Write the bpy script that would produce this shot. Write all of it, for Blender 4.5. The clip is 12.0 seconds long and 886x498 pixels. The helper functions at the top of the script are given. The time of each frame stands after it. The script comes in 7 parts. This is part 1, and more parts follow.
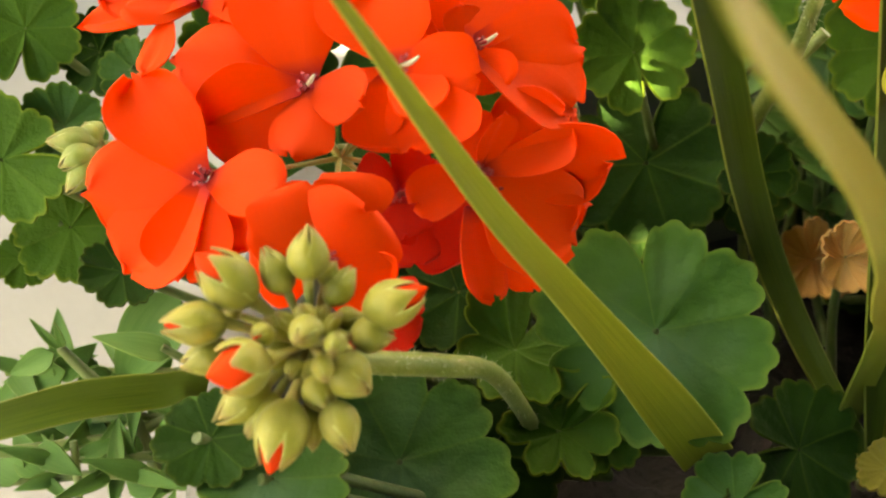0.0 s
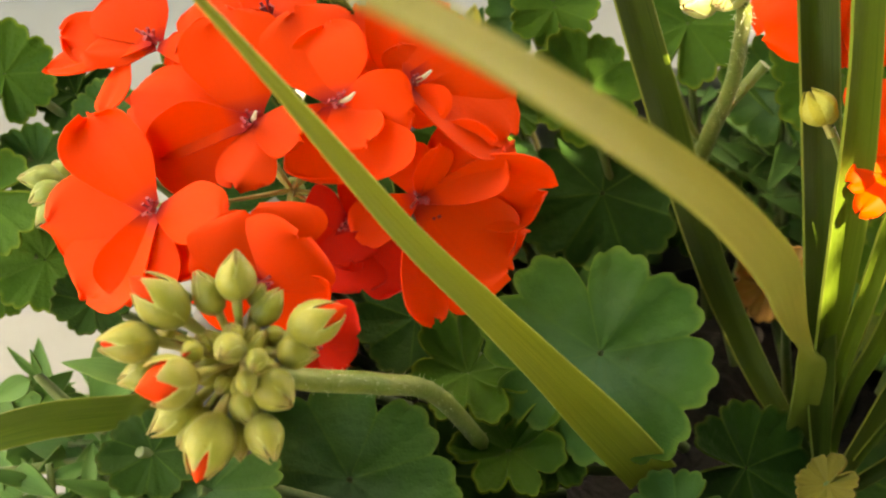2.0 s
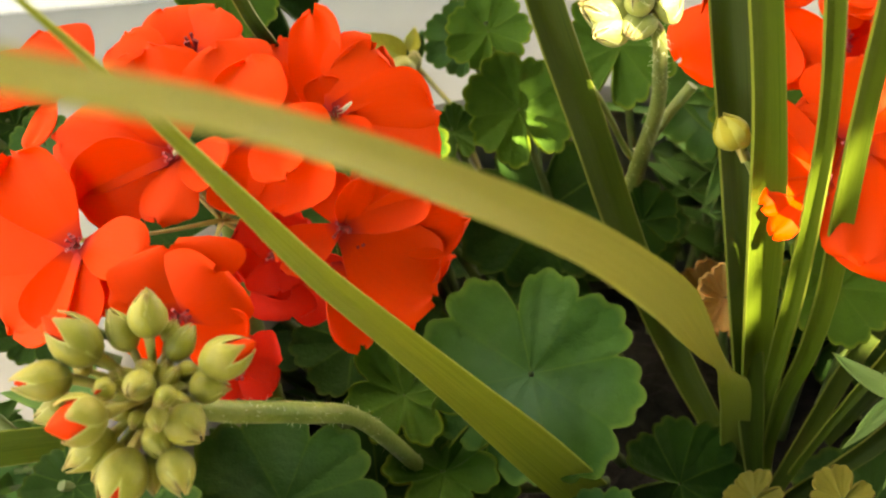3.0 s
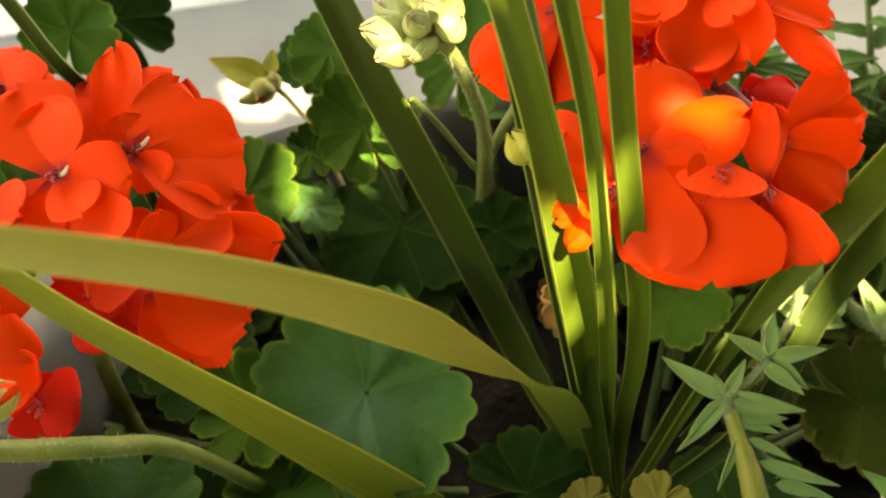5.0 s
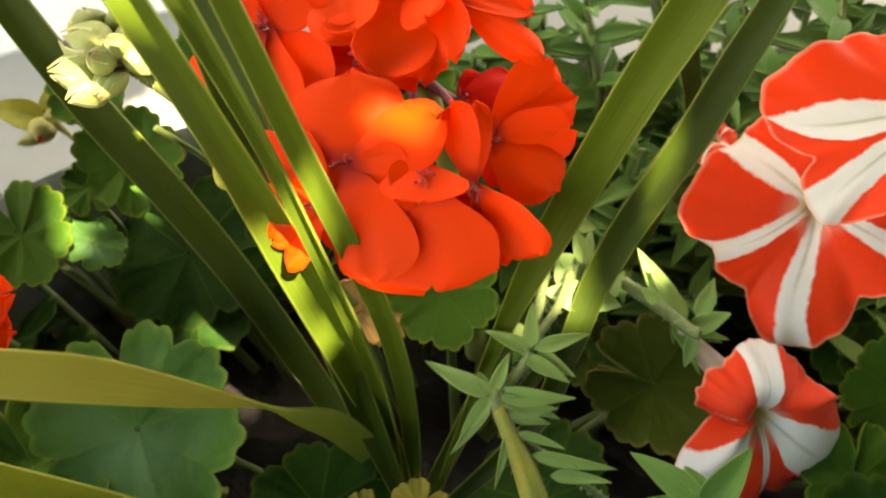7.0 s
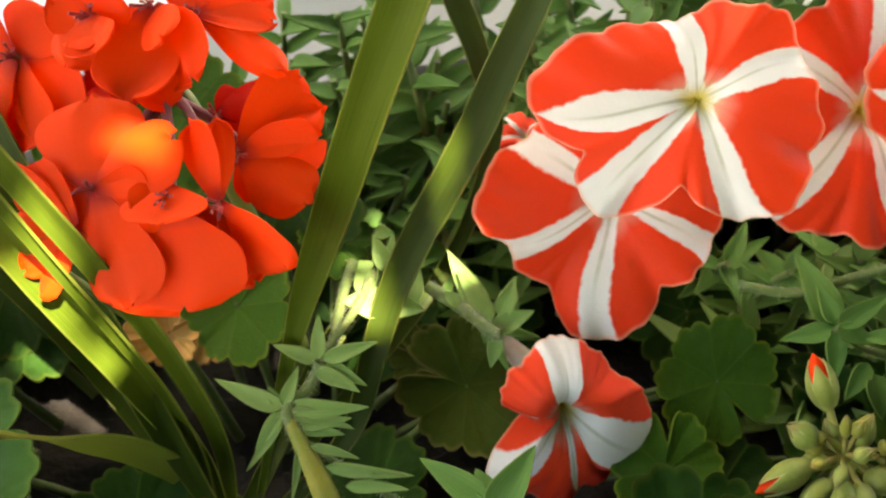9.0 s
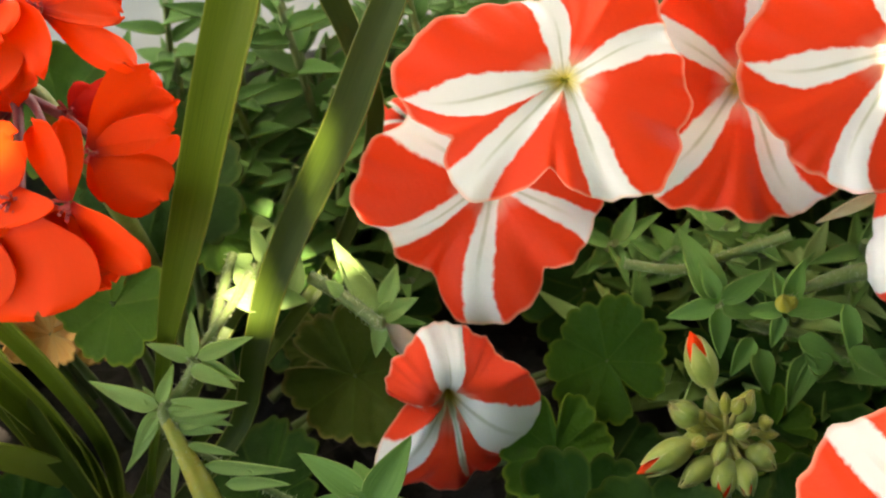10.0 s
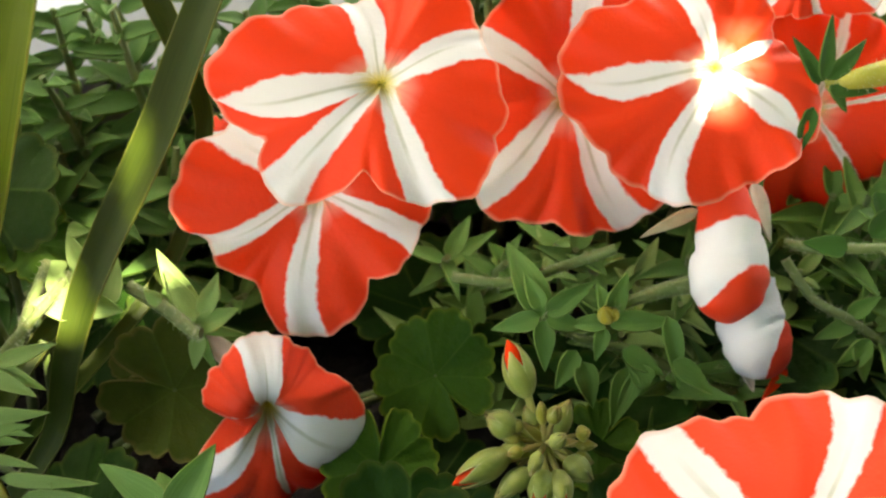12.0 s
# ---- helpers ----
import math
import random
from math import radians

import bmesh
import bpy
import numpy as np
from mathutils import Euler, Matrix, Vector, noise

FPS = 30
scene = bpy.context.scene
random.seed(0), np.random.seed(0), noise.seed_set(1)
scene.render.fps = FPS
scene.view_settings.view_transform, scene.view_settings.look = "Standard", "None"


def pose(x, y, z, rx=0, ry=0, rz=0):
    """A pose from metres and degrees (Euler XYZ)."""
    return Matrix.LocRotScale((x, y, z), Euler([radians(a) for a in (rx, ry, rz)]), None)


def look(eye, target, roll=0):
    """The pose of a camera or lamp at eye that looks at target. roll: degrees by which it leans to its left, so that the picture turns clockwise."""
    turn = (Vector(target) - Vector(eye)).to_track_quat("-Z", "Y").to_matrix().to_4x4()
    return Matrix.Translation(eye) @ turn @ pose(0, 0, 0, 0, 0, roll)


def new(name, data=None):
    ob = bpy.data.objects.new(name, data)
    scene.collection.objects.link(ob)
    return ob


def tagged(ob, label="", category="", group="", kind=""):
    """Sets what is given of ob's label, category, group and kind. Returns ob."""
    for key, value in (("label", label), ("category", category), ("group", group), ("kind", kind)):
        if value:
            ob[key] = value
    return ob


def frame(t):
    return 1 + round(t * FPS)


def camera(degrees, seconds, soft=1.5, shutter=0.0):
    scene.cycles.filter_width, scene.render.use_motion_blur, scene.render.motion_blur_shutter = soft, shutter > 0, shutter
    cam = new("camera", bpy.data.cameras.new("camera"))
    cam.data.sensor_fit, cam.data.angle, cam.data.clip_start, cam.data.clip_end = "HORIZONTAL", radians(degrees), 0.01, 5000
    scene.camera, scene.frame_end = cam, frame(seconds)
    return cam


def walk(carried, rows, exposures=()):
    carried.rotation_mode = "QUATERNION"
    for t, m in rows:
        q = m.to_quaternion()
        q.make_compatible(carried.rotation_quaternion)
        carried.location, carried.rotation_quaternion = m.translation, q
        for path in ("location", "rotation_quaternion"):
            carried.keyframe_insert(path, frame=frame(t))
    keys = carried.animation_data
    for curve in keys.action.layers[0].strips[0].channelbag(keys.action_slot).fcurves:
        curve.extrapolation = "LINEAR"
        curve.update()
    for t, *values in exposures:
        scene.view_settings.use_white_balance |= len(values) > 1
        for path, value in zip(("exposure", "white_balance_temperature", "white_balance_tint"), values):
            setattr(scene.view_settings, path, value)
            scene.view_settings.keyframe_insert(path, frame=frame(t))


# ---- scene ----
# The camera and its walk.
cam = camera(44.0, 12.0, soft=2.2)
cam.data.dof.use_dof, cam.data.dof.focus_distance, cam.data.dof.aperture_fstop = True, 0.255, 20.0
PATH = [
    (0, (0.0182, 0.0107, 0.5353), (0.0373, 0.2343, 0.3363), 8.99),
    (0.5, (0.0197, 0.0105, 0.5391), (0.0364, 0.2353, 0.3412), 8.92),
    (1, (0.0239, 0.0071, 0.5394), (0.0355, 0.2333, 0.3426), 8.36),
    (1.5, (0.0283, 0.0026, 0.5409), (0.0377, 0.2319, 0.3478), 7.59),
    (2, (0.0393, -0.0007, 0.5433), (0.0479, 0.2300, 0.3517), 6.56),
    (2.5, (0.0483, -0.0007, 0.5479), (0.0567, 0.2307, 0.3571), 6.03),
    (4.5, (0.0924, 0.0055, 0.5608), (0.0972, 0.2340, 0.3665), 2.72),
    (5, (0.1105, 0.0038, 0.5621), (0.1101, 0.2332, 0.3688), 1.12),
    (5.5, (0.1234, 0.0042, 0.5633), (0.1232, 0.2343, 0.3708), -0.02),
    (6, (0.1396, 0.0094, 0.5660), (0.1396, 0.2382, 0.3719), -1.88),
    (6.5, (0.1519, 0.0120, 0.5664), (0.1543, 0.2393, 0.3706), -2.84),
    (7, (0.1723, 0.0097, 0.5647), (0.1750, 0.2361, 0.3679), -4.89),
    (7.5, (0.1878, 0.0076, 0.5632), (0.1915, 0.2351, 0.3676), -5.88),
    (9.5, (0.2423, 0.0086, 0.5602), (0.2453, 0.2323, 0.3602), -9.56),
    (10, (0.2540, 0.0104, 0.5582), (0.2622, 0.2307, 0.3547), -9.66),
    (10.5, (0.2609, 0.0086, 0.5538), (0.2750, 0.2276, 0.3492), -8.89),
    (11, (0.2681, 0.0032, 0.5470), (0.2894, 0.2251, 0.3462), -7.66),
    (11.5, (0.2714, -0.0015, 0.5432), (0.2930, 0.2244, 0.3470), -7.45),
    (12, (0.2765, 0.0004, 0.5427), (0.3096, 0.2276, 0.3496), -4.95),
]
walk(cam, [(t, look(eye, target, roll)) for t, eye, target, roll in PATH], [(0, 4.05, 10900, 10), (2.5, 4.05, 10900, 10), (5.5, 3.85, 10500, 10), (9.5, 3.94, 9100, 10), (12, 3.95, 9100, 10)])

# ==== world, sun, exposure
world = bpy.data.worlds.new("sky")
scene.world = world
world.use_nodes = True
wn = world.node_tree
sky = wn.nodes.new("ShaderNodeTexSky")
sky.sky_type = "NISHITA"
sky.sun_disc = False
SUN_HIGH, SUN_WAY = radians(50), radians(150)
sky.sun_elevation = SUN_HIGH
sky.sun_rotation = SUN_WAY
wn.nodes["Background"].inputs[1].default_value = 0.085
wn.links.new(sky.outputs[0], wn.nodes["Background"].inputs[0])
sun_data = bpy.data.lights.new("sun", "SUN")
sun_data.energy, sun_data.angle, sun_data.color = 2.7, radians(0.45), (1.0, 0.98, 0.94)
sun = new("sun", sun_data)
toward_sun = Vector((math.sin(SUN_WAY) * math.cos(SUN_HIGH), math.cos(SUN_WAY) * math.cos(SUN_HIGH), math.sin(SUN_HIGH)))
sun.matrix_world = look(toward_sun * 5, (0, 0, 0))


# Unseen crown, added towards the sun to keep the pot in shade.
CROWN_MID = np.array((0.13, 0.42, 0.22)) + np.array(toward_sun) * 1.25
CROWN_WIDE, CROWN_TALL, CROWN_LEAVES = 1.35, 1.50, 62000
# Holes in that crown, each placed where a sun fleck should land.
FLECK_GAPS = [(0.0763, -0.018, 0.011), (0.0734, -0.0259, 0.012), (0.0693, -0.0343, 0.01), (0.0853, 0.0175, 0.011), (0.0963, 0.0055, 0.009), (0.0451, -0.013, 0.01), (0.005, -0.0388, 0.009), (0.0175, -0.049, 0.015), (-0.0973, -0.079, 0.017), (-0.0077, -0.0522, 0.006), (-0.0518, 0.1662, 0.04)]


# ==== materials
def material(name):
    m = bpy.data.materials.new(name)
    m.use_nodes = True
    return m, m.node_tree, m.node_tree.nodes["Principled BSDF"]


def node(nt, kind, **values):
    n = nt.nodes.new(kind)
    for key, value in values.items():
        n.inputs[key.replace("_", " ")].default_value = value
    return n


def ramp(nt, source, stops):
    n = nt.nodes.new("ShaderNodeValToRGB")
    el = n.color_ramp.elements
    el.remove(el[1])
    el[0].position, el[0].color = stops[0][0], (*stops[0][1], 1)
    for at, col in stops[1:]:
        el.new(at).color = (*col, 1)
    nt.links.new(source, n.inputs[0])
    return n.outputs[0]


def attribute(nt, name):
    n = nt.nodes.new("ShaderNodeAttribute")
    n.attribute_name = name
    return n.outputs["Fac"]


def maths(nt, op, a, b=0.0):
    n = nt.nodes.new("ShaderNodeMath")
    n.operation = op
    for i, v in enumerate((a, b)):
        if isinstance(v, (int, float)):
            n.inputs[i].default_value = v
        else:
            nt.links.new(v, n.inputs[i])
    return n.outputs[0]


def blend(nt, fac, a, b, how="MIX"):
    n = nt.nodes.new("ShaderNodeMix")
    n.data_type, n.blend_type = "RGBA", how
    for slot, v in ((0, fac), (6, a), (7, b)):
        if isinstance(v, (int, float)):
            n.inputs[slot].default_value = v
        elif isinstance(v, tuple):
            n.inputs[slot].default_value = (*v, 1)
        else:
            nt.links.new(v, n.inputs[slot])
    return n.outputs[2]


def noise_at(nt, scale, detail=4.0, stretch=None, rough=0.55):
    co = nt.nodes.new("ShaderNodeTexCoord").outputs["Object"]
    if stretch:
        mp = nt.nodes.new("ShaderNodeMapping")
        mp.inputs["Scale"].default_value = stretch
        nt.links.new(co, mp.inputs[0])
        co = mp.outputs[0]
    n = node(nt, "ShaderNodeTexNoise", Scale=scale, Detail=detail, Roughness=rough)
    nt.links.new(co, n.inputs["Vector"])
    return n.outputs["Fac"]


def along_across(nt, along_scale, across_scale):
    """Noise stretched along a petal or a blade."""
    n = nt.nodes.new("ShaderNodeCombineXYZ")
    nt.links.new(maths(nt, "MULTIPLY", attribute(nt, "along"), along_scale), n.inputs[0])
    nt.links.new(maths(nt, "MULTIPLY", attribute(nt, "across"), across_scale), n.inputs[1])
    tex = node(nt, "ShaderNodeTexNoise", Scale=1.0, Detail=3.0)
    nt.links.new(n.outputs[0], tex.inputs["Vector"])
    return tex.outputs["Fac"]


def bumped(nt, bsdf, height, strength, distance):
    n = node(nt, "ShaderNodeBump", Strength=strength, Distance=distance)
    nt.links.new(height, n.inputs["Height"])
    nt.links.new(n.outputs[0], bsdf.inputs["Normal"])


def leafy(nt, bsdf, colour, share, glow=None):
    """Lets part of the light through, as petals and leaves do."""
    tr = nt.nodes.new("ShaderNodeBsdfTranslucent")
    nt.links.new(glow or colour, tr.inputs[0])
    mix = nt.nodes.new("ShaderNodeMixShader")
    mix.inputs[0].default_value = share
    nt.links.new(bsdf.outputs[0], mix.inputs[1])
    nt.links.new(tr.outputs[0], mix.inputs[2])
    nt.links.new(mix.outputs[0], nt.nodes["Material Output"].inputs["Surface"])
    nt.links.new(colour, bsdf.inputs["Base Color"])


def varied(nt, colour, low=0.85, high=1.15):
    """A little lighter or darker from piece to piece."""
    rnd = nt.nodes.new("ShaderNodeObjectInfo").outputs["Random"]
    hsv = nt.nodes.new("ShaderNodeHueSaturation")
    nt.links.new(maths(nt, "ADD", maths(nt, "MULTIPLY", rnd, high - low), low), hsv.inputs["Value"])
    nt.links.new(colour, hsv.inputs["Color"])
    return hsv.outputs[0]


def petal_material(name, deep, full, share):
    m, nt, b = material(name)
    col = ramp(nt, attribute(nt, "along"), [(0.0, deep), (0.22, full), (1.0, tuple(c * 0.96 for c in full))])
    col = blend(nt, maths(nt, "MULTIPLY", along_across(nt, 1.2, 14.0), 0.35), col, tuple(c * 0.75 for c in full))
    col = varied(nt, col, 0.9, 1.08)
    b.inputs["Roughness"].default_value = 0.55
    b.inputs["Specular IOR Level"].default_value = 0.12
    b.inputs["Sheen Weight"].default_value = 0.02
    bumped(nt, b, along_across(nt, 2.0, 9.0), 0.15, 0.0005)
    leafy(nt, b, col, share)
    return m


def leaf_material(name, dark, light, edge, rough=0.58, share=0.22, vein=(0.09, 0.16, 0.025), bloom=None):
    """Geranium leaf: veins from the stalk, a pale rim, blotches; bloom paints a sheen."""
    m, nt, b = material(name)
    col = blend(nt, ramp(nt, noise_at(nt, 55.0), [(0.3, (0, 0, 0)), (0.7, (1, 1, 1))]), dark, light)
    col = blend(nt, ramp(nt, attribute(nt, "across"), [(0.0, (0.42, 0.42, 0.42)), (0.09, (0, 0, 0))]), col, vein)
    col = blend(nt, ramp(nt, attribute(nt, "along"), [(0.92, (0, 0, 0)), (0.99, (0.35, 0.35, 0.35))]), col, edge)
    if bloom:
        sheen_mask = maths(nt, "MULTIPLY", ramp(nt, noise_at(nt, 38.0, 2.0), [(0.38, (0, 0, 0)), (0.66, (1, 1, 1))]), ramp(nt, attribute(nt, "along"), [(0.35, (0.8, 0.8, 0.8)), (0.85, (0, 0, 0))]))
        col = blend(nt, sheen_mask, col, bloom)
    col = varied(nt, col)
    b.inputs["Roughness"].default_value = rough
    b.inputs["Specular IOR Level"].default_value = 0.09
    quilt = maths(nt, "ADD", maths(nt, "MULTIPLY", noise_at(nt, 130.0, 2.0), 2.2), noise_at(nt, 320.0, 3.0))
    bumped(nt, b, maths(nt, "ADD", quilt, maths(nt, "MULTIPLY", noise_at(nt, 1500.0, 2.0), 0.4)), 0.6, 0.0010)
    leafy(nt, b, col, share)
    return m


def blade_material(name, dark, light, share=0.3, rough=0.38, edge=0.38, foot=None):
    """Long leaf with fine lines along it."""
    m, nt, b = material(name)
    lines = along_across(nt, 0.8, 22.0)
    col = blend(nt, ramp(nt, lines, [(0.3, (0, 0, 0)), (0.7, (1, 1, 1))]), dark, light)
    col = blend(nt, ramp(nt, maths(nt, "ABSOLUTE", attribute(nt, "across")), [(0.90, (0, 0, 0)), (1.0, (edge, edge, edge))]), col, (0.40, 0.42, 0.09))
    col = blend(nt, maths(nt, "MULTIPLY", noise_at(nt, 30.0), 0.5), col, dark)
    if foot:
        col = blend(nt, ramp(nt, maths(nt, "DIVIDE", attribute(nt, "along"), 6.0), [(0.28, (1, 1, 1)), (0.42, (0, 0, 0))]), col, foot)
    b.inputs["Roughness"].default_value = rough
    b.inputs["Specular IOR Level"].default_value = 0.18
    bumped(nt, b, lines, 0.3, 0.0008)
    leafy(nt, b, varied(nt, col, 0.9, 1.1), share)
    return m


def stem_material(name, base, other, share=0.12):
    m, nt, b = material(name)
    col = blend(nt, ramp(nt, noise_at(nt, 160.0), [(0.35, (0, 0, 0)), (0.7, (1, 1, 1))]), base, other)
    b.inputs["Roughness"].default_value = 0.5
    b.inputs["Sheen Weight"].default_value = 0.06
    bumped(nt, b, noise_at(nt, 900.0, 3.0), 0.5, 0.0006)
    leafy(nt, b, varied(nt, col), share)
    return m


def star_material(name):
    """Petunia limb: vermilion with white rays that run from the throat along the middle of each lobe."""
    m, nt, b = material(name)
    along = attribute(nt, "along")
    wide = ramp(nt, along, [(0.0, (0.10, 0.10, 0.10)), (0.2, (0.060, 0.060, 0.060)), (0.5, (0.105, 0.105, 0.105)), (0.85, (0.125, 0.125, 0.125)), (1.0, (0.15, 0.15, 0.15))])
    wide = maths(nt, "MULTIPLY", wide, attribute(nt, "width"))
    ragged = maths(nt, "MULTIPLY", maths(nt, "SUBTRACT", noise_at(nt, 420.0, 4.0), 0.5), 0.05)
    off = maths(nt, "SUBTRACT", maths(nt, "ADD", attribute(nt, "across"), ragged), wide)
    white = ramp(nt, maths(nt, "ADD", off, 0.5), [(0.492, (1, 1, 1)), (0.512, (0, 0, 0))])
    red = ramp(nt, along, [(0.13, (0.80, 0.38, 0.30)), (0.34, (0.86, 0.055, 0.016)), (1.0, (0.90, 0.050, 0.008))])
    red = blend(nt, maths(nt, "MULTIPLY", noise_at(nt, 60.0), 0.35), red, (0.74, 0.03, 0.008))
    pale = blend(nt, maths(nt, "MULTIPLY", noise_at(nt, 90.0), 0.4), (0.81, 0.80, 0.79), (0.71, 0.70, 0.69))
    line = ramp(nt, maths(nt, "ADD", attribute(nt, "across"), maths(nt, "MULTIPLY", noise_at(nt, 200.0), 0.02)), [(0.012, (1, 1, 1)), (0.03, (0, 0, 0))])
    pale = blend(nt, maths(nt, "MULTIPLY", line, ramp(nt, along, [(0.5, (0.55, 0.55, 0.55)), (0.85, (0, 0, 0))])), pale, (0.28, 0.30, 0.14))
    col = blend(nt, white, red, pale)
    # Thin pale rim: the glow of lit petal edges, painted in.
    col = blend(nt, ramp(nt, along, [(0.965, (0, 0, 0)), (0.995, (0.55, 0.55, 0.55))]), col, (0.85, 0.45, 0.32))
    streak = ramp(nt, along_across(nt, 1.5, 95.0), [(0.46, (0, 0, 0)), (0.54, (1, 1, 1))])
    col = blend(nt, maths(nt, "MULTIPLY", streak, ramp(nt, along, [(0.08, (0.7, 0.7, 0.7)), (0.22, (0, 0, 0))])), col, (0.56, 0.46, 0.14))
    col = blend(nt, ramp(nt, along, [(0.03, (1, 1, 1)), (0.14, (0, 0, 0))]), col, (0.74, 0.60, 0.12))
    b.inputs["Roughness"].default_value = 0.55
    b.inputs["Specular IOR Level"].default_value = 0.25
    b.inputs["Sheen Weight"].default_value = 0.08
    bumped(nt, b, maths(nt, "ADD", noise_at(nt, 130.0, 3.0), maths(nt, "MULTIPLY", noise_at(nt, 900.0, 2.0), 0.3)), 0.35, 0.0012)
    leafy(nt, b, col, 0.25)
    return m


def plain_material(name, a, b_col, scale, rough, bump=0.3, distance=0.002, fine=8.0):
    m, nt, b = material(name)
    big = ramp(nt, noise_at(nt, scale), [(0.3, (0, 0, 0)), (0.72, (1, 1, 1))])
    col = blend(nt, big, a, b_col)
    grain = noise_at(nt, scale * fine, 5.0)
    col = blend(nt, maths(nt, "MULTIPLY", grain, 0.35), col, tuple(c * 0.55 for c in a))
    nt.links.new(col, b.inputs["Base Color"])
    b.inputs["Roughness"].default_value = rough
    bumped(nt, b, grain, bump, distance)
    return m


def sepal_material(name, base, other, edge):
    """Green sepal with a pale papery edge and fine down."""
    m, nt, b = material(name)
    col = blend(nt, ramp(nt, noise_at(nt, 160.0), [(0.35, (0, 0, 0)), (0.7, (1, 1, 1))]), base, other)
    lines = along_across(nt, 1.0, 7.0)
    col = blend(nt, maths(nt, "MULTIPLY", lines, 0.35), col, tuple(c * 0.6 for c in base))
    col = blend(nt, ramp(nt, maths(nt, "ABSOLUTE", attribute(nt, "across")), [(0.78, (0, 0, 0)), (0.97, (0.7, 0.7, 0.7))]), col, edge)
    col = blend(nt, ramp(nt, attribute(nt, "along"), [(0.80, (0, 0, 0)), (1.0, (0.5, 0.5, 0.5))]), col, (0.42, 0.24, 0.10))
    b.inputs["Roughness"].default_value = 0.5
    b.inputs["Sheen Weight"].default_value = 0.10
    bumped(nt, b, noise_at(nt, 900.0, 3.0), 0.5, 0.0006)
    leafy(nt, b, varied(nt, col), 0.25)
    return m


RED = petal_material("geranium_petal", (0.30, 0.006, 0.03), (0.93, 0.064, 0.010), 0.38)
# Darker copy of the petal red: shade between florets put into the colour.
RED_SHADED = petal_material("geranium_petal_shaded", (0.20, 0.004, 0.02), (0.74, 0.020, 0.012), 0.3)
STAMEN = stem_material("stamen", (0.30, 0.008, 0.02), (0.40, 0.03, 0.03), 0.1)
MAROON = stem_material("maroon_stalk", (0.10, 0.008, 0.02), (0.16, 0.02, 0.03), 0.05)
PALE = stem_material("pale_style", (0.62, 0.60, 0.44), (0.5, 0.46, 0.3), 0.2)
PALE_PETAL = stem_material("cream_petal", (0.74, 0.70, 0.58), (0.66, 0.58, 0.44), 0.3)
DRY = stem_material("dry_sepal", (0.40, 0.33, 0.17), (0.52, 0.44, 0.27), 0.2)
LEAF = leaf_material("geranium_leaf", (0.028, 0.080, 0.008), (0.052, 0.122, 0.014), (0.20, 0.24, 0.025))
# The whitish sky sheen on these leaves is mixed into the colour.
LEAF_BLUE = leaf_material("geranium_leaf_sheen", (0.026, 0.082, 0.014), (0.048, 0.125, 0.025), (0.15, 0.21, 0.03), 0.5, bloom=(0.075, 0.150, 0.075))
# Dark copy of the leaf green; the shade is in the colour.
LEAF_SHADED = leaf_material("geranium_leaf_shaded", (0.010, 0.036, 0.004), (0.019, 0.058, 0.008), (0.08, 0.11, 0.015))
LEAF_OLIVE = leaf_material("geranium_leaf_olive", (0.040, 0.068, 0.008), (0.075, 0.100, 0.015), (0.26, 0.20, 0.07))
LEAF_YELLOW = leaf_material("geranium_leaf_yellowed", (0.28, 0.27, 0.04), (0.42, 0.36, 0.05), (0.35, 0.25, 0.06), 0.5, 0.25, (0.4, 0.4, 0.12))
LEAF_GOLD = leaf_material("geranium_leaf_ageing", (0.12, 0.11, 0.018), (0.19, 0.16, 0.028), (0.22, 0.15, 0.04), 0.55, 0.22, (0.2, 0.18, 0.05))
LEAF_BROWN = leaf_material("withered_leaf", (0.36, 0.18, 0.05), (0.50, 0.28, 0.09), (0.22, 0.12, 0.05), 0.65, 0.15, (0.36, 0.24, 0.1))
BLADE = blade_material("spike_blade", (0.062, 0.108, 0.010), (0.120, 0.168, 0.020))
BLADE_TAN = blade_material("spike_blade_tan", (0.20, 0.205, 0.035), (0.31, 0.285, 0.070), foot=(0.17, 0.21, 0.035))
# Spike blade colour taken down to stand in for shade.
BLADE_SHADED = blade_material("spike_blade_shaded", (0.030, 0.058, 0.006), (0.060, 0.090, 0.010))
SEPAL = sepal_material("sepal", (0.25, 0.255, 0.030), (0.38, 0.335, 0.052), (0.52, 0.50, 0.16))
SEPAL_PALE = sepal_material("pale_sepal", (0.25, 0.30, 0.07), (0.40, 0.42, 0.13), (0.60, 0.60, 0.34))
STALK = stem_material("stalk", (0.10, 0.15, 0.020), (0.17, 0.20, 0.045))
STALK_DARK = stem_material("leaf_stalk", (0.045, 0.085, 0.012), (0.08, 0.11, 0.025))
SEPAL_GREEN = sepal_material("green_sepal", (0.21, 0.27, 0.045), (0.34, 0.36, 0.08), (0.48, 0.50, 0.20))
BLADE_MID = blade_material("spike_blade_mid", (0.055, 0.095, 0.006), (0.105, 0.145, 0.012))
STALK_RED = stem_material("reddish_stalk", (0.31, 0.23, 0.07), (0.29, 0.30, 0.06))
SHOOT = blade_material("petunia_leaf", (0.090, 0.205, 0.042), (0.165, 0.300, 0.078), 0.25, 0.5, 0.15)
# Pale downy leaf green, made lighter still for the sun on it.
SHOOT_PALE_LIT = blade_material("petunia_leaf_pale_lit", (0.21, 0.36, 0.10), (0.35, 0.48, 0.17), 0.3, 0.55, 0.1)
# Blade colour raised to carry the sun on the narrow blade.
BLADE_SUNLIT = blade_material("spike_blade_sunlit", (0.16, 0.195, 0.018), (0.29, 0.30, 0.045))
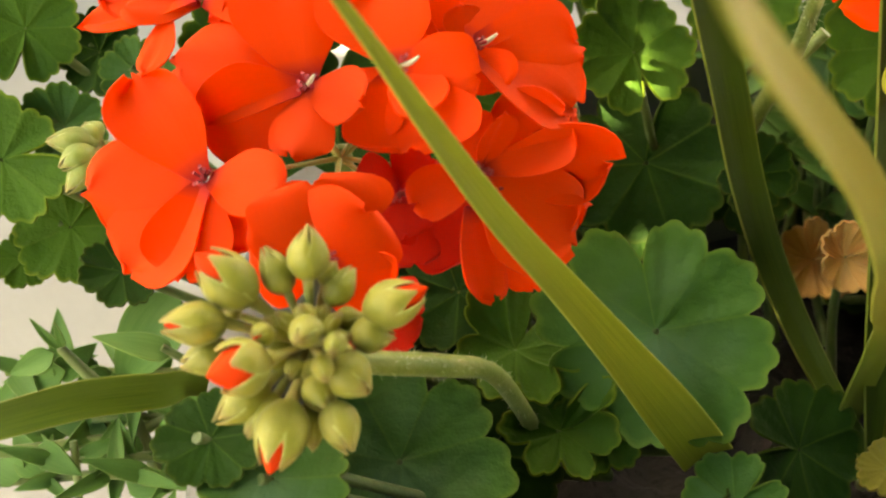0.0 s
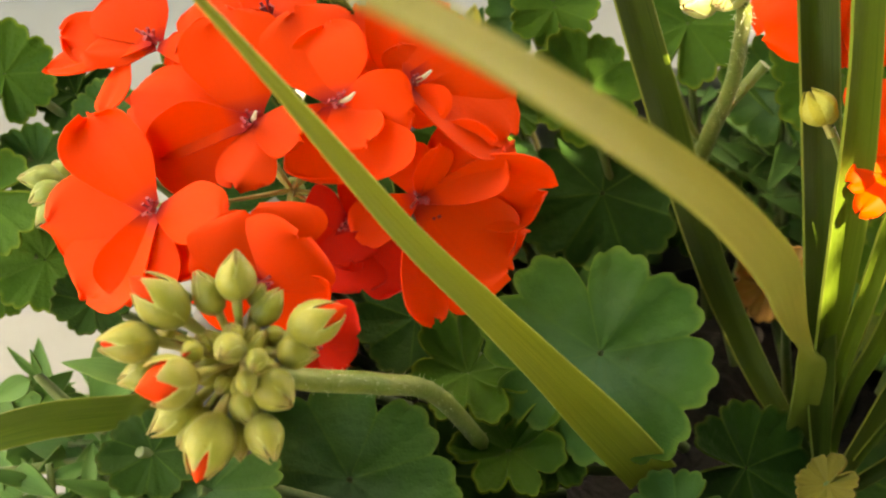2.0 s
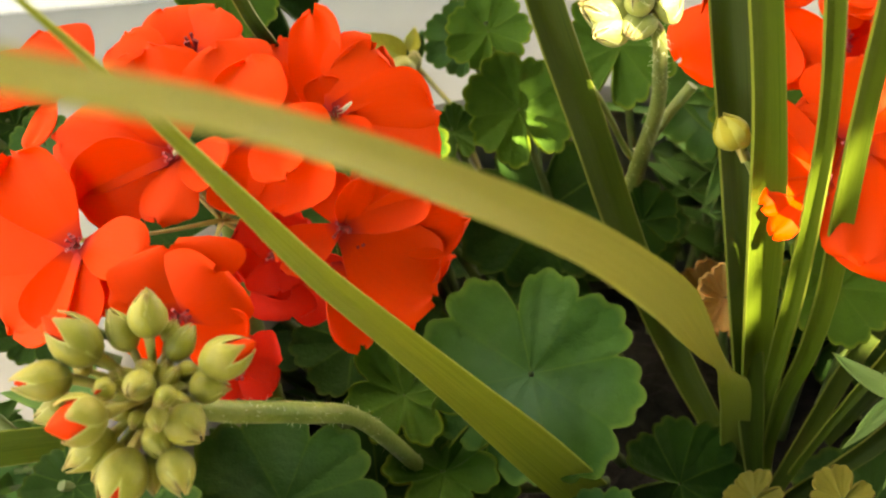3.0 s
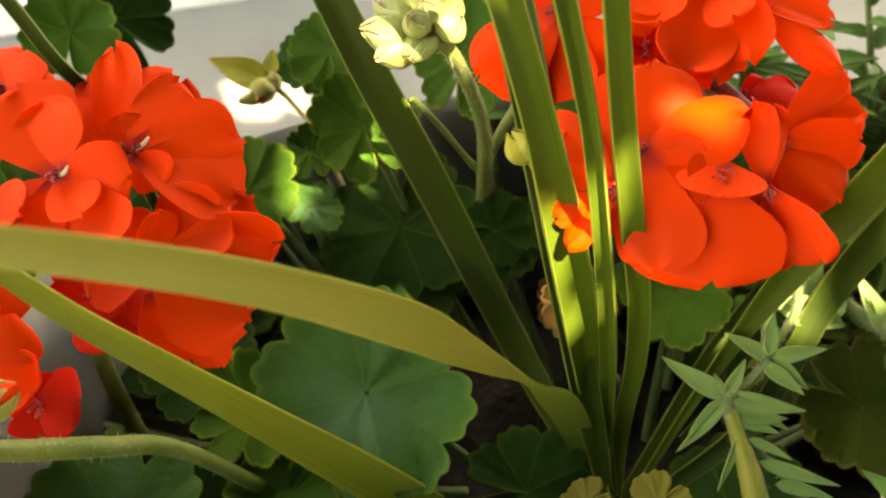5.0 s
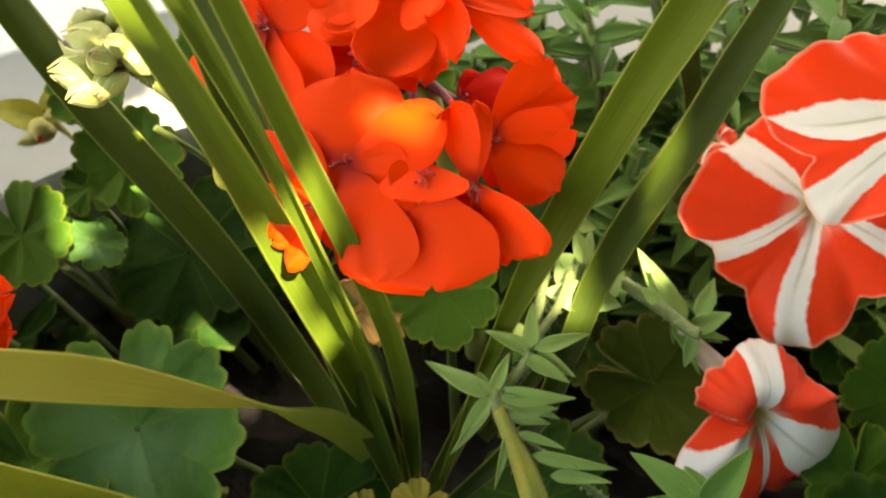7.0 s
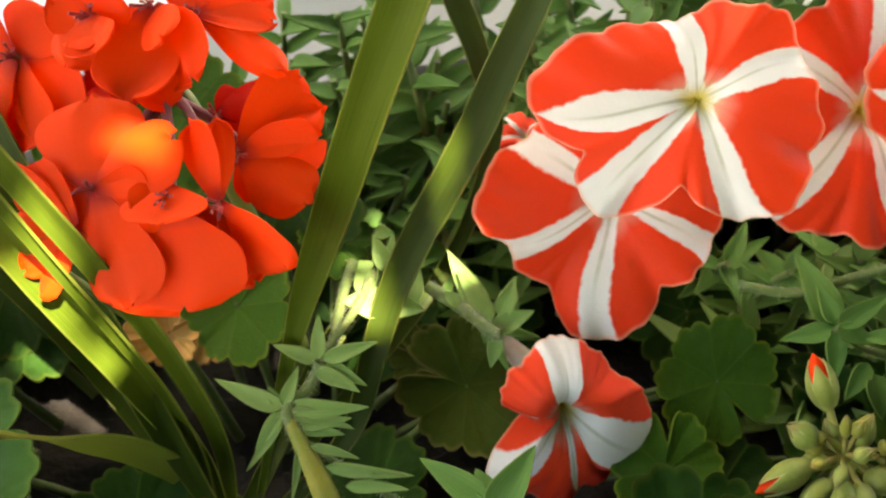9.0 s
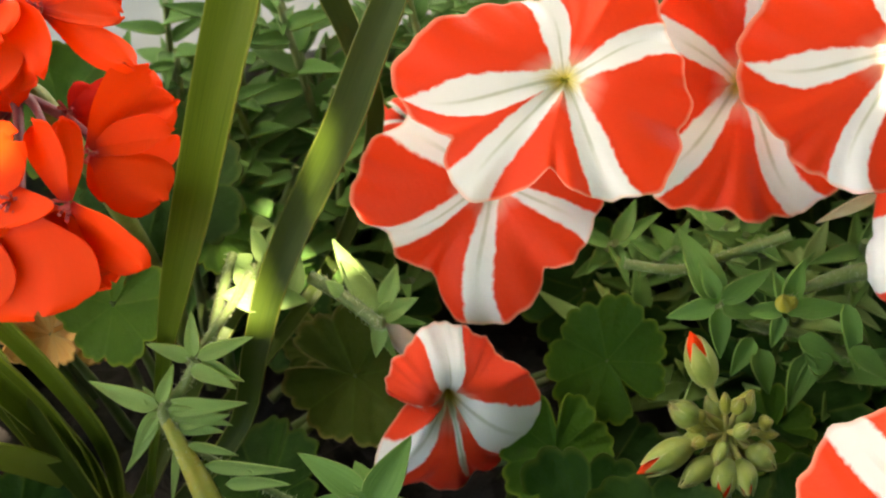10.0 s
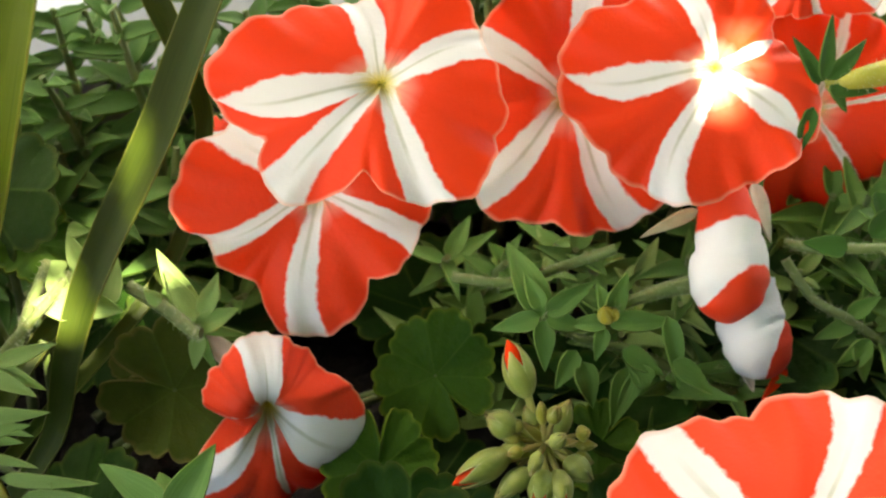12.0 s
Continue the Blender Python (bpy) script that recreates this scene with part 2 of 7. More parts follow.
BUD_TUBE = stem_material("bud_tube", (0.30, 0.33, 0.05), (0.44, 0.36, 0.05), 0.25)
SHOOT_DARK = blade_material("petunia_leaf_dark", (0.024, 0.085, 0.014), (0.050, 0.125, 0.024), 0.2, 0.55, 0.08)
SHOOT_MID = blade_material("petunia_leaf_mid", (0.060, 0.155, 0.030), (0.110, 0.225, 0.054), 0.22, 0.5, 0.1)
HAIR = stem_material("hair", (0.50, 0.55, 0.36), (0.62, 0.64, 0.46), 0.4)
SHOOT_STEM = stem_material("petunia_stem", (0.12, 0.18, 0.05), (0.19, 0.24, 0.08), 0.2)
STAR = star_material("petunia_limb")
TUBE = stem_material("petunia_tube", (0.55, 0.45, 0.38), (0.45, 0.33, 0.22), 0.3)
YELLOW = stem_material("throat", (0.55, 0.46, 0.06), (0.40, 0.36, 0.07), 0.2)
BARK = plain_material("bark", (0.12, 0.09, 0.06), (0.2, 0.16, 0.11), 20.0, 0.9, 0.8, 0.006)
TREE_LEAF = blade_material("tree_leaf", (0.03, 0.08, 0.01), (0.06, 0.12, 0.02), 0.2, 0.5)
SOIL = plain_material("potting_soil", (0.006, 0.004, 0.0025), (0.016, 0.011, 0.006), 60.0, 0.95, 0.9, 0.004, 5.0)
POT = plain_material("pot_plastic", (0.10, 0.10, 0.092), (0.15, 0.145, 0.13), 14.0, 0.45, 0.15, 0.0008, 30.0)
CONCRETE = plain_material("concrete", (0.27, 0.25, 0.215), (0.33, 0.31, 0.27), 6.0, 0.85, 0.4, 0.002, 40.0)
WALL_WHITE = plain_material("painted_wall", (0.80, 0.80, 0.79), (0.72, 0.72, 0.71), 3.0, 0.7, 0.15, 0.001, 60.0)


# ==== builders
BASE = {}


def thing(name, at, label, category, group="", kind=""):
    e = new(name)
    e.location = at
    BASE[e] = np.array(at, float)
    return tagged(e, label, category, group, kind)


def part(name, verts, faces, mat, parent, label="", attrs=None):
    me = bpy.data.meshes.new(name)
    origin = BASE[parent] if parent else np.zeros(3)
    me.from_pydata((np.asarray(verts) - origin).tolist(), [], [tuple(map(int, f)) for f in faces])
    me.polygons.foreach_set("use_smooth", np.ones(len(me.polygons), bool))
    for key, values in (attrs or {}).items():
        me.attributes.new(key, "FLOAT", "POINT").data.foreach_set("value", np.asarray(values, np.float32))
    me.materials.append(mat)
    me.update()
    me.set_sharp_from_angle(angle=radians(55))
    ob = new(name, me)
    BASE[ob] = origin
    if parent:
        ob.parent = parent
    return tagged(ob, label)


def unit(v):
    v = np.asarray(v, float)
    return v / (np.linalg.norm(v) + 1e-12)


def facing(n):
    """Right, up and out for a flat thing that faces along n."""
    n = unit(n)
    r = unit(np.cross((0, 0, 1), n)) if abs(n[2]) < 0.98 else np.array([1.0, 0, 0])
    return r, np.cross(n, r), n


def shell(P, thick, round_u=False, attrs=None):
    """A closed sheet of the given thickness over a grid of points (rows, columns, 3)."""
    P = np.asarray(P, float)
    a, b = P.shape[:2]
    du, dv = np.gradient(P, axis=0), (np.roll(P, -1, 1) - np.roll(P, 1, 1)) if round_u else np.gradient(P, axis=1)
    nrm = np.cross(du, dv)
    size = np.linalg.norm(nrm, axis=2, keepdims=True)
    nrm = nrm / np.maximum(size, 1e-12)
    verts = np.concatenate([(P + nrm * thick / 2).reshape(-1, 3), (P - nrm * thick / 2).reshape(-1, 3)])
    at = lambda i, j, k: k * a * b + i * b + j % b  # noqa: E731
    faces = []
    cols = b if round_u else b - 1
    for i in range(a - 1):
        for j in range(cols):
            faces.append((at(i, j, 0), at(i + 1, j, 0), at(i + 1, j + 1, 0), at(i, j + 1, 0)))
            faces.append((at(i, j, 1), at(i, j + 1, 1), at(i + 1, j + 1, 1), at(i + 1, j, 1)))
    for j in range(cols):
        faces.append((at(0, j, 0), at(0, j + 1, 0), at(0, j + 1, 1), at(0, j, 1)))
        faces.append((at(a - 1, j, 0), at(a - 1, j, 1), at(a - 1, j + 1, 1), at(a - 1, j + 1, 0)))
    if not round_u:
        for i in range(a - 1):
            faces.append((at(i, 0, 0), at(i, 0, 1), at(i + 1, 0, 1), at(i + 1, 0, 0)))
            faces.append((at(i, b - 1, 0), at(i + 1, b - 1, 0), at(i + 1, b - 1, 1), at(i, b - 1, 1)))
    return verts, faces, {k: np.tile(np.asarray(v).ravel(), 2) for k, v in (attrs or {}).items()}


def curve_through(points, count):
    """Points on a smooth curve through the given ones (rows of any width)."""
    p = np.asarray(points, float)
    p = np.vstack([2 * p[0] - p[1], p, 2 * p[-1] - p[-2]])
    out = []
    for t in np.linspace(0, len(p) - 3 - 1e-6, count):
        i, f = int(t), t - int(t)
        a, b, c, d = p[i : i + 4]
        out.append(0.5 * (2 * b + (c - a) * f + (2 * a - 5 * b + 4 * c - d) * f**2 + (3 * b - a - 3 * c + d) * f**3))
    return np.array(out)


def tube(points, radii, count=14, sides=8):
    path = curve_through(np.column_stack([np.asarray(points, float), radii]), count)
    c, rad = path[:, :3], np.maximum(path[:, 3], 1e-5)
    tan = np.gradient(c, axis=0)
    verts, side = [], unit(np.cross(tan[0], (0.3, 0.2, 1)))
    for i in range(count):
        t = unit(tan[i])
        side = unit(side - t * (side @ t))
        other = np.cross(t, side)
        for k in range(sides):
            a = 2 * math.pi * k / sides
            verts.append(c[i] + rad[i] * (math.cos(a) * side + math.sin(a) * other))
    verts += [c[0], c[-1]]
    faces = []
    for i in range(count - 1):
        for k in range(sides):
            faces.append((i * sides + k, i * sides + (k + 1) % sides, (i + 1) * sides + (k + 1) % sides, (i + 1) * sides + k))
    for k in range(sides):
        faces.append((count * sides, (k + 1) % sides, k))
        faces.append((count * sides + 1, (count - 1) * sides + k, (count - 1) * sides + (k + 1) % sides))
    return np.array(verts), faces


def joined(pieces):
    verts, faces, n = [], [], 0
    for v, f in pieces:
        verts.append(np.asarray(v))
        faces += [tuple(i + n for i in q) for q in f]
        n += len(v)
    return np.concatenate(verts), faces


# ==== geranium
def petal(base, tip, width, roll, n, dice):
    """A wedge-shaped petal with a wavy rim from base to tip, its face turned by roll out of n."""
    base, tip = np.array(base, float), np.array(tip, float)
    length = np.linalg.norm(tip - base)
    out = (tip - base) / length
    side = unit(np.cross(n, out))
    face = np.cross(out, side)
    q = radians(roll)
    side, face = math.cos(q) * side + math.sin(q) * face, -math.sin(q) * side + math.cos(q) * face
    s = 1 - (1 - np.linspace(0.02, 0.988, 14)) ** 1.3
    top = dice.uniform(0.58, 0.70)
    prof = np.where(s < top, 0.20 + 0.80 * np.sin(np.minimum(s / top, 1) * math.pi / 2) ** 1.25, np.sqrt(np.maximum(1 - (np.maximum(s - top, 0) / (1 - top)) ** dice.uniform(2.3, 3.9), 0.003)))
    v = np.linspace(-1, 1, 11)
    S, V = np.meshgrid(s, v, indexing="ij")
    half = (width * 0.54) * prof[:, None]
    wob, wob2 = dice.uniform(0, 6.28), dice.uniform(0, 6.28)
    bow, curl, skew = dice.uniform(-0.22, 0.24), dice.uniform(-0.05, 0.16), dice.uniform(-0.07, 0.07)
    h = length * curl * (S - S**2.4) + bow * half * (V**2 - 0.3) * (0.3 + S)
    h = h + length * 0.045 * np.sin(2.4 * V + wob + 2.2 * S) * S**1.3 + length * 0.020 * np.sin(7 * V + wob2) * S**3
    h = h - length * 0.030 * np.exp(-((V / 0.10) ** 2)) * (S - S**2) + length * 0.05 * np.abs(V) ** 3 * S**2 * math.sin(wob2)
    asym, notch = dice.uniform(-0.16, 0.16), dice.choice((0, 0, 0.015, 0.04))
    x = length * S * (1 + (0.034 * np.sin(4 * V + wob) + 0.016 * np.sin(11 * V + wob2)) * S**2)
    x = x - length * notch * np.exp(-((V / 0.30) ** 2)) * S**6 + length * asym * 0.25 * V * S**3
    y = half * V * (1 + asym * V * S + 0.05 * np.sin(8 * S + wob) * np.sign(V)) + skew * length * (S - S**2) * 2
    P = base + out * x[..., None] + side * y[..., None] + face * h[..., None]
    return shell(P, 0.0004, attrs={"along": S, "across": V})


def floret(head, c, n, petals, seed, mat=None, pale=0):
    """An open floret: a tuft of stamens among its petals. petals: base, tip, width, roll."""
    dice, c = random.Random(seed), np.array(c)
    r, u, n = facing(n)
    pieces = []
    for k in range(10):
        a, tilt = dice.uniform(0, 6.28), dice.uniform(0.1, 0.9)
        way = unit(n + tilt * (math.cos(a) * r + math.sin(a) * u))
        tip = c + way * dice.uniform(0.0025, 0.0055)
        pieces.append(tube([c - n * 0.001, c + way * 0.0018, tip], [0.00035, 0.00022, 0.00045], 5, 5))
    v, f = joined(pieces)
    ob = part("floret", v, f, STAMEN, head, "")
    if pale:
        side_way = unit(n + 0.5 * r * pale)
        v, f = tube([c, c + side_way * 0.004, c + side_way * 0.007 + u * 0.001], [0.0005, 0.0006, 0.0003], 6, 6)
        part("style", v, f, PALE, ob, "pale curled style")
    for base, tip, width, roll in petals:
        v, f, at = petal(base, tip, width, roll, n, dice)
        part("petal", v, f, mat or RED, ob, "", at)
    return ob


def stalk(parent, points, radii, mat=None, name="stalk", label=""):
    v, f = tube(points, radii, max(10, 5 * len(points)), 8)
    return part(name, v, f, mat or STALK, parent, label)


def fuzz(parent, points, radii, count, seed):
    """Fine pale hairs that stand off a stem."""
    dice = random.Random(seed)
    path = curve_through(np.column_stack([np.asarray(points, float), radii]), 60)
    verts, faces = [], []
    for _ in range(count):
        i = dice.randint(0, 58)
        c, way, rad = path[i, :3], unit(path[i + 1, :3] - path[i, :3]), path[i, 3]
        out = unit(np.cross(way, (dice.gauss(0, 1), dice.gauss(0, 1), dice.gauss(0, 1))))
        side = np.cross(way, out) * 0.00006
        tip = c + out * (rad + dice.uniform(0.0006, 0.0017)) + way * dice.uniform(-0.0004, 0.0004)
        foot, k = c + out * rad * 0.95, len(verts)
        verts += [foot - side, foot + side, foot + way * 0.0001, tip]
        faces += [(k, k + 1, k + 3), (k + 1, k + 2, k + 3), (k + 2, k, k + 3)]
    return tagged(part("hairs", np.array(verts), faces, HAIR, parent, "fine pale hairs"), kind="stuff")


def scallop_leaf(c, n, turn, radius, seed, cup=0.12, lobes=7, deep=0.16, ruffle=0.06, cleft=0.55):
    """A round geranium leaf with a scalloped rim: c is where its stalk meets it, turn the way of its cleft."""
    dice, c = random.Random(seed), np.array(c, float)
    r, u, n = facing(n)
    th = np.linspace(0, 2 * math.pi, 132, endpoint=False)
    d = (th + math.pi) % (2 * math.pi) - math.pi
    ph, ph2 = dice.uniform(0, 6.28), dice.uniform(0, 6.28)
    lob = np.abs(np.sin(lobes * th / 2)) ** 0.6
    teeth = np.abs(np.sin(lobes * 3 * th / 2 + 0.3 * np.sin(2 * th + ph))) ** 0.7
    rim = radius * (1 - deep + deep * lob) * (0.935 + 0.085 * teeth) * (1 + 0.05 * np.sin(2 * th + ph) + 0.03 * np.sin(3 * th + ph2))
    rim *= 1 - cleft * np.exp(-((d / 0.13) ** 2))
    rings = np.array([0.03, 0.12, 0.25, 0.4, 0.55, 0.7, 0.82, 0.92, 0.97, 1.0])
    S, T = np.meshgrid(rings, th, indexing="ij")
    rho = S * rim
    vein = np.abs((lobes * T / (2 * math.pi)) % 1 - 0.5) * 2
    h = cup * radius * S**2 + radius * ruffle * S**2 * np.sin(2 * T + ph) + radius * ruffle * 0.6 * S**2 * np.sin(3 * T + ph2)
    h = h + radius * 0.020 * S * np.cos(lobes * T) + radius * 0.008 * S**3 * np.sin(lobes * 3 * T + ph)
    a = T + radians(turn)
    P = c + (rho * np.cos(a))[..., None] * r + (rho * np.sin(a))[..., None] * u + h[..., None] * n
    return shell(P, 0.0006, True, {"along": S, "across": (1 - vein) * (0.5 + S) * 0.9})


def geranium_leaf(c, n, turn, radius, seed, mat, label, cup=0.12, foot=None, deep=0.16, ruffle=0.06, lobes=7, cleft=0.55):
    leaf = thing("geranium_leaf", c, label, "leaf", "geranium leaves")
    v, f, at = scallop_leaf(c, n, turn, radius, seed, cup, lobes, deep, ruffle, cleft)
    part("blade", v, f, mat, leaf, "", at)
    c, n = np.array(c), unit(n)
    foot = np.array(foot if foot is not None else (c[0] * 0.6 + 0.07, c[1] * 0.6 + 0.09, 0.30))
    mid = c * 0.55 + foot * 0.45 - n * radius * 0.35
    stalk(leaf, [c - n * 0.0016, c - n * radius * 0.12, mid, foot], [0.0011, 0.0012, 0.0014, 0.0018], STALK_DARK, "leaf_stalk")
    return leaf


def bud(parent, foot, tip, width, seed, gape=0.0, mat=None, inner=None, stem=None):
    """A bud: green sepals round a closed core; gape opens them so that the core shows."""
    dice = random.Random(seed)
    foot, tip = np.array(foot, float), np.array(tip, float)
    axis = tip - foot
    length = np.linalg.norm(axis)
    w = axis / length
    a0 = unit(np.cross(w, (0.2, 0.9, 0.3)))
    a1 = np.cross(w, a0)
    s = np.linspace(0, 1, 11)
    prof = np.sin(np.pi * np.clip(s, 0, 1) ** 0.85) ** 0.75 * (1 - 0.35 * s**3) + 0.03
    th = np.linspace(0, 2 * math.pi, 12, endpoint=False)
    S, T = np.meshgrid(s, th, indexing="ij")
    rad = width * 0.46 * prof[:, None]
    P = foot + (S * length * (1.0 if gape > 0.15 else 0.93))[..., None] * w + (rad * np.cos(T))[..., None] * a0 + (rad * np.sin(T))[..., None] * a1
    v, f, at = shell(P, 0.0002, True, {"along": 0.5 + S * 0.5, "across": np.sin(T)})
    ob = part("bud", v, f, inner or (RED if gape > 0.05 else mat or SEPAL), parent, "", at)
    turn = dice.uniform(0, 6.28)
    for k in range(5):
        q = np.linspace(-1, 1, 7)
        SS, Q = np.meshgrid(np.linspace(0.0, 1.0, 10), q, indexing="ij")
        span = (0.95 - 0.25 * gape) * np.clip(1.10 - SS ** (2.6 - 0.8 * gape), 0.04, 1)
        aa = turn + k * 2 * math.pi / 5 + Q * span
        S1 = np.clip(SS * 0.96 * (1 - 0.42 * gape), 0, 1)
        pr = np.sin(np.pi * S1**0.85) ** 0.75 * (1 - 0.35 * S1**3) + 0.03
        rr = width * 0.5 * pr * (1 + 0.05 * (1 - Q**2)) + width * 0.10 * gape * SS**2
        reach = length * dice.uniform(0.96, 1.06) * (1 - 0.42 * gape)
        P = foot + (SS * reach)[..., None] * w + (rr * np.cos(aa))[..., None] * a0 + (rr * np.sin(aa))[..., None] * a1
        v, f, at = shell(P, 0.00035, attrs={"along": SS, "across": Q})
        part("sepal", v, f, mat or SEPAL, ob, "", at)
    if stem is not None:
        stem = np.array(stem, float)
        v, f = tube([stem, (stem + foot) / 2 + w * 0.001, foot + w * length * 0.06], [0.0008, 0.0008, width * 0.16], 8, 7)
        part("pedicel", v, f, STALK_RED, ob)
    return ob


# ==== spike plant
def blade_sheet(stations, fold=0.12, tip=True, rows=34):
    """A long leaf. stations: x, y, z, width, turn (degrees of its flat about its length, from facing the viewer's side)."""
    st = curve_through(stations, rows)
    c, wid, turn = st[:, :3], np.maximum(st[:, 3], 0.0004), np.radians(st[:, 4])
    tan = np.gradient(c, axis=0)
    v = np.linspace(-1, 1, 7)
    P = np.zeros((rows, 7, 3))
    for i in range(rows):
        t = unit(tan[i])
        flat = unit(np.cross(t, (0, -0.766, 0.643)))
        up = np.cross(flat, t)
        across = math.cos(turn[i]) * flat + math.sin(turn[i]) * up
        nrm = np.cross(across, t)
        P[i] = c[i] + np.outer(v * wid[i] / 2, across) + np.outer((np.abs(v) ** 1.3 - 0.5) * wid[i] * fold, nrm)
    S = np.repeat(np.linspace(0, 1, rows)[:, None], 7, 1)
    return shell(P, 0.0007, attrs={"along": S * 6, "across": np.tile(v, (rows, 1))})


def spike_blade(plant, stations, mat, label="", fold=0.12):
    v, f, at = blade_sheet(stations, fold)
    return part("blade", v, f, mat, plant, label, at)


# ==== petunia
def limb(c, n, rays, gaps, seed, droop=0.18, funnel=0.34, width=1.0, throat=0.16, whites=(1, 1, 1, 1, 1)):
    """A petunia's open limb. rays: angle and length of the five lobes' middles; gaps: the rim's reach between them."""
    dice, c = random.Random(seed), np.array(c, float)
    r, u, n = facing(n)
    rays = sorted((a % 360, length, g, wh) for (a, length), g, wh in zip(rays, gaps, whites))
    ang = np.radians([q[0] for q in rays])
    th = np.linspace(0, 2 * math.pi, 180, endpoint=False)
    rim, near, arm, pale = (np.zeros_like(th) for _ in range(4))
    for i, t in enumerate(th):
        k = max((j for j in range(5) if ang[j] <= t), default=4)
        nxt = (k + 1) % 5
        a0, a1 = ang[k], ang[nxt] + (2 * math.pi if nxt == 0 else 0)
        tt = t if t >= a0 else t + 2 * math.pi
        f = (tt - a0) / (a1 - a0)
        l0, l1, g = rays[k][1], rays[nxt][1], rays[k][2]
        base = l0 + (l1 - l0) * (f * f * (3 - 2 * f))
        rim[i] = base * (1 + (g - 1) * math.sin(math.pi * f) ** 1.2 + 0.05 * abs(math.sin(2 * math.pi * f)) - 0.03 * math.exp(-(((f - 0.5) / 0.06) ** 2)))
        near[i] = min(tt - a0, a1 - tt)
        arm[i] = l0 if f < 0.5 else l1
        pale[i] = rays[k][3] if f < 0.5 else rays[nxt][3]
    p1, p2 = dice.uniform(0, 6.28), dice.uniform(0, 6.28)
    rim = rim * (1 + 0.018 * np.sin(11 * th + p1) + 0.012 * np.sin(19 * th + p2) + 0.007 * np.sin(37 * th + p1))
    rings = np.concatenate([[0.02, 0.05, 0.09], np.linspace(0.13, 0.97, 18), [0.99, 1.0]])
    S, T = np.meshgrid(rings, th, indexing="ij")
    R = np.mean([q[1] for q in rays])
    rho = S * rim
    h = -funnel * R * np.exp(-S / throat) + droop * R * (0.25 - S**2.0) * 0.9
    h = h + 0.075 * R * S**2 * np.sin(3 * T + p1) + 0.060 * R * S**2.5 * np.sin(7 * T + p2) + 0.030 * R * S**4 * np.sin(15 * T + p1) + 0.02 * R * S**5 * np.sin(27 * T + p2)
    h = h - 0.05 * R * np.exp(-((near[None, :] / 0.22) ** 2)) * S * (1.15 - S)
    T = T + 0.42 * (S - S**2) * (np.sin(2 * T + p2) + 0.6 * np.sin(3 * T + p1))
    P = c + (rho * np.cos(T))[..., None] * r + (rho * np.sin(T))[..., None] * u + h[..., None] * n
    v, f, at = shell(P, 0.0004, True, {"along": S, "across": near[None, :] * S, "width": width * np.where(pale < 0, -pale * np.clip((0.97 - S) / 0.35, 0, 1), pale)})
    return v, f, at, R


def petunia(c, n, rays, gaps, seed, label, droop=0.18, funnel=0.34, width=1.0, back=None, throat=0.16, whites=(1, 1, 1, 1, 1)):
    """A striped petunia: limb, tube and calyx behind it, stamens in the throat."""
    flower = thing("petunia_flower", c, label, "flower", "petunias")
    v, f, at, R = limb(c, n, rays, gaps, seed, droop, funnel, width, throat, whites)
    part("limb", v, f, STAR, flower, "vermilion petals with white rays", at)
    c, n = np.array(c, float), unit(n)
    end = c - n * R * 1.0 + np.array((0, 0.2 * R, -0.35 * R)) if back is None else np.array(back, float)
    mouth = c - n * R * (funnel + 0.06)
    v, f = tube([mouth, mouth * 0.6 + end * 0.4 - n * R * 0.1, end], [0.0042, 0.0036, 0.0022], 12, 10)
    part("tube", v, f, TUBE, flower, "pale pinkish tube")
    w = unit(end - mouth)
    for k in range(5):
        v, f, at = lance(end + w * 0.002, unit(-w * 0.9 + 0.5 * np.array((math.cos(k * 1.257), 0.3, math.sin(k * 1.257)))), 0.016, 0.0035, (0.2, -0.8, 0.5), seed + k)
        part("sepal", v, f, SHOOT, flower, "", at)
    r, u, n = facing(n)
    v, f = joined([tube([c - n * R * (funnel * 0.9), c - n * R * funnel * 0.7 + (math.cos(k * 1.26) * r + math.sin(k * 1.26) * u) * R * 0.04], [0.0004, 0.0007], 5, 5) for k in range(5)])
    part("stamens", v, f, YELLOW, flower, "yellow stamens")
    return flower


def lance(c, way, length, width, n, seed, droop=0.25):
    """A narrow pointed leaf from c along way, its face towards n."""
    dice = random.Random(seed)
    way = unit(way)
    side = unit(np.cross(way, n))
    up = np.cross(side, way)
    s, v = np.linspace(0, 1, 11), np.linspace(-1, 1, 5)
    S, V = np.meshgrid(s, v, indexing="ij")
    half = width / 2 * (np.sin(math.pi * np.clip(s, 0, 1) ** 0.62) ** 0.85 * (1.06 - 0.22 * s) + 0.05 * (1 - s))[:, None]
    k = dice.uniform(-0.12, 0.12)
    h = -droop * length * S**2 + 0.35 * half * np.abs(V) + length * 0.02 * np.sin(5 * S + 9 * k)
    P = np.array(c) + way * (length * S)[..., None] + side * (half * V + k * length * S**2)[..., None] + up * h[..., None]
    return shell(P, 0.0006, attrs={"along": S * 1.5, "across": V})


def shoot_leaves(parent, leaves, mat, seed):
    """leaves: foot, tip, width, all in metres."""
    for i, (a, b, w) in enumerate(leaves):
        a, b = np.array(a), np.array(b)
        v, f, at = lance(a, b - a, np.linalg.norm(b - a), w * 1.08, (0.05, -0.70, 0.70), seed + i, 0.06)
        part("leaf", v, f, mat, parent, "", at)


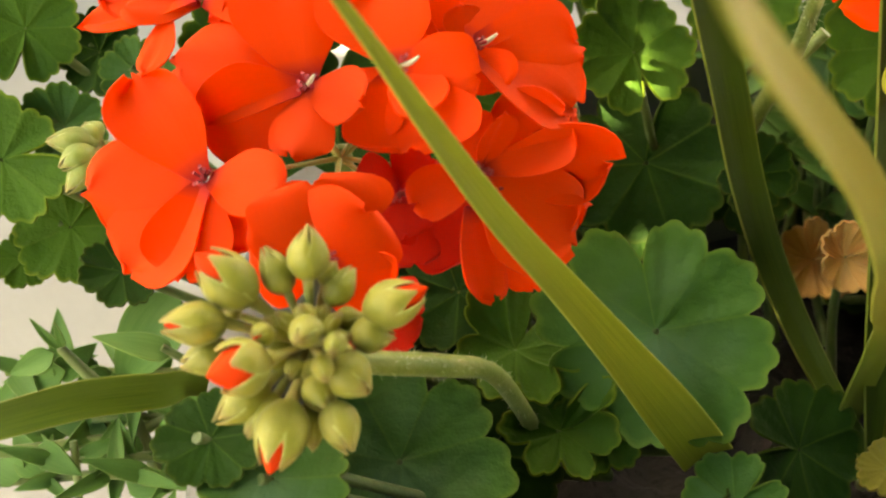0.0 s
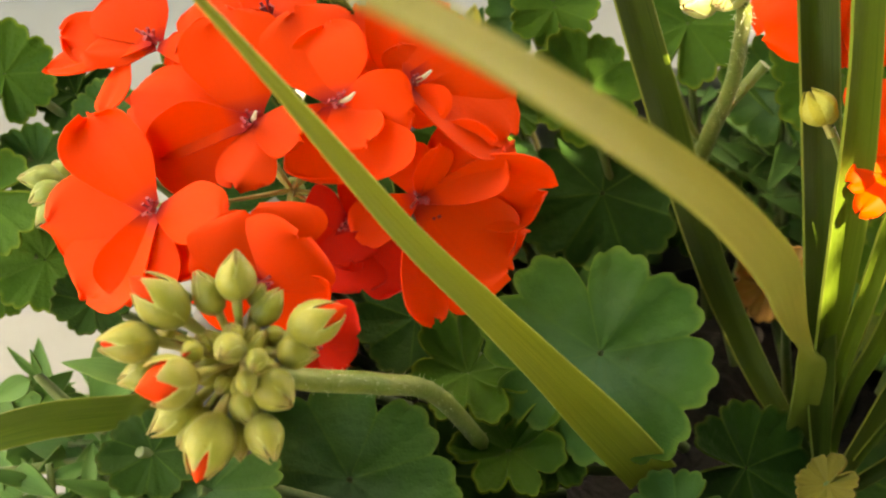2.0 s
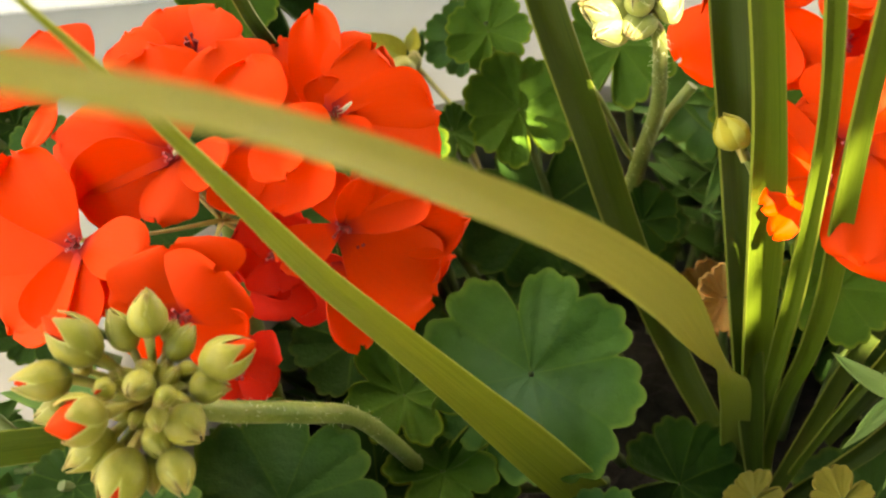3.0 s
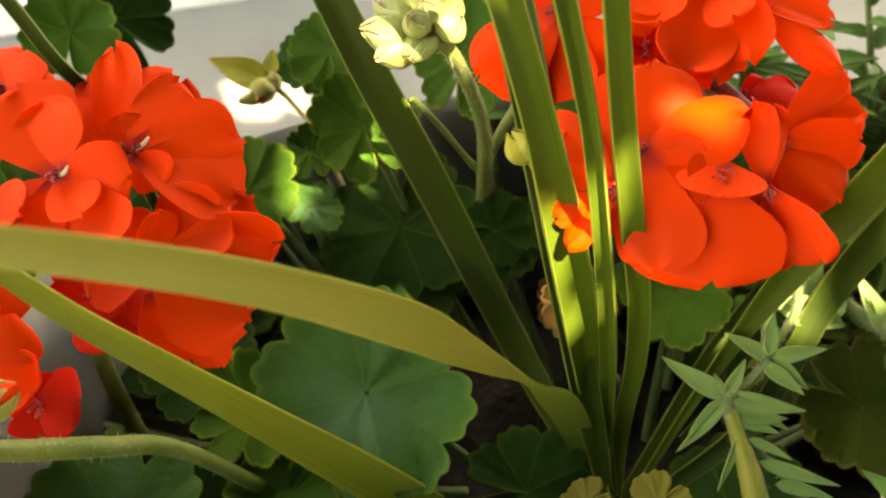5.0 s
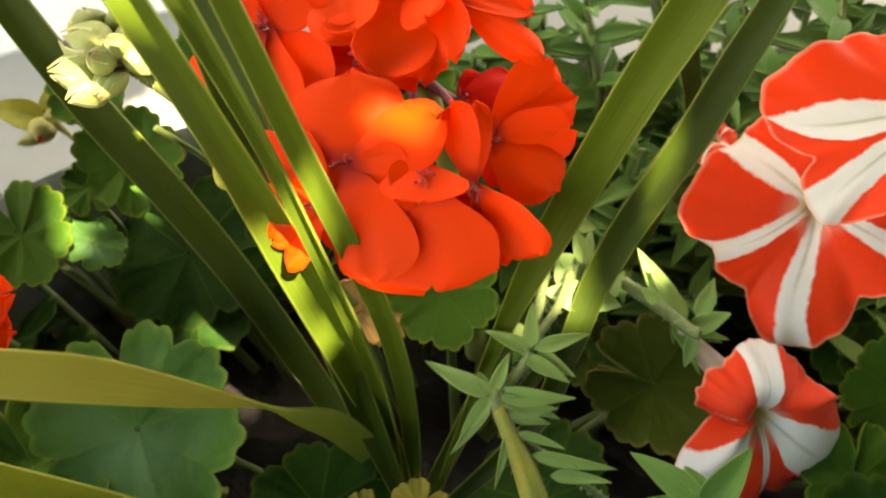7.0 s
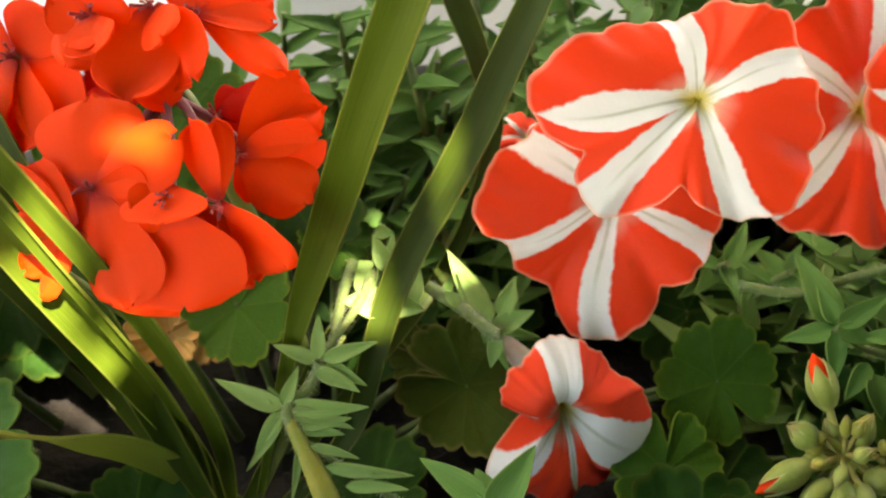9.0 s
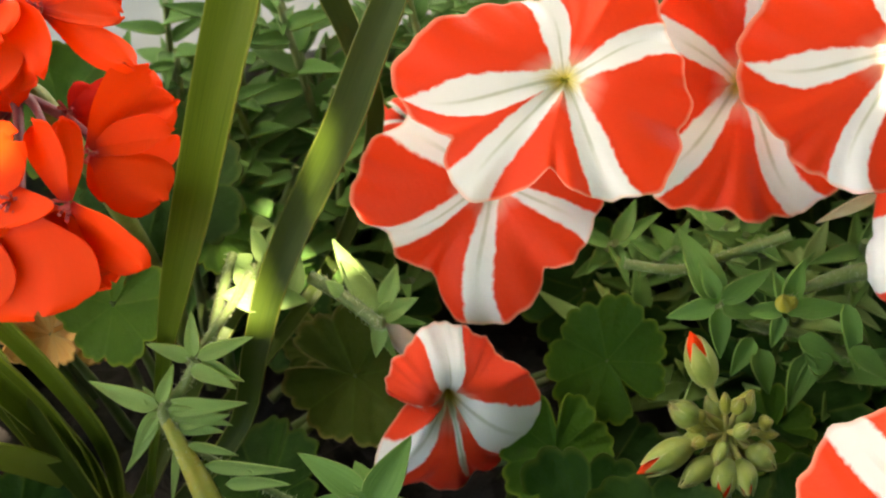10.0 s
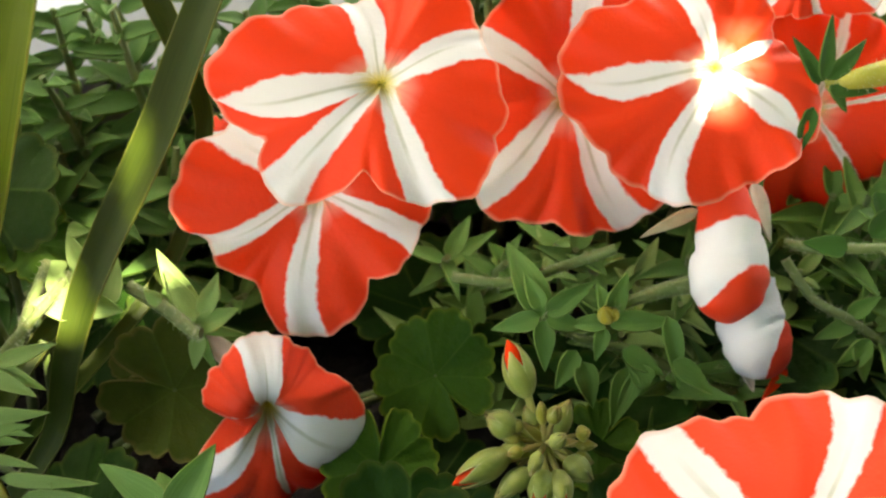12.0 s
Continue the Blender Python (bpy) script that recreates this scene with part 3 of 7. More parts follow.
def wild_shoot(foot, top, leaves, size, seed, mat, label):
    """A petunia shoot with leaves in turn round its stem."""
    dice = random.Random(seed)
    foot, top = np.array(foot, float), np.array(top, float)
    shoot = thing("petunia_shoot", foot, label, "shoot", "petunia shoots")
    bend = np.array([dice.uniform(-1, 1), dice.uniform(-1, 1), 0]) * 0.012
    pts = np.array([foot, foot * 0.6 + top * 0.4 + bend, foot * 0.25 + top * 0.75 + bend * 0.6, top])
    stalk(shoot, pts, [0.0017, 0.0015, 0.0013, 0.0010], SHOOT_STEM, "stem")
    line = curve_through(pts, 40)
    turn = dice.uniform(0, 6.28)
    for k in range(leaves):
        f = 0.25 + 0.75 * (k + 0.5) / leaves
        c = line[min(39, int(f * 39))]
        turn += 2.4 + dice.uniform(-0.4, 0.4)
        way = np.array([math.cos(turn), math.sin(turn) - 0.15, dice.uniform(0.1, 0.9)])
        length = size * dice.uniform(0.7, 1.15) * (1 - 0.25 * f)
        v, fc, at = lance(c, way, length, length * dice.uniform(0.22, 0.35), (0.1, -0.55, 0.85), seed * 50 + k, dice.uniform(0.05, 0.3))
        part("leaf", v, fc, mat, shoot, "", at)
    return shoot


# ==== setting
POT_AT, POT_R, POT_LONG = (0.244, 0.172), 0.176, 1.455


def slab(name, x0, y0, z0, x1, y1, z1, mat, label, category, cuts=1):
    """A bevelled block of the setting."""
    bm = bmesh.new()
    bmesh.ops.create_cube(bm, size=1)
    bmesh.ops.scale(bm, vec=(x1 - x0, y1 - y0, z1 - z0), verts=bm.verts)
    bmesh.ops.translate(bm, vec=((x0 + x1) / 2, (y0 + y1) / 2, (z0 + z1) / 2), verts=bm.verts)
    bmesh.ops.bevel(bm, geom=bm.edges[:], offset=0.004, segments=2, affect="EDGES")
    me = bpy.data.meshes.new(name)
    bm.to_mesh(me)
    bm.free()
    me.materials.append(mat)
    return tagged(new(name, me), label, category, kind="structure")


def oval(a):
    """The pot's plan: a rounded oblong, longer along x."""
    c, s = math.cos(a), math.sin(a)
    return POT_LONG * math.copysign(abs(c) ** 0.72, c), math.copysign(abs(s) ** 0.72, s)


def lathe(profile, centre, sides=96):
    verts, faces, k = [], [], len(profile)
    for i in range(sides):
        a = 2 * math.pi * i / sides
        for r, z in profile:
            x, y = oval(a)
            verts.append((centre[0] + r * x, centre[1] + r * y, z))
    for i in range(sides):
        for j in range(k - 1):
            faces.append((i * k + j, ((i + 1) % sides) * k + j, ((i + 1) % sides) * k + j + 1, i * k + j + 1))
    return np.array(verts), faces


slab("ground", -60, -60, -0.2, 60, 60, 0.0, CONCRETE, "pale beige concrete paving under the pot", "ground")
house = slab("wall_north", -6.0, 0.0, 0.0, 6.0, 0.25, 2.6, WALL_WHITE, "white painted house wall behind the pot", "wall")
house.matrix_world = pose(-0.09, 1.10, 0, 0, 0, 21)
plinth = slab("baseboard", -6.0, -0.012, 0.0, 6.0, -0.002, 0.05, WALL_WHITE, "low painted plinth along the wall", "plinth")
plinth.matrix_world = pose(-0.09, 1.10, 0, 0, 0, 21)


pot = thing("flower_pot", (POT_AT[0], POT_AT[1], 0), "large oval grey plastic flower pot on concrete", "flower pot")
v, f = lathe([(0.0, 0.0), (POT_R * 0.70, 0.0), (POT_R * 0.74, 0.012), (POT_R * 0.95, 0.318), (POT_R * 0.925, 0.318), (POT_R * 0.72, 0.03), (0.0, 0.03)], POT_AT)
part("pot_wall", v, f, POT, pot)
v, f = lathe([(POT_R * 0.92, 0.312), (POT_R * 0.985, 0.314), (POT_R, 0.320), (POT_R * 1.012, 0.345), (POT_R * 1.006, 0.351), (POT_R * 0.985, 0.354), (POT_R * 0.96, 0.351), (POT_R * 0.945, 0.342), (POT_R * 0.92, 0.318)], POT_AT)
part("rim", v, f, POT, pot, "rounded grey rim")
dice = random.Random(5)
rows, cols = 40, 96
verts, faces = [], []
for i in range(rows):
    for j in range(cols):
        r, a = POT_R * 0.90 * (i + 0.02) / (rows - 1), 2 * math.pi * j / cols
        ox, oy = oval(a)
        x, y = POT_AT[0] + r * ox, POT_AT[1] + r * oy
        z = 0.278 + 0.012 * noise.noise((x * 30, y * 30, 0)) + 0.007 * noise.noise((x * 110, y * 110, 3)) + dice.uniform(-0.0015, 0.0015)
        verts.append((x, y, z))
for i in range(rows - 1):
    for j in range(cols):
        faces.append((i * cols + j, (i + 1) * cols + j, (i + 1) * cols + (j + 1) % cols, i * cols + (j + 1) % cols))
tagged(part("soil", np.array(verts), faces, SOIL, None), "dark crumbly potting soil in the pot", "soil", kind="stuff")

# ==== first geranium head and its buds
head = thing("geranium_flower_head", (0.0500, 0.2200, 0.2900), "large vermilion geranium flower head in full bloom", "flower", "geranium flower heads")
floret(head, (0.0009, 0.2061, 0.4038), (-0.0520, -0.7018, 0.7104), [((0.0009, 0.2061, 0.4038), (-0.0278, 0.2101, 0.4033), 0.0222, 15), ((0.0010, 0.2064, 0.4036), (-0.0208, 0.1970, 0.3957), 0.0190, -20), ((0.0010, 0.2067, 0.4033), (-0.0082, 0.2242, 0.4212), 0.0217, 10), ((0.0010, 0.2070, 0.4030), (-0.0003, 0.1915, 0.3956), 0.0134, 12), ((0.0010, 0.2072, 0.4027), (0.0130, 0.2006, 0.4047), 0.0132, -18)], 101, pale=0.6)
floret(head, (0.0197, 0.2103, 0.4082), (0.0820, -0.7027, 0.7068), [((0.0197, 0.2103, 0.4082), (0.0072, 0.2275, 0.4214), 0.0217, 8), ((0.0196, 0.2106, 0.4079), (0.0154, 0.2243, 0.4205), 0.0163, -14), ((0.0196, 0.2109, 0.4076), (0.0368, 0.2092, 0.4092), 0.0163, 14), ((0.0196, 0.2112, 0.4073), (0.0239, 0.1975, 0.3958), 0.0274, 6), ((0.0195, 0.2114, 0.4071), (0.0274, 0.1996, 0.4052), 0.0124, -10), ((0.0195, 0.2117, 0.4068), (0.0117, 0.2025, 0.3972), 0.0168, 20)], 102, pale=1.2)
floret(head, (0.0351, 0.2188, 0.4097), (0.2541, -0.6276, 0.7360), [((0.0351, 0.2188, 0.4097), (0.0440, 0.2350, 0.4198), 0.0162, -12), ((0.0350, 0.2190, 0.4094), (0.0605, 0.2256, 0.4088), 0.0224, 10), ((0.0349, 0.2193, 0.4091), (0.0601, 0.2140, 0.4003), 0.0199, -16), ((0.0348, 0.2195, 0.4088), (0.0428, 0.2123, 0.4047), 0.0109, 20), ((0.0347, 0.2198, 0.4085), (0.0318, 0.2257, 0.4158), 0.0088, 0)], 103, pale=1.5)
floret(head, (0.0320, 0.2205, 0.4070), (0.0965, -0.7262, 0.6849), [((0.0320, 0.2205, 0.4070), (0.0283, 0.2407, 0.4248), 0.0120, -12), ((0.0330, 0.2208, 0.4065), (0.0450, 0.2366, 0.4189), 0.0130, 14), ((0.0310, 0.2210, 0.4062), (0.0205, 0.2400, 0.4170), 0.0110, 10), ((0.0330, 0.2215, 0.4061), (0.0400, 0.2290, 0.4110), 0.0090, 0), ((0.0310, 0.2225, 0.4057), (0.0160, 0.2310, 0.4120), 0.0105, 0)], 104)
floret(head, (0.0397, 0.2019, 0.3898), (0.2001, -0.7854, 0.5857), [((0.0397, 0.2019, 0.3898), (0.0262, 0.1956, 0.3824), 0.0114, 22), ((0.0396, 0.2022, 0.3896), (0.0352, 0.2071, 0.4005), 0.0097, -20), ((0.0396, 0.2025, 0.3894), (0.0434, 0.2045, 0.4025), 0.0100, 35), ((0.0395, 0.2028, 0.3891), (0.0573, 0.2110, 0.4003), 0.0188, -12), ((0.0394, 0.2031, 0.3889), (0.0698, 0.2087, 0.3904), 0.0177, 12), ((0.0393, 0.2034, 0.3887), (0.0629, 0.1962, 0.3757), 0.0237, -8)], 105)
floret(head, (0.0436, 0.2034, 0.3825), (0.1838, -0.7554, 0.6290), [((0.0386, 0.2015, 0.3800), (0.0464, 0.1852, 0.3667), 0.0109, -24), ((0.0476, 0.1975, 0.3751), (0.0556, 0.1913, 0.3648), 0.0101, 18), ((0.0434, 0.2040, 0.3820), (0.0614, 0.2227, 0.3937), 0.0199, 10), ((0.0434, 0.2043, 0.3818), (0.0669, 0.2080, 0.3785), 0.0180, 0)], 106)
floret(head, (-0.0171, 0.1853, 0.3922), (-0.2176, -0.7622, 0.6097), [((-0.0171, 0.1853, 0.3922), (-0.0340, 0.2004, 0.4054), 0.0162, 18), ((-0.0170, 0.1856, 0.3920), (-0.0417, 0.1863, 0.3849), 0.0202, -10), ((-0.0169, 0.1859, 0.3917), (-0.0314, 0.1746, 0.3744), 0.0190, 12), ((-0.0169, 0.1862, 0.3915), (-0.0193, 0.1726, 0.3762), 0.0170, -14), ((-0.0168, 0.1865, 0.3913), (-0.0019, 0.1797, 0.3951), 0.0143, -28), ((-0.0167, 0.1868, 0.3910), (-0.0067, 0.1798, 0.3799), 0.0180, 8)], 107)
floret(head, (0.0086, 0.1686, 0.3892), (0.1109, -0.8748, 0.4717), [((0.0086, 0.1686, 0.3892), (0.0046, 0.1783, 0.4003), 0.0271, 5), ((0.0085, 0.1690, 0.3890), (0.0165, 0.1731, 0.3989), 0.0202, -12), ((0.0085, 0.1693, 0.3888), (-0.0046, 0.1734, 0.3957), 0.0166, 18), ((0.0084, 0.1697, 0.3886), (0.0222, 0.1663, 0.3827), 0.0147, 10), ((0.0084, 0.1700, 0.3884), (-0.0045, 0.1658, 0.3843), 0.0159, -8)], 108)
floret(head, (0.0232, 0.2068, 0.3762), (0.1215, -0.8636, 0.4894), [((0.0232, 0.2068, 0.3762), (0.0401, 0.2013, 0.3630), 0.0190, 14), ((0.0232, 0.2071, 0.3760), (0.0290, 0.1983, 0.3632), 0.0188, -10), ((0.0231, 0.2074, 0.3758), (0.0120, 0.2078, 0.3770), 0.0156, 10), ((0.0231, 0.2078, 0.3756), (0.0299, 0.2129, 0.3828), 0.0147, -20), ((0.0230, 0.2081, 0.3754), (0.0173, 0.1999, 0.3703), 0.0164, 20), ((0.0230, 0.2085, 0.3752), (0.0256, 0.1976, 0.3716), 0.0139, 0)], 109, RED_SHADED)
floret(head, (-0.0248, 0.2248, 0.4107), (-0.1751, -0.4692, 0.8656), [((-0.0248, 0.2248, 0.4107), (-0.0501, 0.2211, 0.4029), 0.0104, 20), ((-0.0247, 0.2249, 0.4104), (-0.0482, 0.2285, 0.4077), 0.0120, -10), ((-0.0311, 0.2232, 0.4074), (-0.0340, 0.2087, 0.4007), 0.0071, 15), ((-0.0246, 0.2253, 0.4097), (-0.0356, 0.2370, 0.4160), 0.0180, 10), ((-0.0245, 0.2255, 0.4093), (-0.0110, 0.2243, 0.4125), 0.0122, -14), ((-0.0244, 0.2257, 0.4090), (-0.0402, 0.2213, 0.4082), 0.0089, 0)], 110)
floret(head, (0.0204, 0.1677, 0.3763), (0.2325, -0.8772, 0.4201), [((0.0204, 0.1677, 0.3763), (0.0295, 0.1685, 0.3768), 0.0130, -19), ((0.0203, 0.1681, 0.3761), (0.0283, 0.1641, 0.3725), 0.0097, -11), ((0.0202, 0.1684, 0.3760), (0.0212, 0.1625, 0.3713), 0.0111, -10), ((0.0201, 0.1688, 0.3758), (0.0151, 0.1700, 0.3785), 0.0109, 2), ((0.0200, 0.1691, 0.3756), (0.0247, 0.1729, 0.3788), 0.0111, 11)], 111, RED_SHADED)
floret(head, (0.0009, 0.2345, 0.4143), (0.0265, -0.3866, 0.9219), [((0.0009, 0.2345, 0.4143), (-0.0088, 0.2444, 0.4200), 0.0167, 3), ((0.0009, 0.2347, 0.4139), (0.0050, 0.2430, 0.4224), 0.0176, -18), ((0.0009, 0.2348, 0.4135), (0.0128, 0.2387, 0.4135), 0.0145, 19), ((0.0009, 0.2350, 0.4132), (0.0018, 0.2291, 0.4067), 0.0150, -24), ((0.0009, 0.2351, 0.4128), (-0.0133, 0.2305, 0.4146), 0.0163, 21)], 112)
floret(head, (-0.0093, 0.2236, 0.4086), (-0.0499, -0.4959, 0.8670), [((-0.0093, 0.2236, 0.4086), (-0.0187, 0.2246, 0.4114), 0.0140, -16), ((-0.0092, 0.2238, 0.4083), (-0.0230, 0.2251, 0.4045), 0.0139, -15), ((-0.0092, 0.2240, 0.4079), (-0.0150, 0.2339, 0.4187), 0.0160, -21), ((-0.0092, 0.2242, 0.4076), (-0.0040, 0.2322, 0.4151), 0.0144, -21), ((-0.0092, 0.2244, 0.4072), (-0.0097, 0.2180, 0.4027), 0.0132, 25)], 113)
stalk(head, [(0.0084, 0.2166, 0.3778), (0.0096, 0.2204, 0.3716), (0.0182, 0.2151, 0.3269), (0.0276, 0.2148, 0.2804)], [0.0021, 0.0024, 0.0026, 0.0031], STALK, name="stalk")
stalk(head, [(0.0085, 0.2163, 0.3775), (0.0043, 0.2150, 0.3874), (0.0010, 0.2095, 0.4016)], [0.0007, 0.0005, 0.0006], STALK_RED, name="pedicel")
stalk(head, [(0.0085, 0.2163, 0.3775), (0.0146, 0.2176, 0.3902), (0.0204, 0.2143, 0.4068)], [0.0007, 0.0005, 0.0006], STALK_RED, name="pedicel")
stalk(head, [(0.0085, 0.2163, 0.3775), (0.0226, 0.2219, 0.3911), (0.0360, 0.2231, 0.4087)], [0.0007, 0.0005, 0.0006], STALK_RED, name="pedicel")
stalk(head, [(0.0085, 0.2163, 0.3775), (0.0255, 0.2134, 0.3795), (0.0417, 0.2067, 0.3864)], [0.0007, 0.0005, 0.0006], STALK_RED, name="pedicel")
stalk(head, [(0.0085, 0.2163, 0.3775), (-0.0061, 0.2049, 0.3811), (-0.0182, 0.1900, 0.3900)], [0.0007, 0.0005, 0.0006], STALK_RED, name="pedicel")
stalk(head, [(0.0085, 0.2163, 0.3775), (0.0080, 0.1960, 0.3782), (0.0081, 0.1731, 0.3851)], [0.0007, 0.0005, 0.0005], STALK_RED, name="pedicel")
stalk(head, [(0.0085, 0.2163, 0.3775), (-0.0089, 0.2251, 0.3910), (-0.0248, 0.2295, 0.4086)], [0.0007, 0.0005, 0.0006], STALK_RED, name="pedicel")
stalk(head, [(0.0085, 0.2163, 0.3775), (0.0161, 0.2144, 0.3740), (0.0238, 0.2088, 0.3755)], [0.0007, 0.0006, 0.0006], STALK_RED, name="pedicel")
buds = thing("geranium_bud_cluster", (0.0100, 0.1500, 0.3000), "cluster of olive green geranium buds showing red tips", "bud cluster", "geranium bud clusters")
bud(buds, (0.0074, 0.1502, 0.4005), (0.0068, 0.1544, 0.4094), 0.0071, 114, 0.0, stem=(0.0090, 0.1459, 0.3895))
bud(buds, (-0.0013, 0.1471, 0.3969), (-0.0119, 0.1492, 0.4053), 0.0089, 115, 0.35, stem=(0.0090, 0.1459, 0.3895))
bud(buds, (0.0041, 0.1501, 0.3969), (-0.0008, 0.1538, 0.4037), 0.0056, 116, 0, stem=(0.0090, 0.1459, 0.3895))
bud(buds, (0.0112, 0.1492, 0.3958), (0.0151, 0.1546, 0.4009), 0.0051, 117, 0, stem=(0.0090, 0.1459, 0.3895))
bud(buds, (0.0178, 0.1471, 0.3960), (0.0282, 0.1485, 0.4034), 0.0080, 118, 0.25, stem=(0.0090, 0.1459, 0.3895))
bud(buds, (-0.0053, 0.1428, 0.3959), (-0.0163, 0.1396, 0.3969), 0.0072, 119, 0.12, stem=(0.0090, 0.1459, 0.3895))
bud(buds, (0.0029, 0.1352, 0.3956), (-0.0065, 0.1291, 0.3971), 0.0092, 120, 0.6, stem=(0.0090, 0.1459, 0.3895))
bud(buds, (0.0156, 0.1448, 0.3939), (0.0234, 0.1448, 0.3943), 0.0063, 121, 0, stem=(0.0090, 0.1459, 0.3895))
bud(buds, (0.0134, 0.1398, 0.3917), (0.0199, 0.1345, 0.3910), 0.0079, 122, 0, stem=(0.0090, 0.1459, 0.3895))
bud(buds, (0.0097, 0.1383, 0.3891), (0.0136, 0.1318, 0.3875), 0.0058, 123, 0, stem=(0.0090, 0.1459, 0.3895))
bud(buds, (0.0137, 0.1346, 0.3874), (0.0177, 0.1265, 0.3845), 0.0066, 124, 0, stem=(0.0090, 0.1459, 0.3895))
bud(buds, (0.0097, 0.1359, 0.3847), (0.0115, 0.1283, 0.3817), 0.0049, 125, 0, stem=(0.0090, 0.1459, 0.3895))
bud(buds, (0.0070, 0.1343, 0.3874), (0.0048, 0.1217, 0.3826), 0.0088, 126, 0.22, stem=(0.0090, 0.1459, 0.3895))
bud(buds, (0.0025, 0.1384, 0.3865), (-0.0056, 0.1314, 0.3830), 0.0071, 127, 0, stem=(0.0090, 0.1459, 0.3895))
bud(buds, (0.0041, 0.1371, 0.3850), (-0.0003, 0.1299, 0.3814), 0.0057, 128, 0, stem=(0.0090, 0.1459, 0.3895))
bud(buds, (-0.0045, 0.1428, 0.3893), (-0.0128, 0.1394, 0.3876), 0.0063, 129, 0, stem=(0.0090, 0.1459, 0.3895))
bud(buds, (0.0092, 0.1408, 0.3998), (0.0077, 0.1340, 0.4021), 0.0053, 130, 0, stem=(0.0090, 0.1459, 0.3895))
bud(buds, (0.0140, 0.1383, 0.4002), (0.0132, 0.1335, 0.4003), 0.0035, 131, 0, stem=(0.0090, 0.1459, 0.3895))
bud(buds, (0.0023, 0.1418, 0.3960), (-0.0005, 0.1387, 0.3966), 0.0040, 132, 0.1, stem=(0.0090, 0.1459, 0.3895))
bud(buds, (0.0112, 0.1373, 0.3957), (0.0125, 0.1326, 0.3946), 0.0035, 133, 0, stem=(0.0090, 0.1459, 0.3895))
bud(buds, (0.0101, 0.1522, 0.3978), (0.0118, 0.1542, 0.4017), 0.0037, 134, 0, stem=(0.0090, 0.1459, 0.3895))
bud(buds, (-0.0042, 0.1481, 0.3922), (-0.0071, 0.1483, 0.3938), 0.0041, 135, 0, stem=(0.0090, 0.1459, 0.3895))
bud(buds, (0.0039, 0.1443, 0.3928), (0.0011, 0.1440, 0.3968), 0.0030, 136, 0, stem=(0.0090, 0.1459, 0.3895))
bud(buds, (0.0130, 0.1481, 0.3946), (0.0171, 0.1469, 0.3964), 0.0031, 137, 0, stem=(0.0090, 0.1459, 0.3895))
stalk(buds, [(0.0085, 0.1459, 0.3887), (0.0131, 0.1489, 0.3831), (0.0218, 0.1525, 0.3785), (0.0358, 0.1614, 0.3696), (0.0481, 0.1726, 0.3555), (0.0648, 0.1907, 0.3157)], [0.0014, 0.0019, 0.0024, 0.0024, 0.0022, 0.0022], STALK, name="stalk")
dice = random.Random(52)
for k in range(14):
    a, lift = k * 2.4, dice.uniform(0.3, 1.1)
    way = unit((math.cos(a), math.sin(a) * 0.64 - 0.72 * lift, math.sin(a) * 0.77 + 0.58 * lift))
    foot = np.array((0.0090, 0.1459, 0.3895)) + way * 0.001
    near, far = dice.uniform(0.002, 0.005), dice.uniform(0.0075, 0.0105)
    bud(buds, foot + way * near, foot + way * far, dice.uniform(0.0028, 0.0042), 400 + k, 0, SEPAL, stem=foot)
fuzz(buds, [(0.0085, 0.1459, 0.3887), (0.0131, 0.1489, 0.3831), (0.0218, 0.1525, 0.3785), (0.0358, 0.1614, 0.3696), (0.0481, 0.1726, 0.3555), (0.0648, 0.1907, 0.3157)], [0.0014, 0.0019, 0.0024, 0.0024, 0.0022, 0.0022], 220, 138)
# ==== geranium leaves
geranium_leaf((0.0905, 0.2022, 0.3446), (-0.1916, -0.6208, 0.7602), 118, 0.0297, 139, LEAF_BLUE, "large round green geranium leaf with scalloped rim", cup=0.03, deep=0.17, lobes=8, cleft=0.25)
geranium_leaf((0.0294, 0.1682, 0.3275), (-0.0800, -0.5200, 0.8500), 80, 0.0262, 140, LEAF_BLUE, "green scalloped geranium leaf under the bud cluster", cup=0.05, cleft=0.15)
geranium_leaf((-0.0087, 0.1405, 0.3659), (0.0343, -0.3427, 0.9388), 60, 0.0103, 141, LEAF_SHADED, "shade-darkened green geranium leaf at the pot rim", cup=0.05, cleft=0.2)
geranium_leaf((0.0037, 0.1355, 0.3621), (-0.0226, -0.2515, 0.9676), 60, 0.0142, 142, LEAF_BLUE, "green scalloped geranium leaf at the foot of the buds", cup=0.05, cleft=0.2)
geranium_leaf((0.0576, 0.2054, 0.3296), (0.0229, -0.3302, 0.9436), 60, 0.0173, 143, LEAF, "small crinkled green geranium leaf", cup=0.25, deep=0.42, ruffle=0.26)
geranium_leaf((0.0697, 0.1865, 0.3218), (-0.1645, -0.2132, 0.9631), 100, 0.0153, 144, LEAF, "small crinkled green geranium leaf", cup=0.25, deep=0.42, ruffle=0.26)
geranium_leaf((0.0808, 0.1902, 0.3189), (-0.1877, -0.4986, 0.8463), 100, 0.0119, 145, LEAF, "small crinkled green geranium leaf", cup=0.25, deep=0.2, ruffle=0.12)
geranium_leaf((0.0856, 0.2787, 0.3777), (-0.0898, -0.8523, 0.5153), -60, 0.0172, 146, LEAF, "round green geranium leaf behind the spike plant", cup=0.08)
geranium_leaf((0.0964, 0.2725, 0.3445), (-0.2171, -0.6745, 0.7057), 100, 0.0259, 147, LEAF_SHADED, "broad green geranium leaf darkened by shade", cup=0.06)
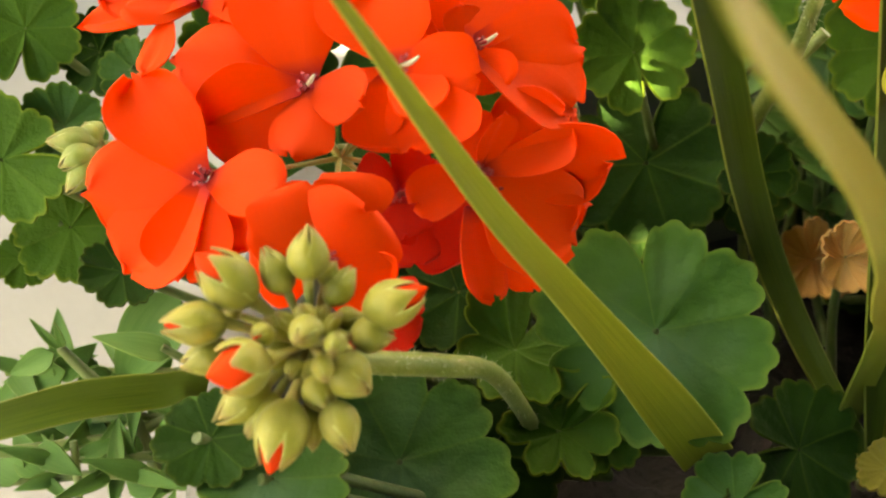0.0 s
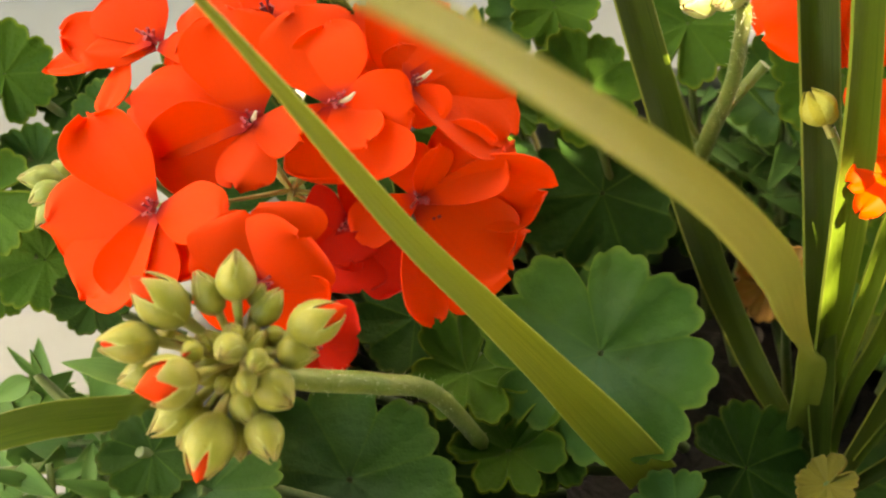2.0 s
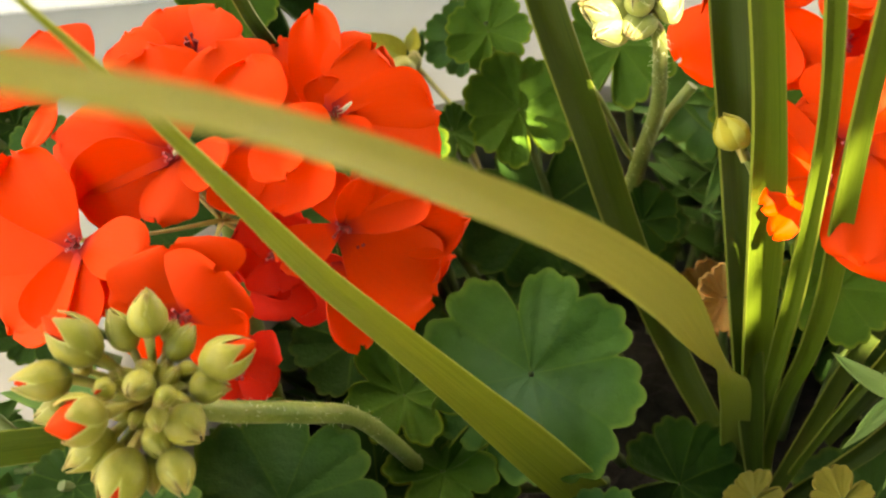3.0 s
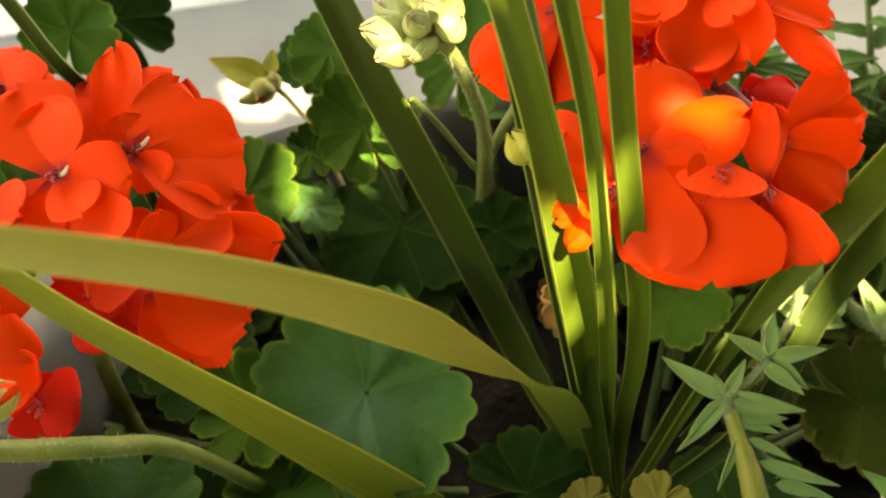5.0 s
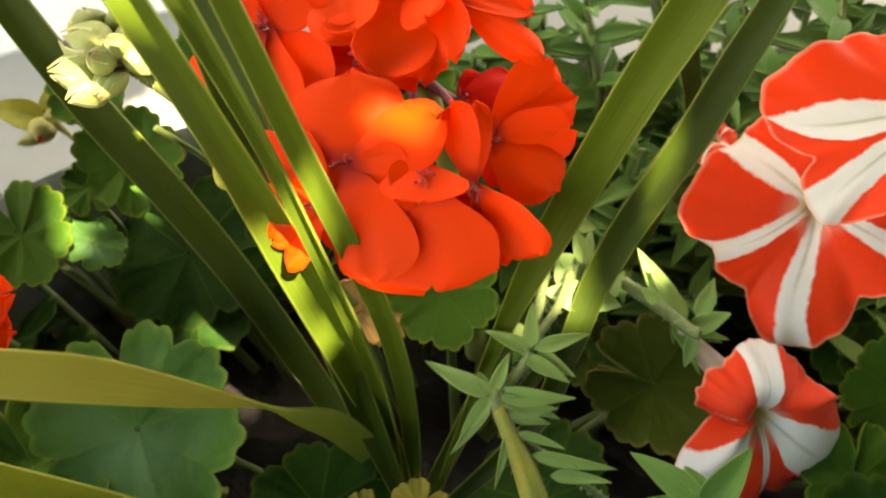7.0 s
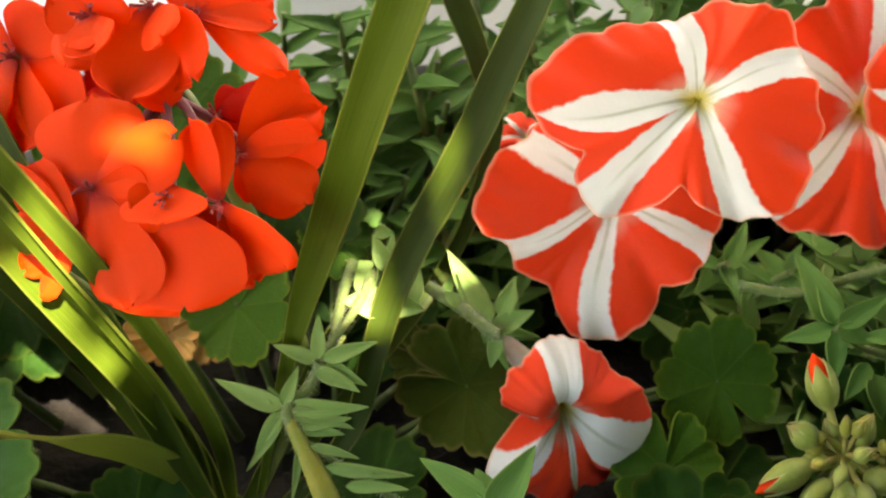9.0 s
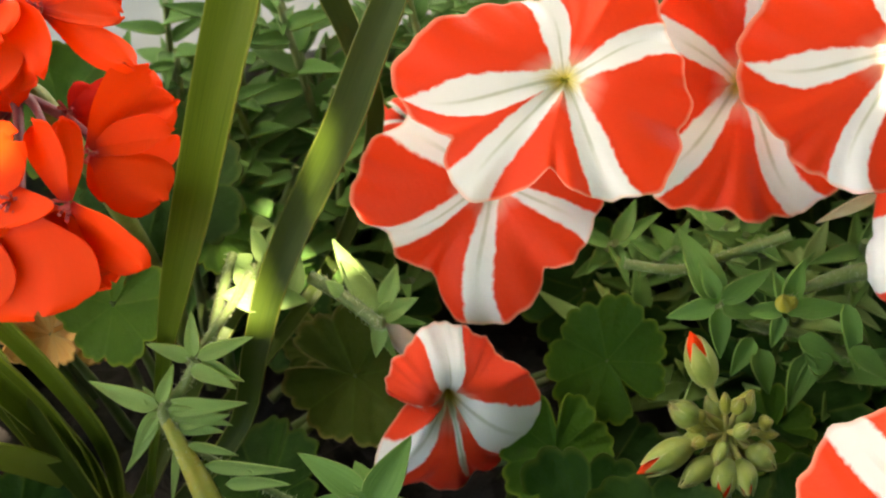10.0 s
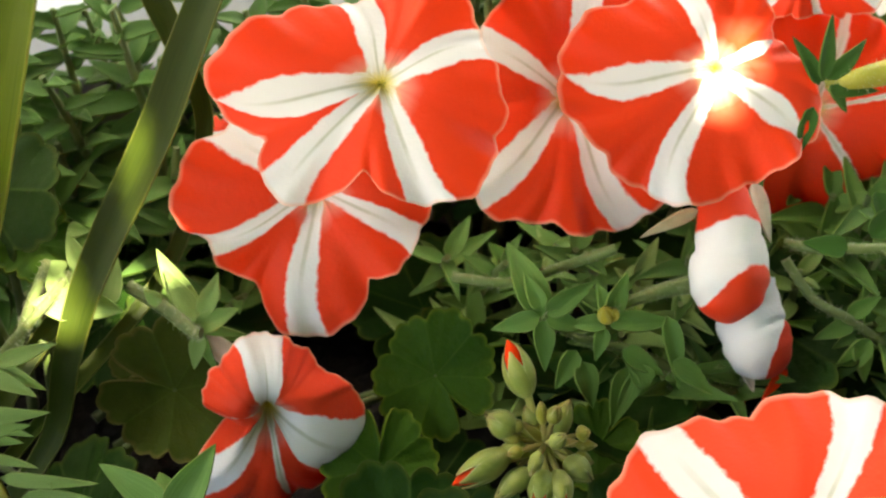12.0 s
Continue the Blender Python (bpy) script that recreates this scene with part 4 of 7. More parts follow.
geranium_leaf((0.1262, 0.2699, 0.3429), (-0.1198, -0.7281, 0.6749), 200, 0.0155, 148, LEAF_SHADED, "green geranium leaf darkened by shade", cup=0.1)
geranium_leaf((0.1157, 0.2980, 0.3912), (-0.2792, -0.7637, 0.5821), -90, 0.0188, 149, LEAF, "mid green geranium leaf behind a bud stalk", cup=0.08)
geranium_leaf((0.0688, 0.3116, 0.3818), (-0.2816, -0.8615, 0.4225), -60, 0.0131, 150, LEAF_BLUE, "blue-green geranium leaf at the pot rim", cup=0.1)
geranium_leaf((0.0421, 0.2202, 0.3341), (-0.0632, -0.5951, 0.8011), 120, 0.0170, 151, LEAF_SHADED, "shade-darkened green geranium leaf below the flower head", cup=0.1)
geranium_leaf((0.1112, 0.1682, 0.3223), (-0.2870, -0.3011, 0.9094), 80, 0.0132, 152, LEAF_BLUE, "green scalloped geranium leaf near the soil", cup=0.1)
geranium_leaf((0.1516, 0.3037, 0.3687), (-0.4769, -0.7717, 0.4207), -60, 0.0196, 153, LEAF_BLUE, "grey-green geranium leaf behind a bud stalk", cup=0.1)
geranium_leaf((0.1477, 0.1752, 0.3324), (-0.3908, -0.3090, 0.8671), 80, 0.0077, 154, LEAF_GOLD, "small yellowed geranium leaf near the soil", cup=0.2)
geranium_leaf((0.1534, 0.2631, 0.3216), (-0.1740, -0.7451, 0.6439), 30, 0.0125, 155, LEAF_BROWN, "withered brown geranium leaf curled in the shade", cup=0.6, ruffle=0.25)
geranium_leaf((0.1490, 0.2388, 0.3439), (0.0071, -0.7101, 0.7040), 30, 0.0105, 156, LEAF_BROWN, "withered brown geranium leaf curled in the shade", cup=0.6, ruffle=0.25)
# Backing leaf added so that gaps between the florets look dark.
geranium_leaf((0.0073, 0.2457, 0.3549), (0.0591, -0.7368, 0.6735), 100, 0.0314, 157, LEAF_SHADED, "broad shade-dark geranium leaf added behind the flower head", cup=0.05)
geranium_leaf((-0.0162, 0.2737, 0.3714), (0.1297, -0.7914, 0.5974), -60, 0.0211, 158, LEAF_SHADED, "shade-darkened green geranium leaf behind the flower head", cup=0.05)
geranium_leaf((-0.0774, 0.2600, 0.3754), (0.1648, -0.8832, 0.4391), -100, 0.0147, 159, LEAF, "green scalloped geranium leaf hanging over the rim", cup=0.1)
geranium_leaf((-0.0623, 0.2359, 0.3631), (0.1158, -0.7449, 0.6570), -90, 0.0112, 160, LEAF_BLUE, "green scalloped geranium leaf beside a young bud", cup=0.1)
geranium_leaf((-0.0752, 0.2260, 0.3585), (-0.0257, -0.8000, 0.5995), 20, 0.0169, 161, LEAF, "green scalloped geranium leaf hanging over the rim", cup=0.1)
geranium_leaf((-0.0597, 0.2234, 0.3406), (-0.0119, -0.5567, 0.8306), 60, 0.0152, 162, LEAF, "green scalloped geranium leaf below the flower head", cup=0.1)
geranium_leaf((-0.0444, 0.2130, 0.3368), (0.1875, -0.4294, 0.8835), 60, 0.0105, 163, LEAF_SHADED, "shade-darkened green geranium leaf with toothed edge", cup=0.15)
geranium_leaf((-0.0604, 0.2653, 0.3671), (0.0806, -0.7305, 0.6781), 60, 0.0120, 164, LEAF_SHADED, "shade-darkened green geranium leaf behind the flower head", cup=0.15)
geranium_leaf((-0.0456, 0.2491, 0.3719), (-0.1254, -0.8405, 0.5271), -60, 0.0106, 165, LEAF_BLUE, "blue-green geranium leaf behind the flower head", cup=0.1)
geranium_leaf((-0.0231, 0.2670, 0.3709), (0.1611, -0.8301, 0.5339), -60, 0.0160, 166, LEAF, "green geranium leaf behind the flower head", cup=0.1)
geranium_leaf((-0.0725, 0.2211, 0.3295), (0.2902, -0.5575, 0.7778), 60, 0.0077, 167, LEAF, "small green geranium leaf over the rim", cup=0.1)
geranium_leaf((-0.0034, 0.2961, 0.3980), (0.1861, -0.8549, 0.4842), -100, 0.0145, 168, LEAF, "green geranium leaf above the flower head", cup=0.1)
geranium_leaf((0.0034, 0.3167, 0.3914), (0.4632, -0.7765, 0.4272), -60, 0.0198, 169, LEAF_SHADED, "shade-darkened green geranium leaf above the flower head", cup=0.1)
geranium_leaf((0.0748, 0.2934, 0.3947), (-0.2174, -0.8433, 0.4916), -60, 0.0128, 170, LEAF, "green geranium leaf at the pot rim", cup=0.1)
geranium_leaf((0.0690, 0.2712, 0.3526), (0.3391, -0.3371, 0.8783), -160, 0.0102, 171, LEAF_BLUE, "small sunlit geranium leaf", cup=0.1, cleft=0.2, foot=(0.086, 0.264, 0.30))
geranium_leaf((0.0544, 0.2830, 0.3480), (-0.1724, -0.7796, 0.6020), -160, 0.0091, 172, LEAF_SHADED, "small green geranium leaf at the pot rim", cup=0.15, foot=(0.076, 0.272, 0.30))
geranium_leaf((0.0673, 0.2860, 0.3625), (0.3180, -0.5976, 0.7361), -100, 0.0089, 173, LEAF, "small green geranium leaf at the pot rim", cup=0.15)
geranium_leaf((0.1736, 0.2265, 0.3614), (-0.1613, -0.6034, 0.7809), 60, 0.0162, 174, LEAF, "green geranium leaf below the second flower head", cup=0.06)
geranium_leaf((0.2313, 0.2168, 0.3264), (0.0445, -0.5976, 0.8006), 150, 0.0203, 175, LEAF_OLIVE, "olive geranium leaf with browned edge", cup=0.1)
geranium_leaf((0.1632, 0.1650, 0.3471), (-0.1222, -0.2432, 0.9622), 80, 0.0084, 176, LEAF_GOLD, "small yellowed geranium leaf near the soil", cup=0.15)
geranium_leaf((0.0972, 0.2693, 0.3347), (0.0718, -0.5612, 0.8245), 60, 0.0234, 177, LEAF_SHADED, "broad green geranium leaf darkened by shade", cup=0.06)
geranium_leaf((0.1259, 0.2635, 0.3511), (0.1664, -0.7630, 0.6246), 160, 0.0121, 178, LEAF_SHADED, "green geranium leaf darkened by shade", cup=0.1)
# Another added backing leaf, darkening the gaps of the second head.
geranium_leaf((0.1885, 0.2614, 0.3720), (-0.1992, -0.7310, 0.6527), 100, 0.0247, 179, LEAF_SHADED, "broad shade-dark geranium leaf added behind the second flower head", cup=0.05)
geranium_leaf((0.1616, 0.2858, 0.3855), (-0.1149, -0.7901, 0.6020), -60, 0.0221, 180, LEAF, "green geranium leaf behind the second flower head", cup=0.05)
geranium_leaf((0.3018, 0.2099, 0.3196), (-0.0822, -0.6824, 0.7264), -60, 0.0181, 181, LEAF, "deep green geranium leaf below the petunias", cup=0.06)
geranium_leaf((0.2816, 0.1885, 0.3112), (0.1834, -0.4502, 0.8739), 60, 0.0166, 182, LEAF, "green scalloped geranium leaf below the petunias", cup=0.1)
geranium_leaf((0.3418, 0.1856, 0.3056), (-0.1927, -0.5369, 0.8213), 60, 0.0124, 183, LEAF, "green geranium leaf darkened by shade", cup=0.1)
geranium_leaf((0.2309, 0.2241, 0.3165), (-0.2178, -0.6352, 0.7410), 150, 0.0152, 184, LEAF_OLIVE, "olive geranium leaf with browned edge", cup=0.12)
geranium_leaf((0.3166, 0.2202, 0.3109), (-0.1246, -0.6828, 0.7199), 150, 0.0115, 185, LEAF_SHADED, "green geranium leaf darkened by shade", cup=0.12)
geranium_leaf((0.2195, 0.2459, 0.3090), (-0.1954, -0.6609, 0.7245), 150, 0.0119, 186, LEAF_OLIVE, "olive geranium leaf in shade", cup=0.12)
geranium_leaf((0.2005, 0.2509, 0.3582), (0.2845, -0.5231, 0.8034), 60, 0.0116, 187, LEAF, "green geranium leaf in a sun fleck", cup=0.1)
geranium_leaf((0.3862, 0.2199, 0.3070), (-0.2833, -0.5211, 0.8051), 60, 0.0128, 188, LEAF_SHADED, "green geranium leaf darkened by shade", cup=0.12)
geranium_leaf((0.0510, 0.2664, 0.3620), (-0.05, -0.72, 0.69), 120, 0.0165, 291, LEAF, "green geranium leaf at the pot rim", cup=0.1)
# ==== second geranium head
head_two = thing("geranium_flower_head", (0.1700, 0.2400, 0.2900), "vermilion geranium flower head, partly in sun", "flower", "geranium flower heads")
floret(head_two, (0.1549, 0.2094, 0.4190), (-0.1931, -0.7608, 0.6196), [((0.1549, 0.2094, 0.4190), (0.1571, 0.2241, 0.4338), 0.0244, 6), ((0.1550, 0.2097, 0.4187), (0.1765, 0.2093, 0.4290), 0.0145, -6), ((0.1550, 0.2101, 0.4185), (0.1674, 0.2047, 0.4169), 0.0119, 10), ((0.1551, 0.2104, 0.4182), (0.1588, 0.1917, 0.3981), 0.0192, 12), ((0.1552, 0.2107, 0.4180), (0.1371, 0.2078, 0.4108), 0.0118, -14), ((0.1553, 0.2110, 0.4177), (0.1461, 0.2202, 0.4241), 0.0134, 10)], 189)
floret(head_two, (0.1717, 0.2044, 0.4176), (-0.0827, -0.9359, 0.3425), [((0.1717, 0.2027, 0.4156), (0.1716, 0.1902, 0.3958), 0.0327, 4), ((0.1711, 0.2065, 0.4196), (0.1705, 0.1960, 0.4170), 0.0181, 0), ((0.1718, 0.2051, 0.4173), (0.1642, 0.2009, 0.4169), 0.0103, 10), ((0.1718, 0.2055, 0.4171), (0.1592, 0.1971, 0.3990), 0.0150, 14), ((0.1769, 0.2042, 0.4151), (0.1869, 0.1945, 0.3969), 0.0131, -22)], 190)
floret(head_two, (0.1828, 0.2031, 0.4145), (-0.0201, -0.8774, 0.4793), [((0.1828, 0.2031, 0.4145), (0.1794, 0.2145, 0.4295), 0.0089, -18), ((0.1828, 0.2035, 0.4143), (0.1846, 0.2158, 0.4279), 0.0065, 26), ((0.1828, 0.2038, 0.4141), (0.1957, 0.1922, 0.4021), 0.0116, 22), ((0.1828, 0.2042, 0.4139), (0.1885, 0.1967, 0.3995), 0.0101, -30)], 191)
floret(head_two, (0.1876, 0.2161, 0.4175), (0.0842, -0.8590, 0.5051), [((0.1876, 0.2161, 0.4175), (0.2039, 0.2274, 0.4290), 0.0125, 16), ((0.1875, 0.2164, 0.4173), (0.2084, 0.2222, 0.4228), 0.0127, -14), ((0.1875, 0.2168, 0.4171), (0.2069, 0.2166, 0.4184), 0.0128, 10), ((0.1875, 0.2171, 0.4169), (0.2018, 0.2066, 0.4079), 0.0141, -12), ((0.1874, 0.2175, 0.4167), (0.1922, 0.2116, 0.4071), 0.0109, 14)], 192)
floret(head_two, (0.1722, 0.2433, 0.4438), (-0.1130, -0.6643, 0.7389), [((0.1722, 0.2433, 0.4438), (0.1656, 0.2250, 0.4304), 0.0174, -10), ((0.1723, 0.2436, 0.4435), (0.1804, 0.2267, 0.4320), 0.0176, 14), ((0.1723, 0.2438, 0.4432), (0.1730, 0.2258, 0.4275), 0.0145, 4), ((0.1724, 0.2441, 0.4429), (0.1758, 0.2298, 0.4420), 0.0109, 10), ((0.1724, 0.2443, 0.4426), (0.1620, 0.2380, 0.4375), 0.0122, 0)], 193)
floret(head_two, (0.1823, 0.2409, 0.4409), (-0.0410, -0.6562, 0.7534), [((0.1823, 0.2409, 0.4409), (0.2008, 0.2255, 0.4318), 0.0078, 10), ((0.1823, 0.2411, 0.4406), (0.2004, 0.2355, 0.4390), 0.0073, -16), ((0.1823, 0.2414, 0.4403), (0.2002, 0.2420, 0.4412), 0.0085, 14), ((0.1823, 0.2417, 0.4400), (0.1935, 0.2492, 0.4454), 0.0122, 0), ((0.1823, 0.2419, 0.4397), (0.1811, 0.2505, 0.4463), 0.0122, 0)], 194)
floret(head_two, (0.1585, 0.2414, 0.4447), (-0.2014, -0.6270, 0.7525), [((0.1585, 0.2414, 0.4447), (0.1593, 0.2318, 0.4397), 0.0129, 8), ((0.1586, 0.2417, 0.4444), (0.1517, 0.2342, 0.4366), 0.0108, -10), ((0.1587, 0.2419, 0.4441), (0.1498, 0.2458, 0.4485), 0.0136, 0), ((0.1588, 0.2422, 0.4438), (0.1648, 0.2419, 0.4503), 0.0146, 20), ((0.1589, 0.2424, 0.4435), (0.1536, 0.2353, 0.4405), 0.0093, 11)], 195)
floret(head_two, (0.1370, 0.2444, 0.4358), (-0.2928, -0.7061, 0.6447), [((0.1370, 0.2444, 0.4358), (0.1184, 0.2360, 0.4215), 0.0204, 12), ((0.1371, 0.2447, 0.4355), (0.1252, 0.2509, 0.4371), 0.0206, -10), ((0.1373, 0.2449, 0.4353), (0.1363, 0.2286, 0.4192), 0.0189, 8), ((0.1374, 0.2452, 0.4350), (0.1481, 0.2307, 0.4215), 0.0177, -14), ((0.1375, 0.2455, 0.4348), (0.1462, 0.2514, 0.4414), 0.0172, 0)], 196)
floret(head_two, (0.1491, 0.2043, 0.4120), (-0.3974, -0.8759, 0.2735), [((0.1491, 0.2043, 0.4120), (0.1349, 0.2060, 0.4119), 0.0094, 14), ((0.1493, 0.2046, 0.4119), (0.1360, 0.2022, 0.4048), 0.0073, -16), ((0.1494, 0.2050, 0.4118), (0.1391, 0.1978, 0.4001), 0.0069, 16), ((0.1496, 0.2053, 0.4117), (0.1516, 0.2003, 0.4009), 0.0091, 0), ((0.1498, 0.2057, 0.4116), (0.1387, 0.2145, 0.4217), 0.0139, 10), ((0.1499, 0.2060, 0.4115), (0.1341, 0.2175, 0.4228), 0.0108, -10)], 197)
floret(head_two, (0.1823, 0.2308, 0.4195), (-0.0393, -0.7333, 0.6788), [((0.1823, 0.2308, 0.4195), (0.1963, 0.2339, 0.4203), 0.0100, -14), ((0.1823, 0.2311, 0.4192), (0.1932, 0.2295, 0.4153), 0.0091, 16), ((0.1823, 0.2314, 0.4189), (0.1877, 0.2357, 0.4222), 0.0069, 0)], 198, RED_SHADED)
floret(head_two, (0.1585, 0.2404, 0.4279), (-0.1281, -0.8605, 0.4930), [((0.1585, 0.2404, 0.4279), (0.1648, 0.2368, 0.4244), 0.0134, -20), ((0.1586, 0.2408, 0.4277), (0.1544, 0.2366, 0.4221), 0.0126, -1), ((0.1586, 0.2411, 0.4275), (0.1522, 0.2417, 0.4296), 0.0143, -6), ((0.1587, 0.2415, 0.4274), (0.1627, 0.2449, 0.4341), 0.0155, 23), ((0.1587, 0.2418, 0.4272), (0.1583, 0.2348, 0.4240), 0.0129, -12)], 199, RED_SHADED)
stalk(head_two, [(0.1717, 0.2408, 0.4222), (0.1752, 0.2397, 0.4146), (0.1800, 0.2462, 0.3694), (0.1829, 0.2461, 0.3147)], [0.0025, 0.0026, 0.0029, 0.0036], STALK, name="stalk")
stalk(head_two, [(0.1703, 0.2369, 0.4237), (0.1632, 0.2264, 0.4205), (0.1560, 0.2127, 0.4166)], [0.0015, 0.0012, 0.0009], MAROON, name="pedicel")
stalk(head_two, [(0.1703, 0.2369, 0.4237), (0.1716, 0.2236, 0.4195), (0.1725, 0.2075, 0.4150)], [0.0015, 0.0012, 0.0008], MAROON, name="pedicel")
stalk(head_two, [(0.1703, 0.2369, 0.4237), (0.1810, 0.2295, 0.4195), (0.1910, 0.2188, 0.4145)], [0.0015, 0.0012, 0.0009], MAROON, name="pedicel")
stalk(head_two, [(0.1703, 0.2369, 0.4237), (0.1755, 0.2429, 0.4309), (0.1802, 0.2453, 0.4368)], [0.0015, 0.0012, 0.0009], MAROON, name="pedicel")
stalk(head_two, [(0.1703, 0.2369, 0.4237), (0.1655, 0.2411, 0.4318), (0.1604, 0.2417, 0.4387)], [0.0015, 0.0012, 0.0009], MAROON, name="pedicel")
stalk(head_two, [(0.1703, 0.2369, 0.4237), (0.1536, 0.2424, 0.4272), (0.1365, 0.2444, 0.4296)], [0.0015, 0.0013, 0.0009], MAROON, name="pedicel")
stalk(head_two, [(0.1703, 0.2369, 0.4237), (0.1603, 0.2255, 0.4132), (0.1503, 0.2109, 0.4020)], [0.0015, 0.0012, 0.0009], MAROON, name="pedicel")
stalk(head_two, [(0.1703, 0.2369, 0.4237), (0.1756, 0.2291, 0.4253), (0.1801, 0.2180, 0.4261)], [0.0015, 0.0012, 0.0008], MAROON, name="pedicel")
pale = thing("geranium_bud_cluster", (0.1200, 0.2700, 0.3000), "cluster of pale sunlit geranium buds on a hairy stalk", "bud cluster", "geranium bud clusters")
bud(pale, (0.1042, 0.2328, 0.4376), (0.0934, 0.2330, 0.4440), 0.0121, 200, 0, SEPAL_PALE, stem=(0.1060, 0.2333, 0.4350))
bud(pale, (0.1029, 0.2298, 0.4355), (0.0907, 0.2264, 0.4393), 0.0100, 201, 0, SEPAL_PALE, stem=(0.1060, 0.2333, 0.4350))
bud(pale, (0.1023, 0.2289, 0.4345), (0.0943, 0.2221, 0.4341), 0.0081, 202, 0, SEPAL_PALE, stem=(0.1060, 0.2333, 0.4350))
bud(pale, (0.1046, 0.2266, 0.4395), (0.1016, 0.2230, 0.4446), 0.0062, 203, 0, SEPAL_PALE, stem=(0.1060, 0.2333, 0.4350))
bud(pale, (0.1066, 0.2283, 0.4415), (0.1050, 0.2260, 0.4466), 0.0059, 204, 0, SEPAL_PALE, stem=(0.1060, 0.2333, 0.4350))
bud(pale, (0.1083, 0.2302, 0.4375), (0.1130, 0.2287, 0.4420), 0.0092, 205, 0, SEPAL_PALE, stem=(0.1060, 0.2333, 0.4350))
bud(pale, (0.1082, 0.2327, 0.4391), (0.1116, 0.2342, 0.4455), 0.0087, 206, 0, SEPAL_PALE, stem=(0.1060, 0.2333, 0.4350))
bud(pale, (0.1045, 0.2267, 0.4365), (0.1010, 0.2209, 0.4358), 0.0060, 207, 0, SEPAL_PALE, stem=(0.1060, 0.2333, 0.4350))
bud(pale, (0.1079, 0.2254, 0.4380), (0.1023, 0.2194, 0.4356), 0.0039, 208, 0, SEPAL_PALE, stem=(0.1060, 0.2333, 0.4350))
bud(pale, (0.0985, 0.2398, 0.4397), (0.0958, 0.2441, 0.4448), 0.0094, 209, 0, SEPAL_PALE, stem=(0.1060, 0.2333, 0.4350))
bud(pale, (0.1066, 0.2398, 0.4397), (0.1039, 0.2445, 0.4454), 0.0080, 210, 0, SEPAL_PALE, stem=(0.1060, 0.2333, 0.4350))
stalk(pale, [(0.1067, 0.2329, 0.4345), (0.1112, 0.2338, 0.4294), (0.1161, 0.2440, 0.4136), (0.1202, 0.2547, 0.3952), (0.1221, 0.2678, 0.3703), (0.1224, 0.2751, 0.3416)], [0.0015, 0.0018, 0.0019, 0.0021, 0.0025, 0.0027], STALK, name="stalk")
fuzz(pale, [(0.1067, 0.2329, 0.4345), (0.1112, 0.2338, 0.4294), (0.1161, 0.2440, 0.4136), (0.1202, 0.2547, 0.3952), (0.1221, 0.2678, 0.3703), (0.1224, 0.2751, 0.3416)], [0.0015, 0.0018, 0.0019, 0.0021, 0.0025, 0.0027], 220, 211)
stalk(pale, [(0.1009, 0.2592, 0.4005), (0.1081, 0.2631, 0.3896), (0.1175, 0.2686, 0.3728), (0.1221, 0.2689, 0.3685)], [0.0009, 0.0009, 0.0010, 0.0012], STALK, name="side_stalk")
stalk(pale, [(0.1321, 0.2687, 0.3963), (0.1258, 0.2682, 0.3832), (0.1216, 0.2686, 0.3697)], [0.0018, 0.0016, 0.0017], STALK, name="side_stalk")
sprig = thing("geranium_bud_cluster", (0.0612, 0.3066, 0.3637), "yellowing young geranium sprig with a shrivelled bud", "sprig")
shoot_leaves(sprig, [((0.0505, 0.3148, 0.3705), (0.0318, 0.3182, 0.3777), 0.0090), ((0.0515, 0.3166, 0.3726), (0.0533, 0.3220, 0.3791), 0.0049)], LEAF_YELLOW, 212)
shoot_leaves(sprig, [((0.0520, 0.3166, 0.3694), (0.0561, 0.3214, 0.3784), 0.0056)], SHOOT_DARK, 213)
stalk(sprig, [(0.0505, 0.3154, 0.3712), (0.0550, 0.3139, 0.3678), (0.0599, 0.3101, 0.3648), (0.0689, 0.3002, 0.3592), (0.0816, 0.2852, 0.3381)], [0.0022, 0.0012, 0.0009, 0.0009, 0.0009], STALK_RED, name="stem")
bud(sprig, (0.0511, 0.3154, 0.3712), (0.0482, 0.3084, 0.3659), 0.0082, 214, 0.1, STALK_RED, stem=(0.0524, 0.3142, 0.3698))
bud(sprig, (0.0505, 0.3118, 0.3669), (0.0417, 0.3089, 0.3666), 0.0041, 215, 0, STALK_RED, stem=(0.0524, 0.3142, 0.3698))
bud(sprig, (0.0524, 0.3148, 0.3705), (0.0547, 0.3137, 0.3723), 0.0056, 216, 0, STALK_RED, stem=(0.0524, 0.3142, 0.3698))
# ==== spike plant
spike = thing("spike_plant", (0.1571, 0.1919, 0.2900), "spike plant with long arching olive green blades", "plant")
spike_blade(spike, [(0.1063, 0.1816, 0.3229, 0.0135, 20), (0.0887, 0.1741, 0.3484, 0.0122, 15), (0.0718, 0.1670, 0.3722, 0.0089, 8), (0.0554, 0.1608, 0.3943, 0.0066, 0), (0.0395, 0.1558, 0.4147, 0.0052, 0), (0.0256, 0.1521, 0.4346, 0.0038, 0), (0.0133, 0.1474, 0.4538, 0.0021, 0), (0.0022, 0.1409, 0.4720, 0.0011, 0), (-0.0050, 0.1360, 0.4840, 0.0006, 0)], BLADE_SUNLIT, "narrow straight olive blade")
